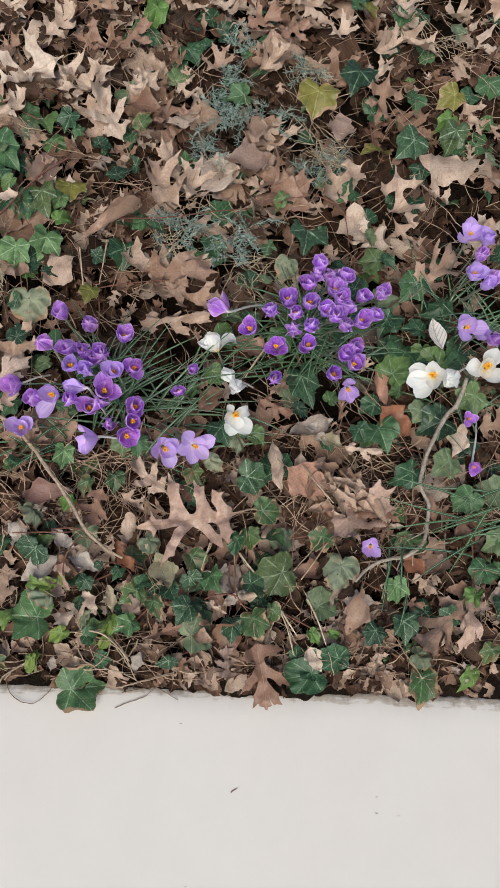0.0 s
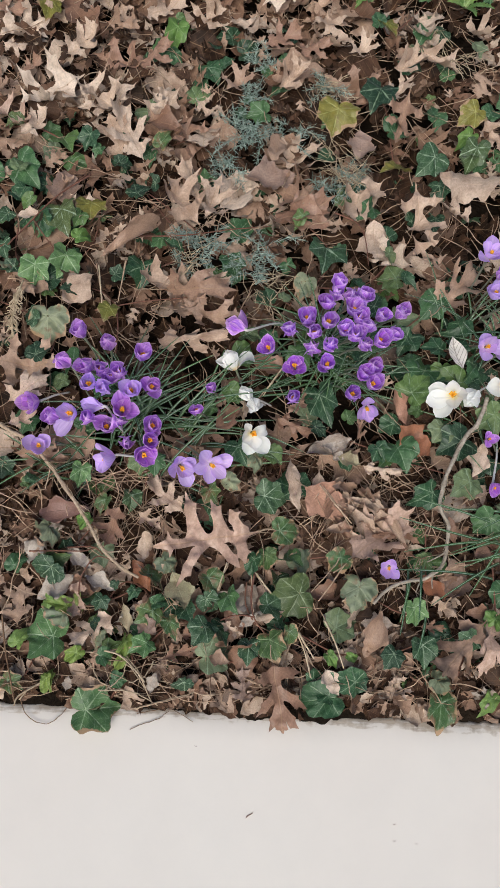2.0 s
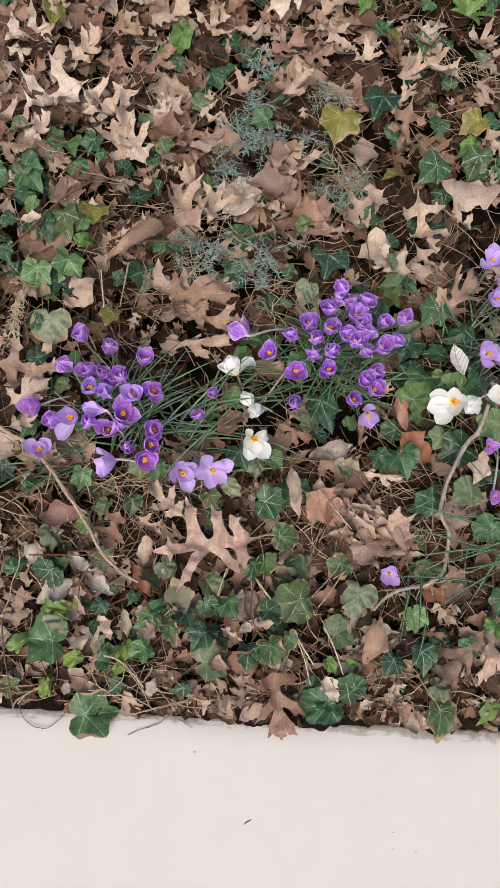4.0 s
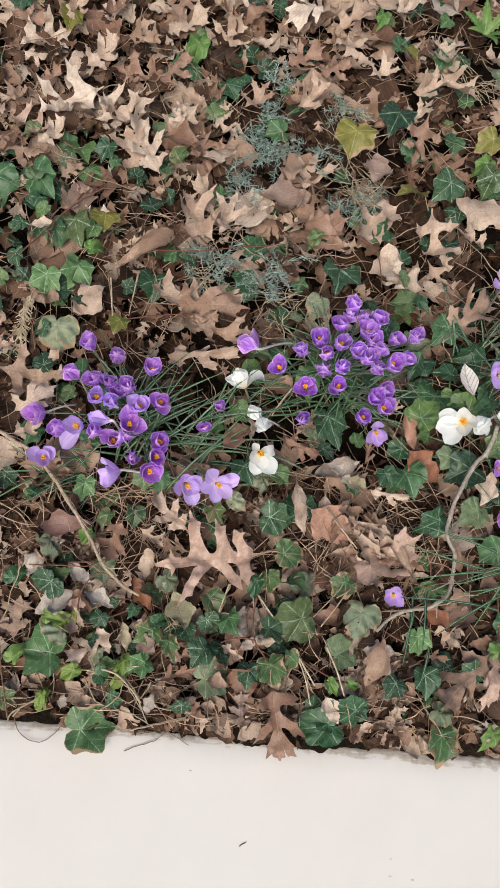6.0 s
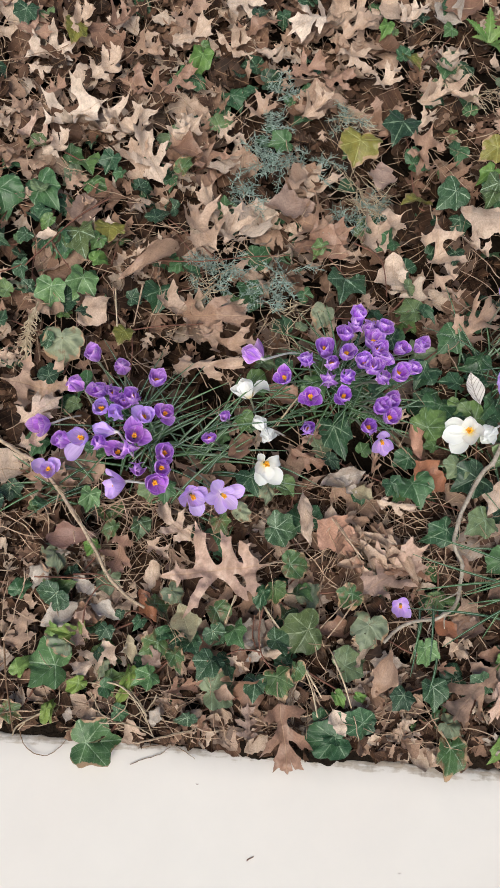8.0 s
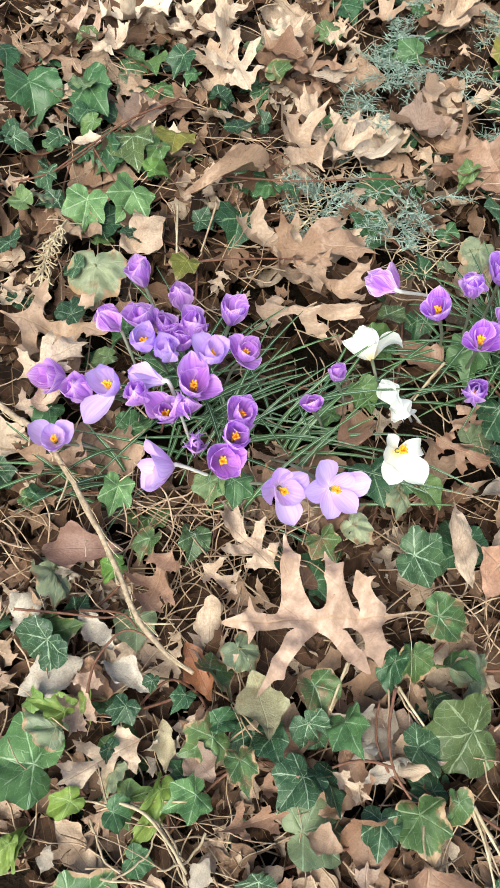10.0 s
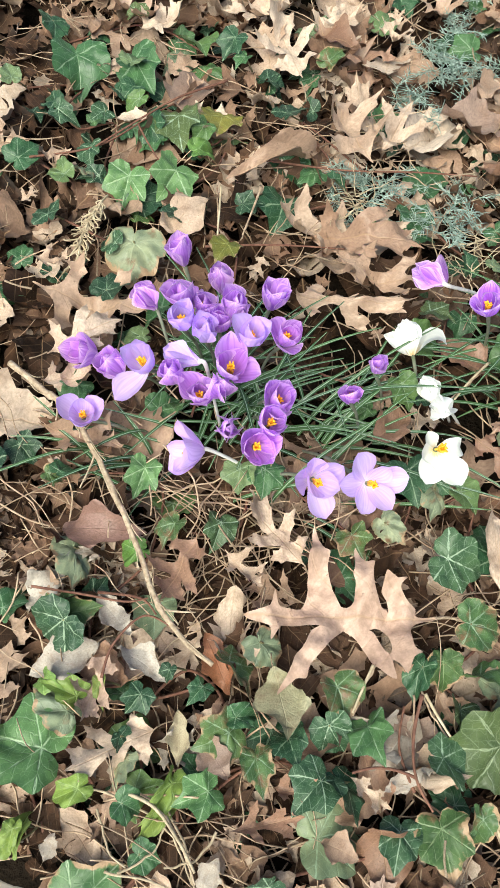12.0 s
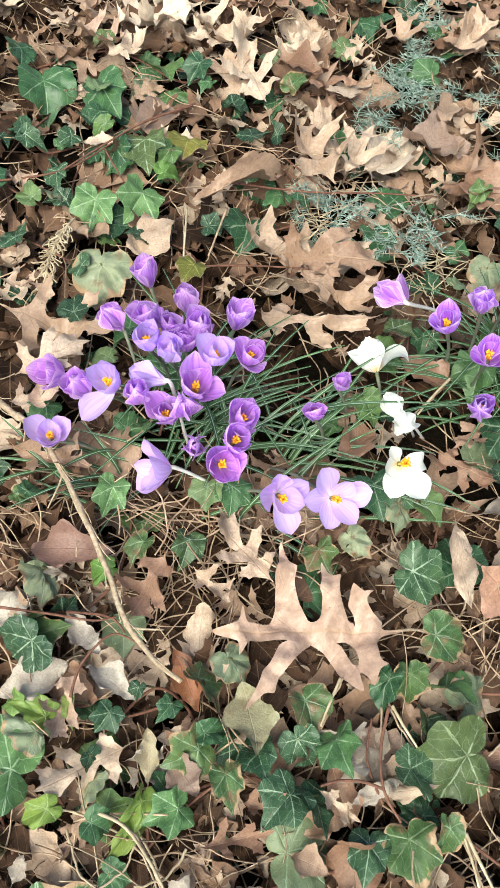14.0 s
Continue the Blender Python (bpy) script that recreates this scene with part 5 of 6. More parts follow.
def crocus(colour, form, foot, head, way, size, group, hang=0, spin_to=180, petals=None):
    """A crocus with its foot on the ground and the middle of its cup at head; way: where the cup faces.
    petals: the compass heading of its first petal, then for each one the angle from the first, its form, its whorl, its droop and its size."""
    long = (0.0385 if colour == "purple" else 0.0365) * size
    foot = (foot[0], foot[1] + (0.34 * head[2] if head[2] > 0.085 else 0.0))
    axis = Vector(way)
    if axis.length < 0.3:  # flowers of a clump lean outwards, yet stand nearly upright
        axis.y = axis.y * 0.55 + 0.004
    axis.normalize()
    plant = thing("crocus", f"{CROCUS_WORDS[form]} {COLOUR_WORDS[colour]} crocus flower among thin green leaves", "crocus", group, pose(foot[0], foot[1], -0.004))
    base = Vector((head[0] - foot[0], head[1] - foot[1], head[2] + 0.004)) - axis * long * {"bud": 0.45, "half": 0.5, "cup": 0.5, "open": 0.35, "wide": 0.2, "loose": 0.5}[form]
    turn = axis.to_track_quat("Z", "Y").to_matrix().to_4x4()
    spin = crocus_rng.uniform(0, 60) if not hang else spin_to
    def petal(kind, whorl):
        pick = crocus_rng.randrange(3)
        if (colour, kind, whorl, pick) not in petal_meshes:
            a, b, c, d = PETAL_FORMS[kind][whorl]
            v, f, uv = petal_arrays(a + (pick - 1) * 4, b + (pick - 1) * 6, c + (pick - 1) * 12, d, 60 + pick + 5 * whorl)
            petal_meshes[colour, kind, whorl, pick] = mesh_of("petal", v, f, uv, PETAL_COLOURS[colour])
        return petal_meshes[colour, kind, whorl, pick]

    if petals:
        heading, posed = petals
        flat = turn.to_3x3().inverted() @ Vector((math.cos(radians(heading)), math.sin(radians(heading)), 0))
        first = math.degrees(math.atan2(-flat.x, flat.y))
        for angle, kind, whorl, droop, s in posed:
            m = Matrix.Translation(base) @ turn @ pose(0, 0, 0, 0, 0, first + angle) @ pose(0, 0, 0, -droop) @ Matrix.Diagonal((s * long * 1.08, s * long, s * long, 1))
            part("petal", petal(kind, whorl), plant, "", m)
    for whorl in (0, 1) if not petals else ():
        for k in range(3):
            blade = petal(form, whorl)
            s = long * (1.0 if whorl == 0 else 0.92) * crocus_rng.uniform(0.93, 1.06)
            droop = crocus_rng.uniform(-9, 12) if form != "wide" else crocus_rng.uniform(-8, 14)
            if hang and whorl == 0 and k == 0:
                droop = -hang
            m = Matrix.Translation(base) @ turn @ pose(0, 0, 0, 0, 0, spin + 120 * k + 60 * whorl + crocus_rng.uniform(-7, 7)) @ pose(0, 0, 0, -droop) @ Matrix.Diagonal((s * 1.08, s, s, 1))
            part("petal", blade, plant, "", m)
    if form != "bud":
        big = long * {"wide": 1.05, "open": 1.1}.get(form, 1.12) * (1.35 if colour == "white" else 1.0)
        at = Matrix.Translation(base) @ turn
        part("stigma", STIGMA, plant, "orange frilled stigma", at @ Matrix.Diagonal((big * 1.2, big * 1.2, big, 1)))
        for k in range(3):
            part("stamen", STAMEN, plant, "yellow stamen", at @ pose(0, 0, 0, 0, 0, spin + 60 + 120 * k) @ Matrix.Diagonal((big, big, big, 1)))
    line = curve_through([(0, 0, 0), (base.x * 0.45, base.y * 0.45, base.z * 0.55), tuple(base - axis * 0.004), tuple(base + axis * 0.002)], 5)
    n = len(line)
    part("flower_tube", mesh_of("flower_tube", *tube(line, [0.0013 + 0.0012 * (k / n) ** 2 for k in range(n)], 7), None, M_TUBE_PALE if axis.z < 0.72 else M_TUBE), plant, "pale slender flower tube")


GROUP = "lilac and purple crocus clump"
crocus("violet", "cup", (-0.141, 0.462), (-0.162, 0.500, 0.090), (-0.021, 0.003, 0.081), 0.90, GROUP)
crocus("violet", "bud", (-0.154, 0.441), (-0.184, 0.465, 0.064), (-0.030, -0.011, 0.058), 0.95, GROUP)
crocus("violet", "bud", (-0.118, 0.457), (-0.124, 0.491, 0.072), (-0.006, -0.001, 0.065), 0.91, GROUP)
crocus("violet", "cup", (-0.089, 0.443), (-0.075, 0.469, 0.091), (0.014, -0.009, 0.082), 0.95, GROUP)
crocus("violet", "half", (-0.105, 0.417), (-0.101, 0.425, 0.128), (0.004, -0.027, 0.115), 0.96, GROUP)
crocus("lilac", "cup", (-0.094, 0.401), (-0.084, 0.399, 0.130), (0.010, -0.037, 0.117), 0.88, GROUP)
crocus("violet", "cup", (-0.079, 0.407), (-0.058, 0.408, 0.125), (0.021, -0.034, 0.113), 0.87, GROUP)
crocus("violet", "half", (-0.131, 0.425), (-0.145, 0.439, 0.112), (-0.014, -0.021, 0.101), 0.98, GROUP)
crocus("lilac", "half", (-0.128, 0.409), (-0.140, 0.411, 0.118), (-0.012, -0.033, 0.106), 0.91, GROUP)
crocus("lilac", "half", (-0.117, 0.407), (-0.121, 0.408, 0.112), (-0.004, -0.034, 0.101), 0.90, GROUP)
crocus("violet", "cup", (-0.101, 0.389), (-0.095, 0.379, 0.114), (0.006, -0.045, 0.103), 1.00, GROUP)
crocus("violet", "cup", (-0.114, 0.380), (-0.116, 0.363, 0.091), (-0.002, -0.052, 0.082), 0.94, GROUP)
crocus("violet", "cup", (-0.077, 0.377), (-0.055, 0.359, 0.112), (0.022, -0.053, 0.101), 0.98, GROUP)
crocus("lilac", "cup", (-0.142, 0.386), (-0.163, 0.373, 0.108), (-0.021, -0.048, 0.097), 0.94, GROUP, -62)
crocus("violet", "half", (-0.156, 0.386), (-0.187, 0.373, 0.094), (-0.031, -0.048, 0.085), 0.96, GROUP)
crocus("lilac", "open", (-0.170, 0.367), (-0.207, 0.345, 0.056), (0.1, -0.25, 0.9), 0.86, GROUP)
crocus("violet", "half", (-0.078, 0.365), (-0.057, 0.339, 0.112), (0.021, -0.061, 0.101), 0.96, GROUP)
crocus("violet", "cup", (-0.082, 0.355), (-0.064, 0.321, 0.104), (0.018, -0.099, 0.094), 0.98, GROUP)
crocus("violet", "bud", (-0.098, 0.372), (-0.090, 0.350, 0.073), (0.008, -0.057, 0.066), 0.94, GROUP)
crocus("lilac", "open", (-0.053, 0.351), (-0.016, 0.313, 0.082), (0.03, -0.101, 0.08), 0.94, GROUP, -38)
crocus("lilac", "wide", (-0.030, 0.352), (0.022, 0.316, 0.090), (0.035, -0.1, 0.09), 0.86, GROUP)
crocus("violet", "cup", (-0.184, 0.448), (-0.228, 0.411, 0.045), (-0.5, -0.35, 0.6), 0.9, GROUP)
crocus("violet", "half", (-0.121, 0.427), (-0.128, 0.441, 0.100), (-0.007, -0.021, 0.090), 0.98, GROUP)
crocus("violet", "half", (-0.112, 0.420), (-0.114, 0.430, 0.100), (-0.002, -0.025, 0.090), 0.95, GROUP)
crocus("violet", "bud", (-0.127, 0.384), (-0.139, 0.370, 0.100), (-0.012, -0.049, 0.090), 0.91, GROUP)
crocus("violet", "bud", (-0.104, 0.381), (-0.100, 0.365, 0.100), (0.004, -0.051, 0.090), 0.87, GROUP)
crocus("lilac", "bud", (-0.100, 0.352), (-0.134, 0.388, 0.100), (-0.9, 0.05, 0.15), 0.85, GROUP)
GROUP = "dense purple crocus clump"
crocus("purple", "half", (0.184, 0.524), (0.184, 0.560, 0.150), (-0.000, 0.001, 0.135), 0.86, GROUP)
crocus("purple", "half", (0.175, 0.505), (0.169, 0.529, 0.150), (-0.006, -0.012, 0.135), 0.82, GROUP)
crocus("purple", "cup", (0.197, 0.501), (0.205, 0.522, 0.150), (0.008, -0.014, 0.135), 0.86, GROUP)
crocus("purple", "half", (0.206, 0.516), (0.219, 0.547, 0.145), (0.014, -0.004, 0.131), 0.87, GROUP)
crocus("purple", "cup", (0.160, 0.495), (0.143, 0.512, 0.137), (-0.017, -0.018, 0.123), 0.86, GROUP)
crocus("purple", "half", (0.175, 0.489), (0.169, 0.501, 0.150), (-0.006, -0.023, 0.135), 0.87, GROUP)
crocus("purple", "half", (0.165, 0.481), (0.152, 0.489, 0.140), (-0.013, -0.028, 0.126), 0.82, GROUP)
crocus("purple", "half", (0.189, 0.482), (0.192, 0.491, 0.150), (0.003, -0.027, 0.135), 0.86, GROUP)
crocus("purple", "half", (0.177, 0.470), (0.172, 0.469, 0.145), (-0.005, -0.035, 0.131), 0.82, GROUP)
crocus("purple", "bud", (0.164, 0.471), (0.150, 0.472, 0.125), (-0.014, -0.034, 0.113), 0.87, GROUP)
crocus("purple", "half", (0.201, 0.494), (0.212, 0.510, 0.150), (0.011, -0.019, 0.135), 0.87, GROUP)
crocus("purple", "half", (0.207, 0.486), (0.222, 0.496, 0.150), (0.015, -0.025, 0.135), 0.79, GROUP)
crocus("purple", "cup", (0.220, 0.500), (0.243, 0.520, 0.140), (0.023, -0.015, 0.126), 0.79, GROUP)
crocus("purple", "half", (0.236, 0.503), (0.271, 0.525, 0.140), (0.034, -0.013, 0.126), 0.80, GROUP)
crocus("purple", "cup", (0.197, 0.479), (0.205, 0.485, 0.145), (0.008, -0.029, 0.131), 0.88, GROUP)
crocus("purple", "half", (0.205, 0.471), (0.218, 0.472, 0.145), (0.013, -0.034, 0.131), 0.82, GROUP)
crocus("purple", "cup", (0.218, 0.477), (0.239, 0.481, 0.145), (0.022, -0.030, 0.131), 0.85, GROUP)
crocus("purple", "half", (0.230, 0.485), (0.260, 0.495, 0.135), (0.030, -0.025, 0.122), 0.81, GROUP)
crocus("purple", "cup", (0.150, 0.455), (0.126, 0.445, 0.130), (-0.023, -0.045, 0.117), 0.82, GROUP)
crocus("purple", "cup", (0.176, 0.458), (0.170, 0.449, 0.130), (-0.006, -0.043, 0.117), 0.82, GROUP)
crocus("purple", "cup", (0.206, 0.452), (0.220, 0.440, 0.120), (0.014, -0.047, 0.108), 0.81, GROUP)
crocus("purple", "cup", (0.214, 0.459), (0.234, 0.451, 0.120), (0.019, -0.043, 0.108), 0.84, GROUP)
crocus("purple", "cup", (0.214, 0.445), (0.233, 0.428, 0.120), (0.019, -0.052, 0.108), 0.84, GROUP)
crocus("purple", "half", (0.198, 0.437), (0.206, 0.414, 0.115), (0.008, -0.057, 0.104), 0.87, GROUP)
crocus("purple", "cup", (0.126, 0.470), (0.091, 0.469, 0.130), (-0.039, -0.035, 0.117), 0.8, GROUP)
crocus("purple", "bud", (0.146, 0.486), (0.120, 0.496, 0.130), (-0.026, -0.024, 0.117), 0.87, GROUP)
crocus("purple", "half", (0.150, 0.433), (0.127, 0.409, 0.105), (-0.023, -0.059, 0.095), 0.86, GROUP)
crocus("purple", "bud", (0.183, 0.517), (0.182, 0.548, 0.140), (-0.001, -0.004, 0.126), 0.88, GROUP)
crocus("purple", "bud", (0.196, 0.516), (0.203, 0.546, 0.140), (0.007, -0.005, 0.126), 0.85, GROUP)
GROUP = "crocuses standing singly"
crocus("violet", "half", (0.020, 0.412), (0.001, 0.397, 0.077), (-0.1, -0.2, 1), 0.72, GROUP)
crocus("violet", "half", (0.038, 0.440), (0.019, 0.428, 0.080), (0, -0.2, 1), 0.66, GROUP)
crocus("lilac", "open", (-0.060, 0.350), (-0.115, 0.328, 0.060), (-0.75, -0.5, 0.3), 0.92, GROUP)
crocus("violet", "bud", (0.142, 0.541), (0.050, 0.514, 0.1), (-0.85, 0.16, 0.2), 0.92, GROUP, petals=(90, [
    (0, "half", 0, 58, 0.95), (60, "bud", 1, -7, 0.9), (120, "bud", 0, -8, 1.0), (180, "bud", 1, 8, 0.85), (240, "bud", 0, -8, 1.0), (300, "bud", 1, -8, 0.9)]))
crocus("lilac", "open", (0.278, 0.189), (0.265, 0.198, 0.035), (-0.2, -0.4, 0.8), 0.64, GROUP)
crocus("violet", "open", (0.443, 0.383), (0.414, 0.382, 0.050), (0, -0.3, 1), 0.50, GROUP)
crocus("violet", "cup", (0.447, 0.401), (0.415, 0.310, 0.050), (-0.1, -0.6, 0.6), 0.62, GROUP)
crocus("lilac", "open", (0.258, 0.440), (0.240, 0.420, 0.050), (0, -0.6, 0.7), 0.75, GROUP)
GROUP = "lilac crocuses at the bed's far side"
crocus("lilac", "open", (0.416, 0.596), (0.413, 0.640, 0.120), (-0.003, -0.021, 0.108), 0.90, GROUP)
crocus("lilac", "half", (0.429, 0.590), (0.435, 0.630, 0.130), (0.006, 0.005, 0.117), 0.90, GROUP)
crocus("violet", "half", (0.427, 0.581), (0.431, 0.614, 0.110), (0.004, -0.001, 0.099), 0.90, GROUP)
crocus("lilac", "cup", (0.417, 0.558), (0.415, 0.577, 0.120), (-0.002, -0.016, 0.108), 0.90, GROUP)
crocus("lilac", "half", (0.429, 0.553), (0.435, 0.568, 0.110), (0.006, -0.020, 0.099), 0.90, GROUP)
crocus("violet", "half", (0.440, 0.562), (0.453, 0.584, 0.100), (0.013, -0.013, 0.090), 0.90, GROUP)
crocus("lilac", "open", (0.410, 0.513), (0.403, 0.501, 0.100), (-0.007, -0.077, 0.090), 0.90, GROUP)
crocus("lilac", "half", (0.427, 0.513), (0.432, 0.502, 0.080), (0.005, -0.046, 0.072), 0.90, GROUP)
crocus("violet", "half", (0.435, 0.505), (0.445, 0.489, 0.090), (0.010, -0.052, 0.081), 0.90, GROUP)
GROUP = "white crocuses"
crocus("white", "loose", (0.071, 0.452), (0.0463, 0.486, 0.050), (-0.42, 0.45, 0.75), 1.0, GROUP, petals=(0, [
    (0, "loose", 0, 16, 0.98), (70, "half", 1, -8, 0.95), (130, "half", 0, 0, 1.0), (185, "half", 0, 26, 0.95), (240, "half", 1, -6, 0.98), (300, "bud", 0, 4, 1.0)]))
crocus("white", "bud", (0.110, 0.440), (0.079, 0.420, 0.050), (0.25, -0.7, 0.5), 0.9, GROUP)
crocus("white", "bud", (0.101, 0.441), (0.070, 0.432, 0.050), (-0.6, 0.5, 0.5), 0.8, GROUP)
crocus("white", "wide", (0.078, 0.403), (0.0775, 0.374, 0.058), (0.1, -0.4, 0.9), 0.92, GROUP, petals=(-100, [
    (0, "wide", 0, 2, 1.0), (50, "wide", 1, 16, 1.15), (120, "loose", 0, 14, 0.72), (235, "open", 1, 26, 0.55), (320, "open", 0, 0, 0.85), (20, "wide", 1, -6, 0.95)]))
crocus("white", "wide", (0.422, 0.480), (0.367, 0.447, 0.050), (-0.4, -0.3, 0.85), 1.06, GROUP, petals=(165, [
    (0, "wide", 0, 6, 1.0), (32, "wide", 1, 10, 1.1), (68, "wide", 0, 6, 1.05), (115, "open", 1, 0, 0.9), (200, "open", 0, 0, 0.8), (285, "open", 1, 0, 0.85)]))
crocus("white", "bud", (0.444, 0.489), (0.396, 0.446, 0.050), (-0.6, -0.6, 0.5), 1.12, GROUP)
crocus("white", "open", (0.488, 0.477), (0.444, 0.460, 0.060), (-0.25, -0.3, 1), 1.12, GROUP)


def leaf_tuft(x, y, count, reach, seed, aim=None, spread=180, low=0.3, lift=-0.004):
    """Narrow arching leaves with a pale stripe, rising from one clump."""
    rng = random.Random(seed)
    tuft = thing("crocus_leaf_tuft", "tuft of narrow dark green crocus leaves with pale stripe", "crocus leaves", "tufts of crocus leaves", pose(x, y, 0))
    for _ in range(count):
        a = radians(aim + rng.uniform(-spread, spread)) if aim is not None else rng.uniform(0, 2 * math.pi)
        ln, arch = reach * rng.uniform(0.55, 1.15), rng.uniform(low, 1.42)
        p0 = Vector((rng.gauss(0, reach * 0.22), rng.gauss(0, reach * 0.22), lift))
        d = Vector((math.cos(a), math.sin(a), 0))
        side = Vector((-d.y, d.x, 0))
        verts, uv, faces = [], [], []
        steps = 7
        sway = rng.uniform(-0.2, 0.2)
        for i in range(steps + 1):
            s = i / steps
            el = arch * (1 - s * rng.uniform(0.9, 1.0))
            p = p0 + d * ln * (s * math.cos(arch) + s * s * (1 - math.cos(arch))) + Vector((0, 0, ln * math.sin(arch) * (s - 0.55 * s * s))) + side * sway * ln * s * s
            w = 0.0018 * (1 - 0.75 * s ** 3)
            for t in (-1, 0, 1):
                verts.append(p + side * w * t + Vector((0, 0, 0.0007 * abs(t))))
                uv.append((0.5 + 0.5 * t, s))
        for i in range(steps):
            for j in (0, 1):
                q = i * 3 + j
                faces.append((q, q + 1, q + 4, q + 3))
        part("leaf", mesh_of("blade", verts, faces, uv, M_BLADE), tuft)


leaf_tuft(-0.10, 0.42, 32, 0.1, 1)
leaf_tuft(-0.05, 0.38, 20, 0.13, 2, 15, 45)
leaf_tuft(-0.17, 0.355, 14, 0.09, 3, 190, 50)
leaf_tuft(-0.10, 0.435, 26, 0.11, 21, None, 180, 1.0)
leaf_tuft(0.185, 0.53, 40, 0.1, 22, None, 180, 1.0)
leaf_tuft(-0.01, 0.41, 15, 0.1, 4, 20, 50)
leaf_tuft(0.19, 0.525, 44, 0.095, 5)
leaf_tuft(0.21, 0.49, 18, 0.11, 6, 0, 50)
leaf_tuft(0.15, 0.49, 18, 0.1, 26, 185, 45)
leaf_tuft(0.43, 0.55, 34, 0.12, 7)
leaf_tuft(0.45, 0.245, 7, 0.15, 8, 182, 14, 0.05, 0.03)
leaf_tuft(0.45, 0.23, 6, 0.13, 18, 215, 22, 0.05, 0.025)
leaf_tuft(0.40, 0.42, 14, 0.1, 9)
leaf_tuft(0.30, 0.165, 4, 0.1, 10, 250, 10, 0.05, 0.026)
leaf_tuft(0.03, 0.305, 3, 0.04, 11)


# ---- twigs, stalks and stems ----
def twig(name, mat, label, points, radius):
    rng = random.Random(round(points[0][0] * 9999))
    mid = Vector(points[len(points) // 2])
    pts = [Vector(p) - mid for p in points]
    for p in pts[1:-1]:
        p += Vector((rng.gauss(0, radius * 0.35), rng.gauss(0, radius * 0.35), rng.gauss(0, radius * 0.3)))
    line = curve_through(pts, 7)
    n = len(line)
    radii = [radius * (1 - 0.35 * k / n) * (1 + 0.16 * noise.noise(Vector((k * 0.5, radius * 999, 0)))) * (1.35 if radius > 0.002 and k % 17 == 9 else 1) for k in range(n)]
    if radius < 0.0011:
        for p in line:
            p += Vector((noise.noise(p * 150), noise.noise(p * 150 + Vector((9, 0, 0))), 0)) * min(0.0016, radius * 2)
    if radius > 0.002:
        for p in line:
            p += Vector((noise.noise(p * 60), noise.noise(p * 60 + Vector((9, 0, 0))), 0)) * radius * 0.5
    stick = thing(name, label, name.split("_")[-1], {"dry_stalk": "dry stalks in the litter", "vine_stem": "creeping stems", "wall_speck": "specks on the wall", "wall_twig": "bits of twig on the wall", "twig": "twigs", "tendril": "tendrils"}[name], Matrix.Translation(mid), me=mesh_of(name, *tube(line, radii, 8), None, mat))
    if radius > 0.002:
        for k in range(26):
            i = rng.randrange(3, n - 3)
            a, b = line[i], line[min(n - 1, i + rng.randrange(2, 5))]
            out = Vector((rng.gauss(0, 1), rng.gauss(0, 1), rng.uniform(0.3, 1))).normalized() * radius
            fibre = curve_through([a + out * 0.9, (a + b) / 2 + out * rng.uniform(1.1, 2.2), b + out * rng.uniform(0.8, 4)], 4)
            part("bark_fibre", mesh_of("bark_fibre", *tube(fibre, [0.00035] * 9, 3), None, M_STRAW_PALE), stick, "pale peeling fibre")
        for k in range(3):
            i = rng.randrange(n // 6, n - 8)
            way = (line[i + 2] - line[i]).normalized()
            off = Vector((-way.y, way.x, 0.2)) * rng.choice((-1, 1))
            shoot = curve_through([line[i], line[i] + (way + off * 0.7) * 0.008, line[i] + (way + off) * rng.uniform(0.014, 0.026)], 4)
            part("side_shoot", mesh_of("side_shoot", *tube(shoot, [radius * 0.4 * (1 - 0.06 * q) for q in range(9)], 6), None, mat), stick, "short broken side shoot")


twig("twig", M_TWIG, "bare tan twig lying across ivy and leaves", [(-0.286, 0.390, 0.040), (-0.251, 0.370, 0.040), (-0.222, 0.353, 0.040), (-0.197, 0.328, 0.040), (-0.160, 0.282, 0.040), (-0.135, 0.242, 0.040), (-0.117, 0.214, 0.040), (-0.088, 0.187, 0.040), (-0.066, 0.176, 0.040)], 0.0029)
twig("twig", M_TWIG_GREY, "pale grey curved twig lying on fallen leaves", [(0.420, 0.448, 0.041), (0.402, 0.409, 0.041), (0.386, 0.391, 0.041), (0.356, 0.338, 0.041), (0.343, 0.308, 0.041), (0.339, 0.283, 0.041), (0.346, 0.259, 0.041), (0.344, 0.227, 0.041), (0.331, 0.199, 0.041), (0.309, 0.184, 0.041), (0.284, 0.179, 0.041), (0.260, 0.170, 0.041), (0.240, 0.150, 0.041)], 0.0032)
twig("dry_stalk", M_TWIG, "thin dry pale stalk lying among leaves", [(0.180, 0.127, 0.030), (0.192, 0.095, 0.030), (0.205, 0.054, 0.030), (0.210, 0.030, 0.030)], 0.0009)
twig("dry_stalk", M_STRAW, "thin dry pale stalk lying among leaves", [(0.144, 0.112, 0.030), (0.153, 0.087, 0.030), (0.158, 0.055, 0.030)], 0.0009)
twig("dry_stalk", M_TWIG, "thin dry pale stalk lying among leaves", [(0.179, 0.310, 0.030), (0.199, 0.280, 0.030), (0.216, 0.252, 0.030)], 0.0009)
twig("dry_stalk", M_STRAW, "thin dry pale stalk lying among leaves", [(0.051, 0.201, 0.030), (0.045, 0.187, 0.030), (0.039, 0.163, 0.030)], 0.0009)
twig("dry_stalk", M_TWIG, "thin dry pale stalk lying among leaves", [(-0.077, 0.076, 0.030), (-0.064, 0.062, 0.030), (-0.049, 0.040, 0.030)], 0.0009)
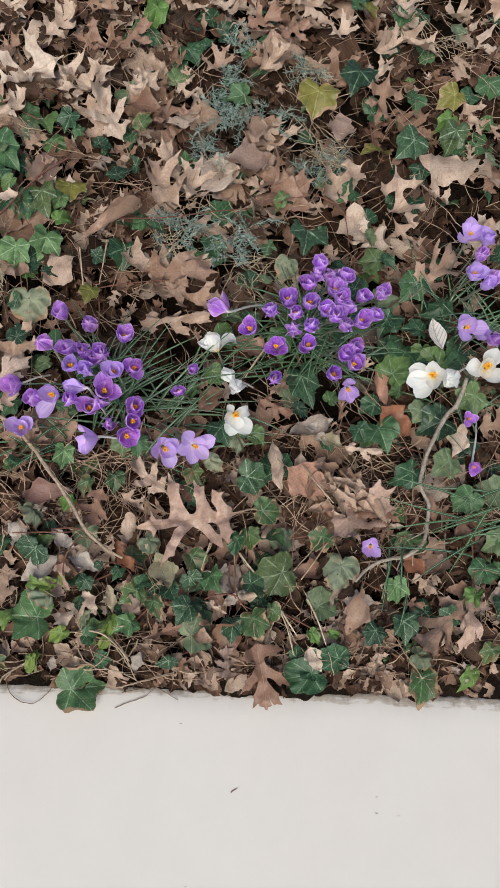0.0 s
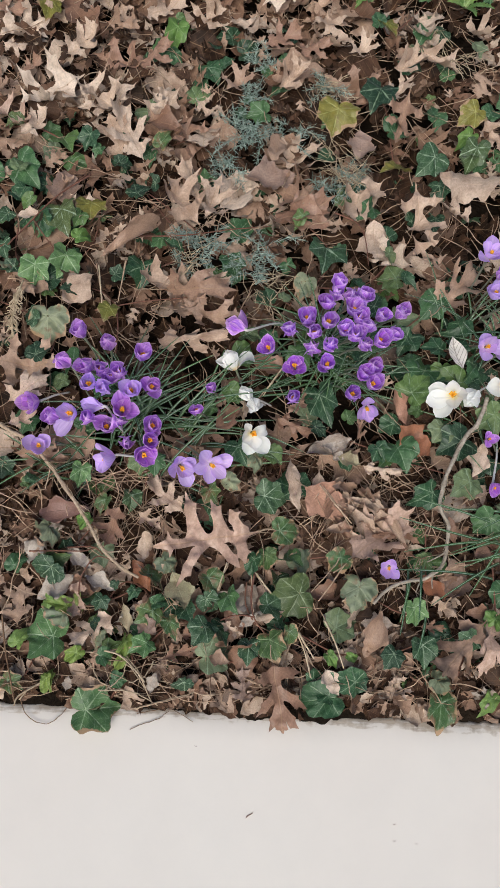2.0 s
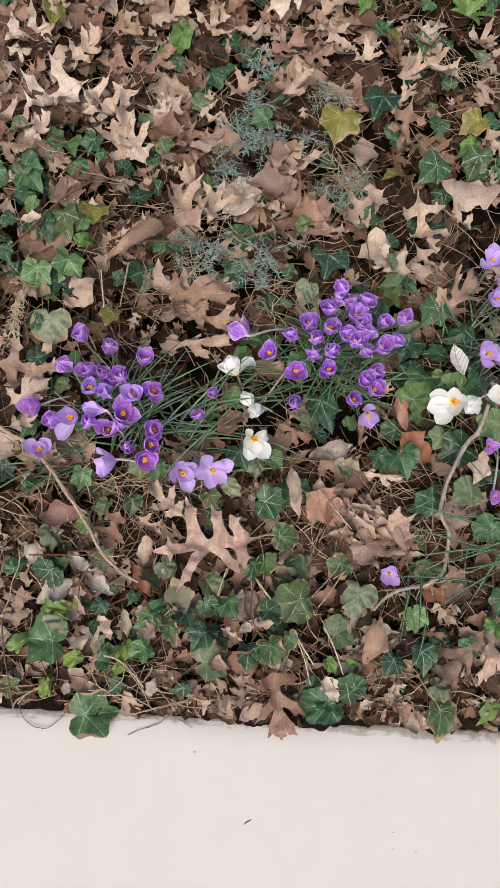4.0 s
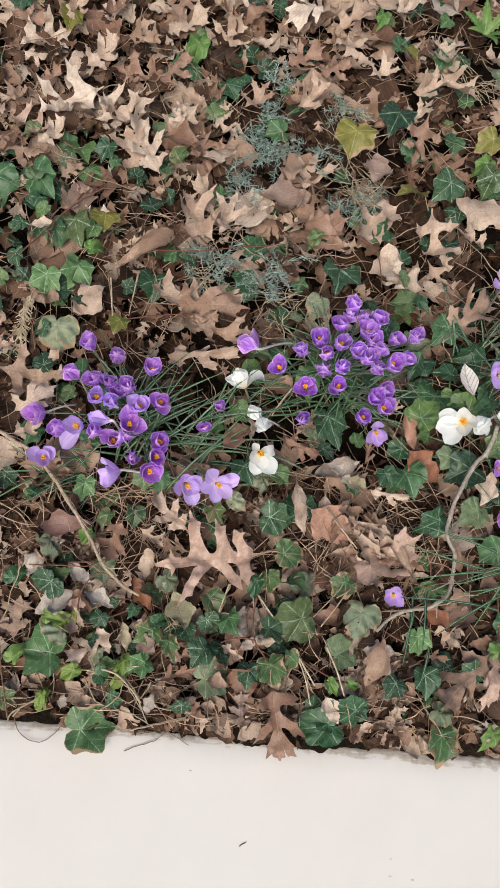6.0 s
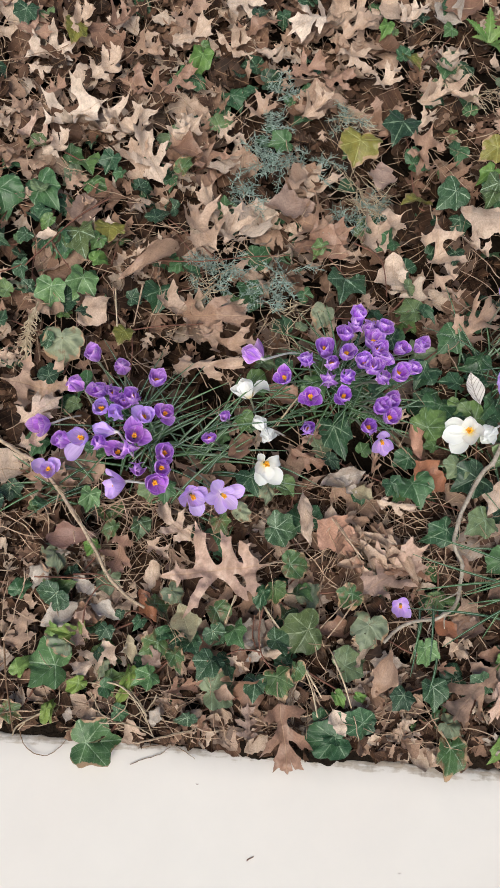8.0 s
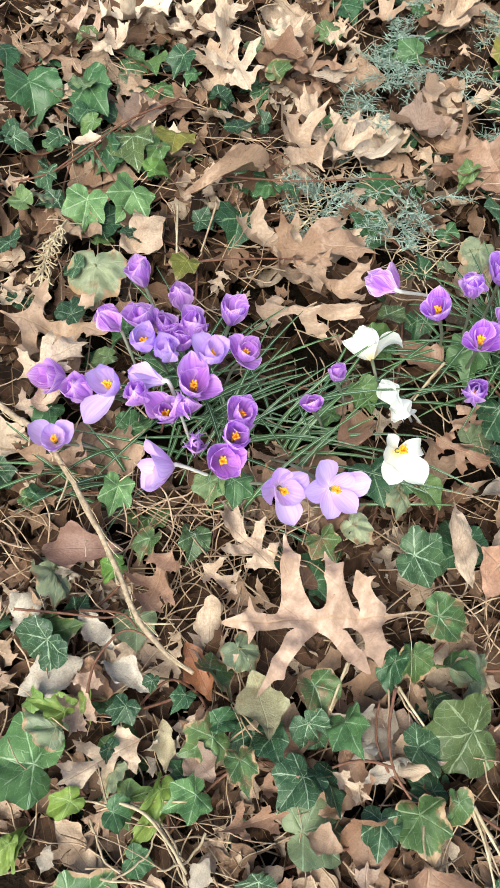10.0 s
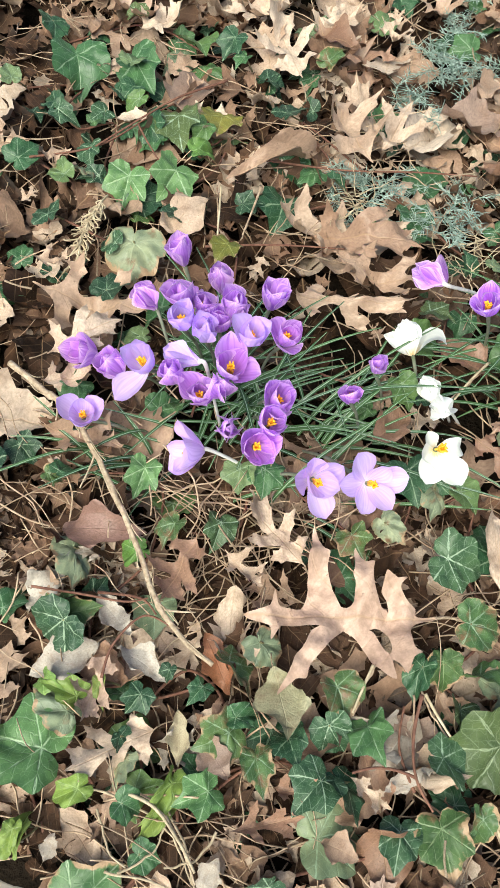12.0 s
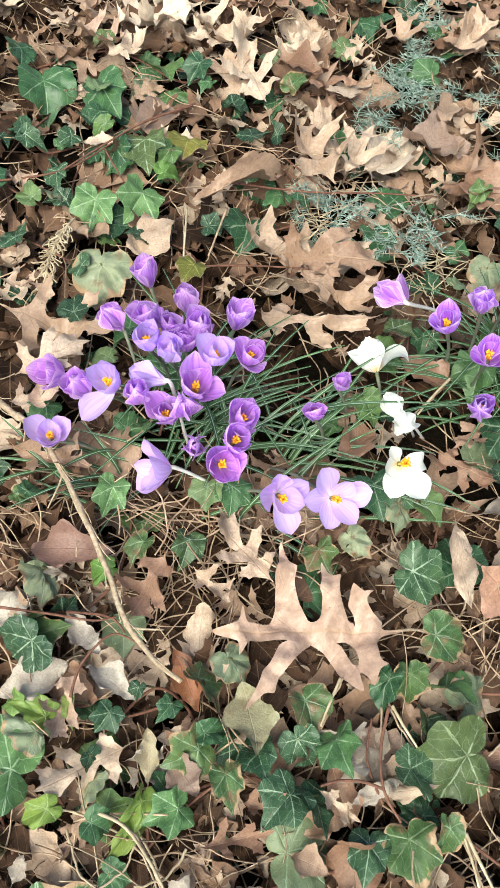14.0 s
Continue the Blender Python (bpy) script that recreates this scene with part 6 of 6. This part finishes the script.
twig("dry_stalk", M_STRAW, "thin dry pale stalk lying among leaves", [(-0.108, 0.087, 0.030), (-0.093, 0.085, 0.030), (-0.074, 0.073, 0.030)], 0.0009)
twig("dry_stalk", M_TWIG, "thin dry pale stalk lying among leaves", [(0.085, 0.189, 0.030), (0.096, 0.172, 0.030), (0.108, 0.159, 0.030)], 0.0009)
twig("dry_stalk", M_STRAW, "thin dry pale stalk lying among leaves", [(-0.062, 0.016, 0.030), (-0.028, 0.024, 0.030), (0.011, 0.033, 0.030)], 0.0009)
twig("dry_stalk", M_TWIG, "thin dry pale stalk lying among leaves", [(0.205, 0.222, 0.030), (0.190, 0.197, 0.030), (0.159, 0.164, 0.030)], 0.0009)
twig("dry_stalk", M_STRAW, "thin dry pale stalk lying among leaves", [(-0.158, 0.645, 0.030), (-0.149, 0.606, 0.030), (-0.143, 0.579, 0.030)], 0.0009)
twig("dry_stalk", M_TWIG, "thin dry pale stalk lying among leaves", [(-0.115, 0.656, 0.030), (-0.118, 0.614, 0.030), (-0.121, 0.580, 0.030)], 0.0009)
twig("dry_stalk", M_STRAW, "thin dry pale stalk lying among leaves", [(0.081, 0.185, 0.030), (0.082, 0.155, 0.030), (0.085, 0.134, 0.030)], 0.0009)
twig("dry_stalk", M_TWIG, "thin dry pale stalk lying among leaves", [(0.139, 0.112, 0.030), (0.151, 0.091, 0.030), (0.161, 0.071, 0.030)], 0.0009)
twig("dry_stalk", M_STRAW, "thin dry pale stalk lying among leaves", [(-0.142, 0.345, 0.030), (-0.114, 0.323, 0.030), (-0.100, 0.292, 0.030)], 0.0009)
twig("dry_stalk", M_TWIG, "thin dry pale stalk lying among leaves", [(0.254, 0.330, 0.030), (0.235, 0.298, 0.030), (0.220, 0.274, 0.030)], 0.0009)
twig("dry_stalk", M_STRAW, "thin dry pale stalk lying among leaves", [(0.126, 0.490, 0.030), (0.104, 0.458, 0.030), (0.088, 0.438, 0.030)], 0.0009)
twig("dry_stalk", M_ROOT, "pale thin root curving over the bed edge", [(-0.083, 0.086, 0.024), (-0.063, 0.063, 0.024), (-0.051, 0.040, 0.024), (-0.042, 0.024, 0.024)], 0.0009)
twig("dry_stalk", M_ROOT, "pale thin root curving over the bed edge", [(-0.139, 0.083, 0.024), (-0.104, 0.080, 0.024), (-0.073, 0.067, 0.024), (-0.051, 0.040, 0.024)], 0.0009)
twig("dry_stalk", M_ROOT, "pale thin root curving over the bed edge", [(-0.100, 0.038, 0.024), (-0.082, 0.052, 0.024), (-0.076, 0.072, 0.024)], 0.0009)
twig("dry_stalk", M_ROOT, "pale thin root curving over the bed edge", [(-0.204, 0.024, 0.024), (-0.192, 0.038, 0.024), (-0.176, 0.046, 0.024)], 0.0009)
twig("dry_stalk", M_ROOT, "pale thin root curving over the bed edge", [(-0.063, 0.016, 0.024), (-0.030, 0.025, 0.024), (0.011, 0.036, 0.024)], 0.0009)
twig("dry_stalk", M_ROOT, "pale thin root curving over the bed edge", [(-0.123, 0.072, 0.024), (-0.106, 0.047, 0.024), (-0.095, 0.042, 0.024)], 0.0009)
twig("dry_stalk", M_ROOT, "pale thin root curving over the bed edge", [(-0.109, 0.037, 0.024), (-0.065, 0.035, 0.024), (-0.034, 0.020, 0.024)], 0.0009)
twig("vine_stem", M_TWIG_RED, "thin reddish creeping vine stem over leaves", [(-0.353, 0.642, 0.026), (-0.290, 0.676, 0.026), (-0.241, 0.743, 0.026), (-0.186, 0.804, 0.026)], 0.0012)
twig("vine_stem", M_TWIG_RED, "thin reddish creeping vine stem over leaves", [(-0.118, 0.697, 0.026), (-0.033, 0.703, 0.026), (0.041, 0.719, 0.026), (0.105, 0.729, 0.026)], 0.0012)
twig("vine_stem", M_TWIG_RED, "thin reddish creeping vine stem over leaves", [(-0.154, 0.567, 0.026), (-0.088, 0.585, 0.026), (-0.020, 0.596, 0.026)], 0.0012)
twig("vine_stem", M_TWIG_RED, "thin reddish creeping vine stem over leaves", [(-0.258, 0.717, 0.026), (-0.244, 0.695, 0.026), (-0.223, 0.668, 0.026)], 0.0012)
twig("vine_stem", M_TWIG_RED, "thin reddish creeping vine stem over leaves", [(-0.162, 0.215, 0.026), (-0.130, 0.217, 0.026), (-0.115, 0.207, 0.026)], 0.0012)
twig("vine_stem", M_TWIG_RED, "thin reddish creeping vine stem over leaves", [(0.087, 0.121, 0.026), (0.074, 0.147, 0.026), (0.075, 0.177, 0.026)], 0.0012)
twig("vine_stem", M_TWIG_RED, "thin reddish creeping vine stem over leaves", [(0.206, 0.762, 0.026), (0.249, 0.737, 0.026), (0.257, 0.669, 0.026)], 0.0012)
twig("dry_stalk", M_STRAW_PALE, "pale dry stalk lying over ivy leaves", [(0.087, 0.186, 0.036), (0.097, 0.172, 0.036), (0.107, 0.160, 0.036)], 0.0013)
twig("dry_stalk", M_STRAW_PALE, "pale dry stalk lying over ivy leaves", [(0.048, 0.199, 0.036), (0.043, 0.181, 0.036), (0.037, 0.163, 0.036)], 0.0012)
twig("dry_stalk", M_STRAW_PALE, "pale dry stalk lying over ivy leaves", [(0.142, 0.111, 0.036), (0.151, 0.096, 0.036), (0.162, 0.079, 0.036)], 0.0014)
twig("dry_stalk", M_STRAW_PALE, "short pale broken stalk beside white crocus", [(0.122, 0.484, 0.036), (0.107, 0.461, 0.036), (0.094, 0.439, 0.036)], 0.0013)
twig("dry_stalk", M_STRAW_PALE, "upright pale dry stalk among oak leaves", [(-0.152, 0.635, 0.040), (-0.147, 0.603, 0.040), (-0.143, 0.572, 0.040)], 0.0012)
twig("dry_stalk", M_STRAW, "thin dry stalk leaning among oak leaves", [(-0.113, 0.648, 0.036), (-0.116, 0.614, 0.036), (-0.120, 0.581, 0.036)], 0.0012)
twig("dry_stalk", M_STRAW, "pinkish dry stalk lying over reddish leaves", [(0.173, 0.310, 0.036), (0.193, 0.284, 0.036), (0.216, 0.257, 0.036)], 0.0013)
twig("dry_stalk", M_STRAW, "thin dry stalk lying over leaves", [(0.204, 0.200, 0.034), (0.188, 0.176, 0.034), (0.169, 0.152, 0.034)], 0.0011)
twig("dry_stalk", M_STRAW_PALE, "pale dry stalk near the wall edge", [(0.177, 0.127, 0.034), (0.190, 0.099, 0.034), (0.200, 0.069, 0.034)], 0.0014)
twig("dry_stalk", M_STRAW_PALE, "pale dry stalk near the wall edge", [(0.140, 0.113, 0.034), (0.150, 0.086, 0.034), (0.157, 0.057, 0.034)], 0.0011)
twig("dry_stalk", M_ROOT, "pale creeping root near the wall edge", [(-0.110, 0.085, 0.034), (-0.087, 0.080, 0.034), (-0.067, 0.064, 0.034), (-0.051, 0.047, 0.034)], 0.0014)
twig("dry_stalk", M_ROOT, "pale creeping root near the wall edge", [(-0.042, 0.073, 0.030), (-0.047, 0.062, 0.030), (-0.056, 0.052, 0.030), (-0.071, 0.046, 0.030)], 0.001)
twig("dry_stalk", M_ROOT, "pale creeping root near the wall edge", [(-0.174, 0.048, 0.026), (-0.192, 0.038, 0.026), (-0.206, 0.027, 0.026), (-0.209, 0.017, 0.026)], 0.0013)
twig("vine_stem", M_TWIG_RED, "thin reddish ivy stem over leaves", [(-0.209, 0.207, 0.036), (-0.171, 0.208, 0.036), (-0.139, 0.209, 0.036), (-0.123, 0.215, 0.036)], 0.0011)
twig("vine_stem", M_TWIG_RED, "thin reddish ivy stem over leaves", [(-0.141, 0.153, 0.036), (-0.139, 0.177, 0.036), (-0.122, 0.202, 0.036), (-0.097, 0.196, 0.036)], 0.0011)
twig("vine_stem", M_TWIG_RED, "reddish ivy stem bending between ivy leaves", [(0.084, 0.184, 0.040), (0.080, 0.155, 0.040), (0.084, 0.129, 0.040), (0.097, 0.110, 0.040)], 0.0014)
twig("vine_stem", M_TWIG_RED, "reddish ivy stem bending between ivy leaves", [(0.085, 0.129, 0.038), (0.069, 0.132, 0.038), (0.054, 0.130, 0.038), (0.041, 0.124, 0.038)], 0.0013)
twig("vine_stem", M_TWIG_RED, "thin reddish stem crossing fallen leaves", [(-0.177, 0.797, 0.036), (-0.220, 0.757, 0.036), (-0.249, 0.722, 0.036), (-0.288, 0.663, 0.036)], 0.0014)
twig("vine_stem", M_ROOT_DARK, "dark root hanging at the wall edge", [(-0.235, 0.126, 0.030), (-0.226, 0.084, 0.030), (-0.216, 0.047, 0.030), (-0.209, 0.023, 0.030)], 0.0012)
twig("tendril", M_ROOT_DARK, "thin dry tendril curling onto the wall top", [(-0.210, 0.035, 0.004), (-0.200, 0.011, 0.004), (-0.182, -0.002, 0.004), (-0.163, 0.000, 0.004), (-0.145, 0.021, 0.004)], 0.0006)
twig("tendril", M_ROOT_DARK, "thin dry tendril curling onto the wall top", [(-0.214, 0.023, 0.008), (-0.194, 0.039, 0.008), (-0.176, 0.049, 0.008)], 0.0012)
twig("wall_twig", M_ROOT_DARK, "small broken twig lying on the painted wall", [(-0.068, -0.009, 0.002), (-0.052, -0.002, 0.002), (-0.034, 0.004, 0.002), (-0.020, 0.014, 0.002)], 0.0005)
twig("wall_twig", M_ROOT_DARK, "small broken twig lying on the painted wall", [(-0.060, 0.010, 0.002), (-0.020, 0.016, 0.002), (0.011, 0.001, 0.002)], 0.0005)
twig("wall_twig", M_TWIG_RED, "tiny dark bit of twig on the painted wall", [(0.081, -0.110, 0.001), (0.084, -0.106, 0.001), (0.088, -0.103, 0.001)], 0.0007)
twig("wall_speck", M_TWIG_RED, "tiny dark speck of debris on painted wall", [(0.014, -0.027, 0.001), (0.016, -0.028, 0.001), (0.017, -0.027, 0.001)], 0.0003)
twig("wall_speck", M_TWIG_RED, "tiny dark speck of debris on painted wall", [(0.263, -0.134, 0.001), (0.265, -0.135, 0.001), (0.266, -0.134, 0.001)], 0.0003)
twig("wall_speck", M_TWIG_RED, "tiny dark speck of debris on painted wall", [(0.264, -0.116, 0.001), (0.266, -0.116, 0.001), (0.267, -0.115, 0.001)], 0.0003)
twig("wall_speck", M_TWIG_RED, "tiny dark speck of debris on painted wall", [(0.025, -0.212, 0.001), (0.026, -0.212, 0.001), (0.028, -0.212, 0.001)], 0.0003)
twig("wall_speck", M_TWIG_RED, "tiny dark speck of debris on painted wall", [(0.291, -0.137, 0.001), (0.292, -0.138, 0.001), (0.294, -0.137, 0.001)], 0.0003)


# ---- grey-green conifer clippings and other small things ----
def conifer_sprig(x, y, size):
    rng = random.Random(round(x * 7919 + y * 104729))
    sprig = thing("conifer_sprig", "grey-green clipping of fine conifer needles on leaf litter", "sprig", "conifer clippings", pose(x, y, 0.013 + rise(x, y)))
    nv, nf = [], []
    for _ in range(rng.randint(8, 10)):
        a = rng.uniform(0, 6.28)
        line = bent(0.04 * size * rng.uniform(0.6, 1.2), 6, 0.5, rng)
        m = Matrix.Translation((rng.gauss(0, 0.016 * size), rng.gauss(0, 0.014 * size), rng.uniform(-0.004, 0.008))) @ Matrix.Rotation(a, 4, "Z") @ Matrix.Rotation(rng.gauss(-0.12, 0.12), 4, "Y")
        line = [m @ p for p in line]
        part("stem", mesh_of("sprig_stem", *tube(line, [0.0006] * len(line), 4), None, M_NEEDLE), sprig)
        for k in range(24):
            s = k / 24 * (len(line) - 1.001)
            i = int(s)
            p = line[i].lerp(line[i + 1], s - i)
            b = a + (0.6 if k % 2 else -0.6) + rng.gauss(0, 0.8)
            ln = rng.uniform(0.007, 0.017) * size
            tip = p + Vector((math.cos(b) * ln, math.sin(b) * ln, rng.uniform(-0.004, 0.006)))
            v, f = tube([p, (p + tip) / 2 + Vector((0, 0, 0.0006)), tip], [0.00048, 0.00048, 0.00025], 3)
            nf += [tuple(i + len(nv) for i in q) for q in f]
            nv += v
    tagged(part("needles", mesh_of("needles", nv, nf, None, M_NEEDLE), sprig), kind="stuff")


for x, y, size in ((0.063, 0.927, 1), (0.139, 0.926, 0.8), (0.034, 0.855, 1), (0.187, 0.813, 0.9), (0.234, 0.846, 0.9), (-0.028, 0.693, 1), (0.099, 0.692, 1), (0.079, 0.654, 0.9), (0.102, 1.06, 0.8), (0.206, 1.019, 0.8), (0.07, 0.9, 0.9), (0.07, 0.994, 0.6), (0, 0.69, 0.8)):
    conifer_sprig(x, y, size)


def dried_seed_head():
    """A drooping bundle of dry straw-coloured strands."""
    rng = random.Random(4)
    head = thing("dried_seed_head", "drooping dry straw-coloured seed head of grass", "seed head", "", pose(-0.266, 0.56, 0.0))
    stem = curve_through([(0.004, 0.05, 0.026), (0.0, 0.02, 0.034), (-0.003, -0.02, 0.03), (0.002, -0.062, 0.014)], 8)
    part("stem", mesh_of("seed_stem", *tube(stem, [0.0011] * len(stem), 5), None, M_STRAW_PALE), head, "pale thin stem")
    for k in range(110):
        foot = stem[rng.randrange(4, len(stem))]
        side = rng.choice((-1, 1))
        a, ln = rng.uniform(-1.9, -0.5), rng.uniform(0.008, 0.02)
        d = Vector((math.cos(a) * side, math.sin(a), rng.uniform(-0.3, 0.35)))
        q = Vector((-d.y, d.x, 0)) * side * rng.uniform(-0.7, 0.2)
        line = curve_through([foot, foot + d * ln * 0.4, foot + (d * 0.8 + q * 0.35) * ln, foot + (d * 0.85 + q) * ln], 3)
        part("strand", mesh_of("strand", *tube(line, [0.001 * (1 - 0.05 * i) for i in range(10)], 4), None, M_STRAW_PALE), head)


def striped_dead_leaf():
    """A small papery leaf, white with dark veins."""
    v, f = outline_mesh(simple_outline(0.3, 0.6), 1)
    uv = np.stack([v[:, 0] + 0.5, v[:, 1]], 1)
    v = curled(v, 0.6, 0.7, 0.2, 0.05, random.Random(6))
    v[:, 1] -= 0.45
    thing("dead_leaf", "small bleached white papery dead leaf with dark veins", "leaf", "", pose(0.377, 0.512, 0.046, 12, 8, 20) @ Matrix.Diagonal((0.05, 0.05, 0.05, 1)), me=mesh_of("striped_leaf", v, f, uv, M_STRIPED))


def weed():
    """A rosette of toothed bright green leaves."""
    rng = random.Random(9)
    plant = thing("weed_rosette", "bright green toothed weed leaves beside a crumpled leaf", "weed", "", pose(0.455, 1.225, 0.012))
    for k in range(6):
        right = []
        for i in range(1, 16):
            s = i / 16
            right.append((0.13 * math.sin(math.pi * s ** 0.8) * (1.35 if i % 2 else 0.75) + 0.01, s))
        v, f = outline_mesh([(0.012, 0)] + right + [(0, 1.02)] + [(-a, b) for a, b in reversed(right)] + [(-0.012, 0)], 1)
        uv = np.stack([v[:, 0] + 0.5, v[:, 1]], 1)
        v = curled(v, 0.3, -0.7, 0.2, 0.03, rng)
        s = rng.uniform(0.04, 0.07)
        part("leaf", mesh_of("weed_leaf", v, f, uv, M_IVY_BRIGHT), plant, "", pose(0, 0, 0.01, rng.uniform(20, 50), 0, 60 * k + rng.uniform(-14, 14)) @ Matrix.Diagonal((s, s, s, 1)))


def dry_grass_tuft(x, y, size):
    rng = random.Random(round(x * 1000 + y * 77))
    tuft = thing("dry_grass_tuft", "wisp of pale dry grass blades on leaf litter", "dry grass", "wisps of dry grass", pose(x, y, 0.016))
    for _ in range(26):
        line = bent(0.055 * size * rng.uniform(0.5, 1.2), 5, 0.4, rng)
        m = pose(rng.gauss(0, 0.016) * size, rng.gauss(0, 0.016) * size, rng.uniform(0, 0.01), 0, rng.gauss(-8, 10), rng.uniform(0, 360))
        part("blade", mesh_of("dry_blade", *tube([m @ q for q in line], [0.0007, 0.0007, 0.0006, 0.0005, 0.0004, 0.0003], 3), None, M_STRAW_PALE), tuft)


dry_grass_tuft(0.236, 0.83, 1.0)
dry_grass_tuft(0.225, 0.87, 0.9)
dry_grass_tuft(0.215, 1.02, 0.8)
dry_grass_tuft(0.43, 1.1, 1.0)
dry_grass_tuft(0.1, 0.62, 0.9)
dry_grass_tuft(-0.02, 0.66, 0.8)
dried_seed_head()
striped_dead_leaf()
weed()
oak_leaf("simple", "grey", 0.385, 1.285, 40, 0.072, 1.4, 0.02)
oak_leaf("simple", "dark", 0.41, 1.30, 100, 0.08, 1.3, 0.024)
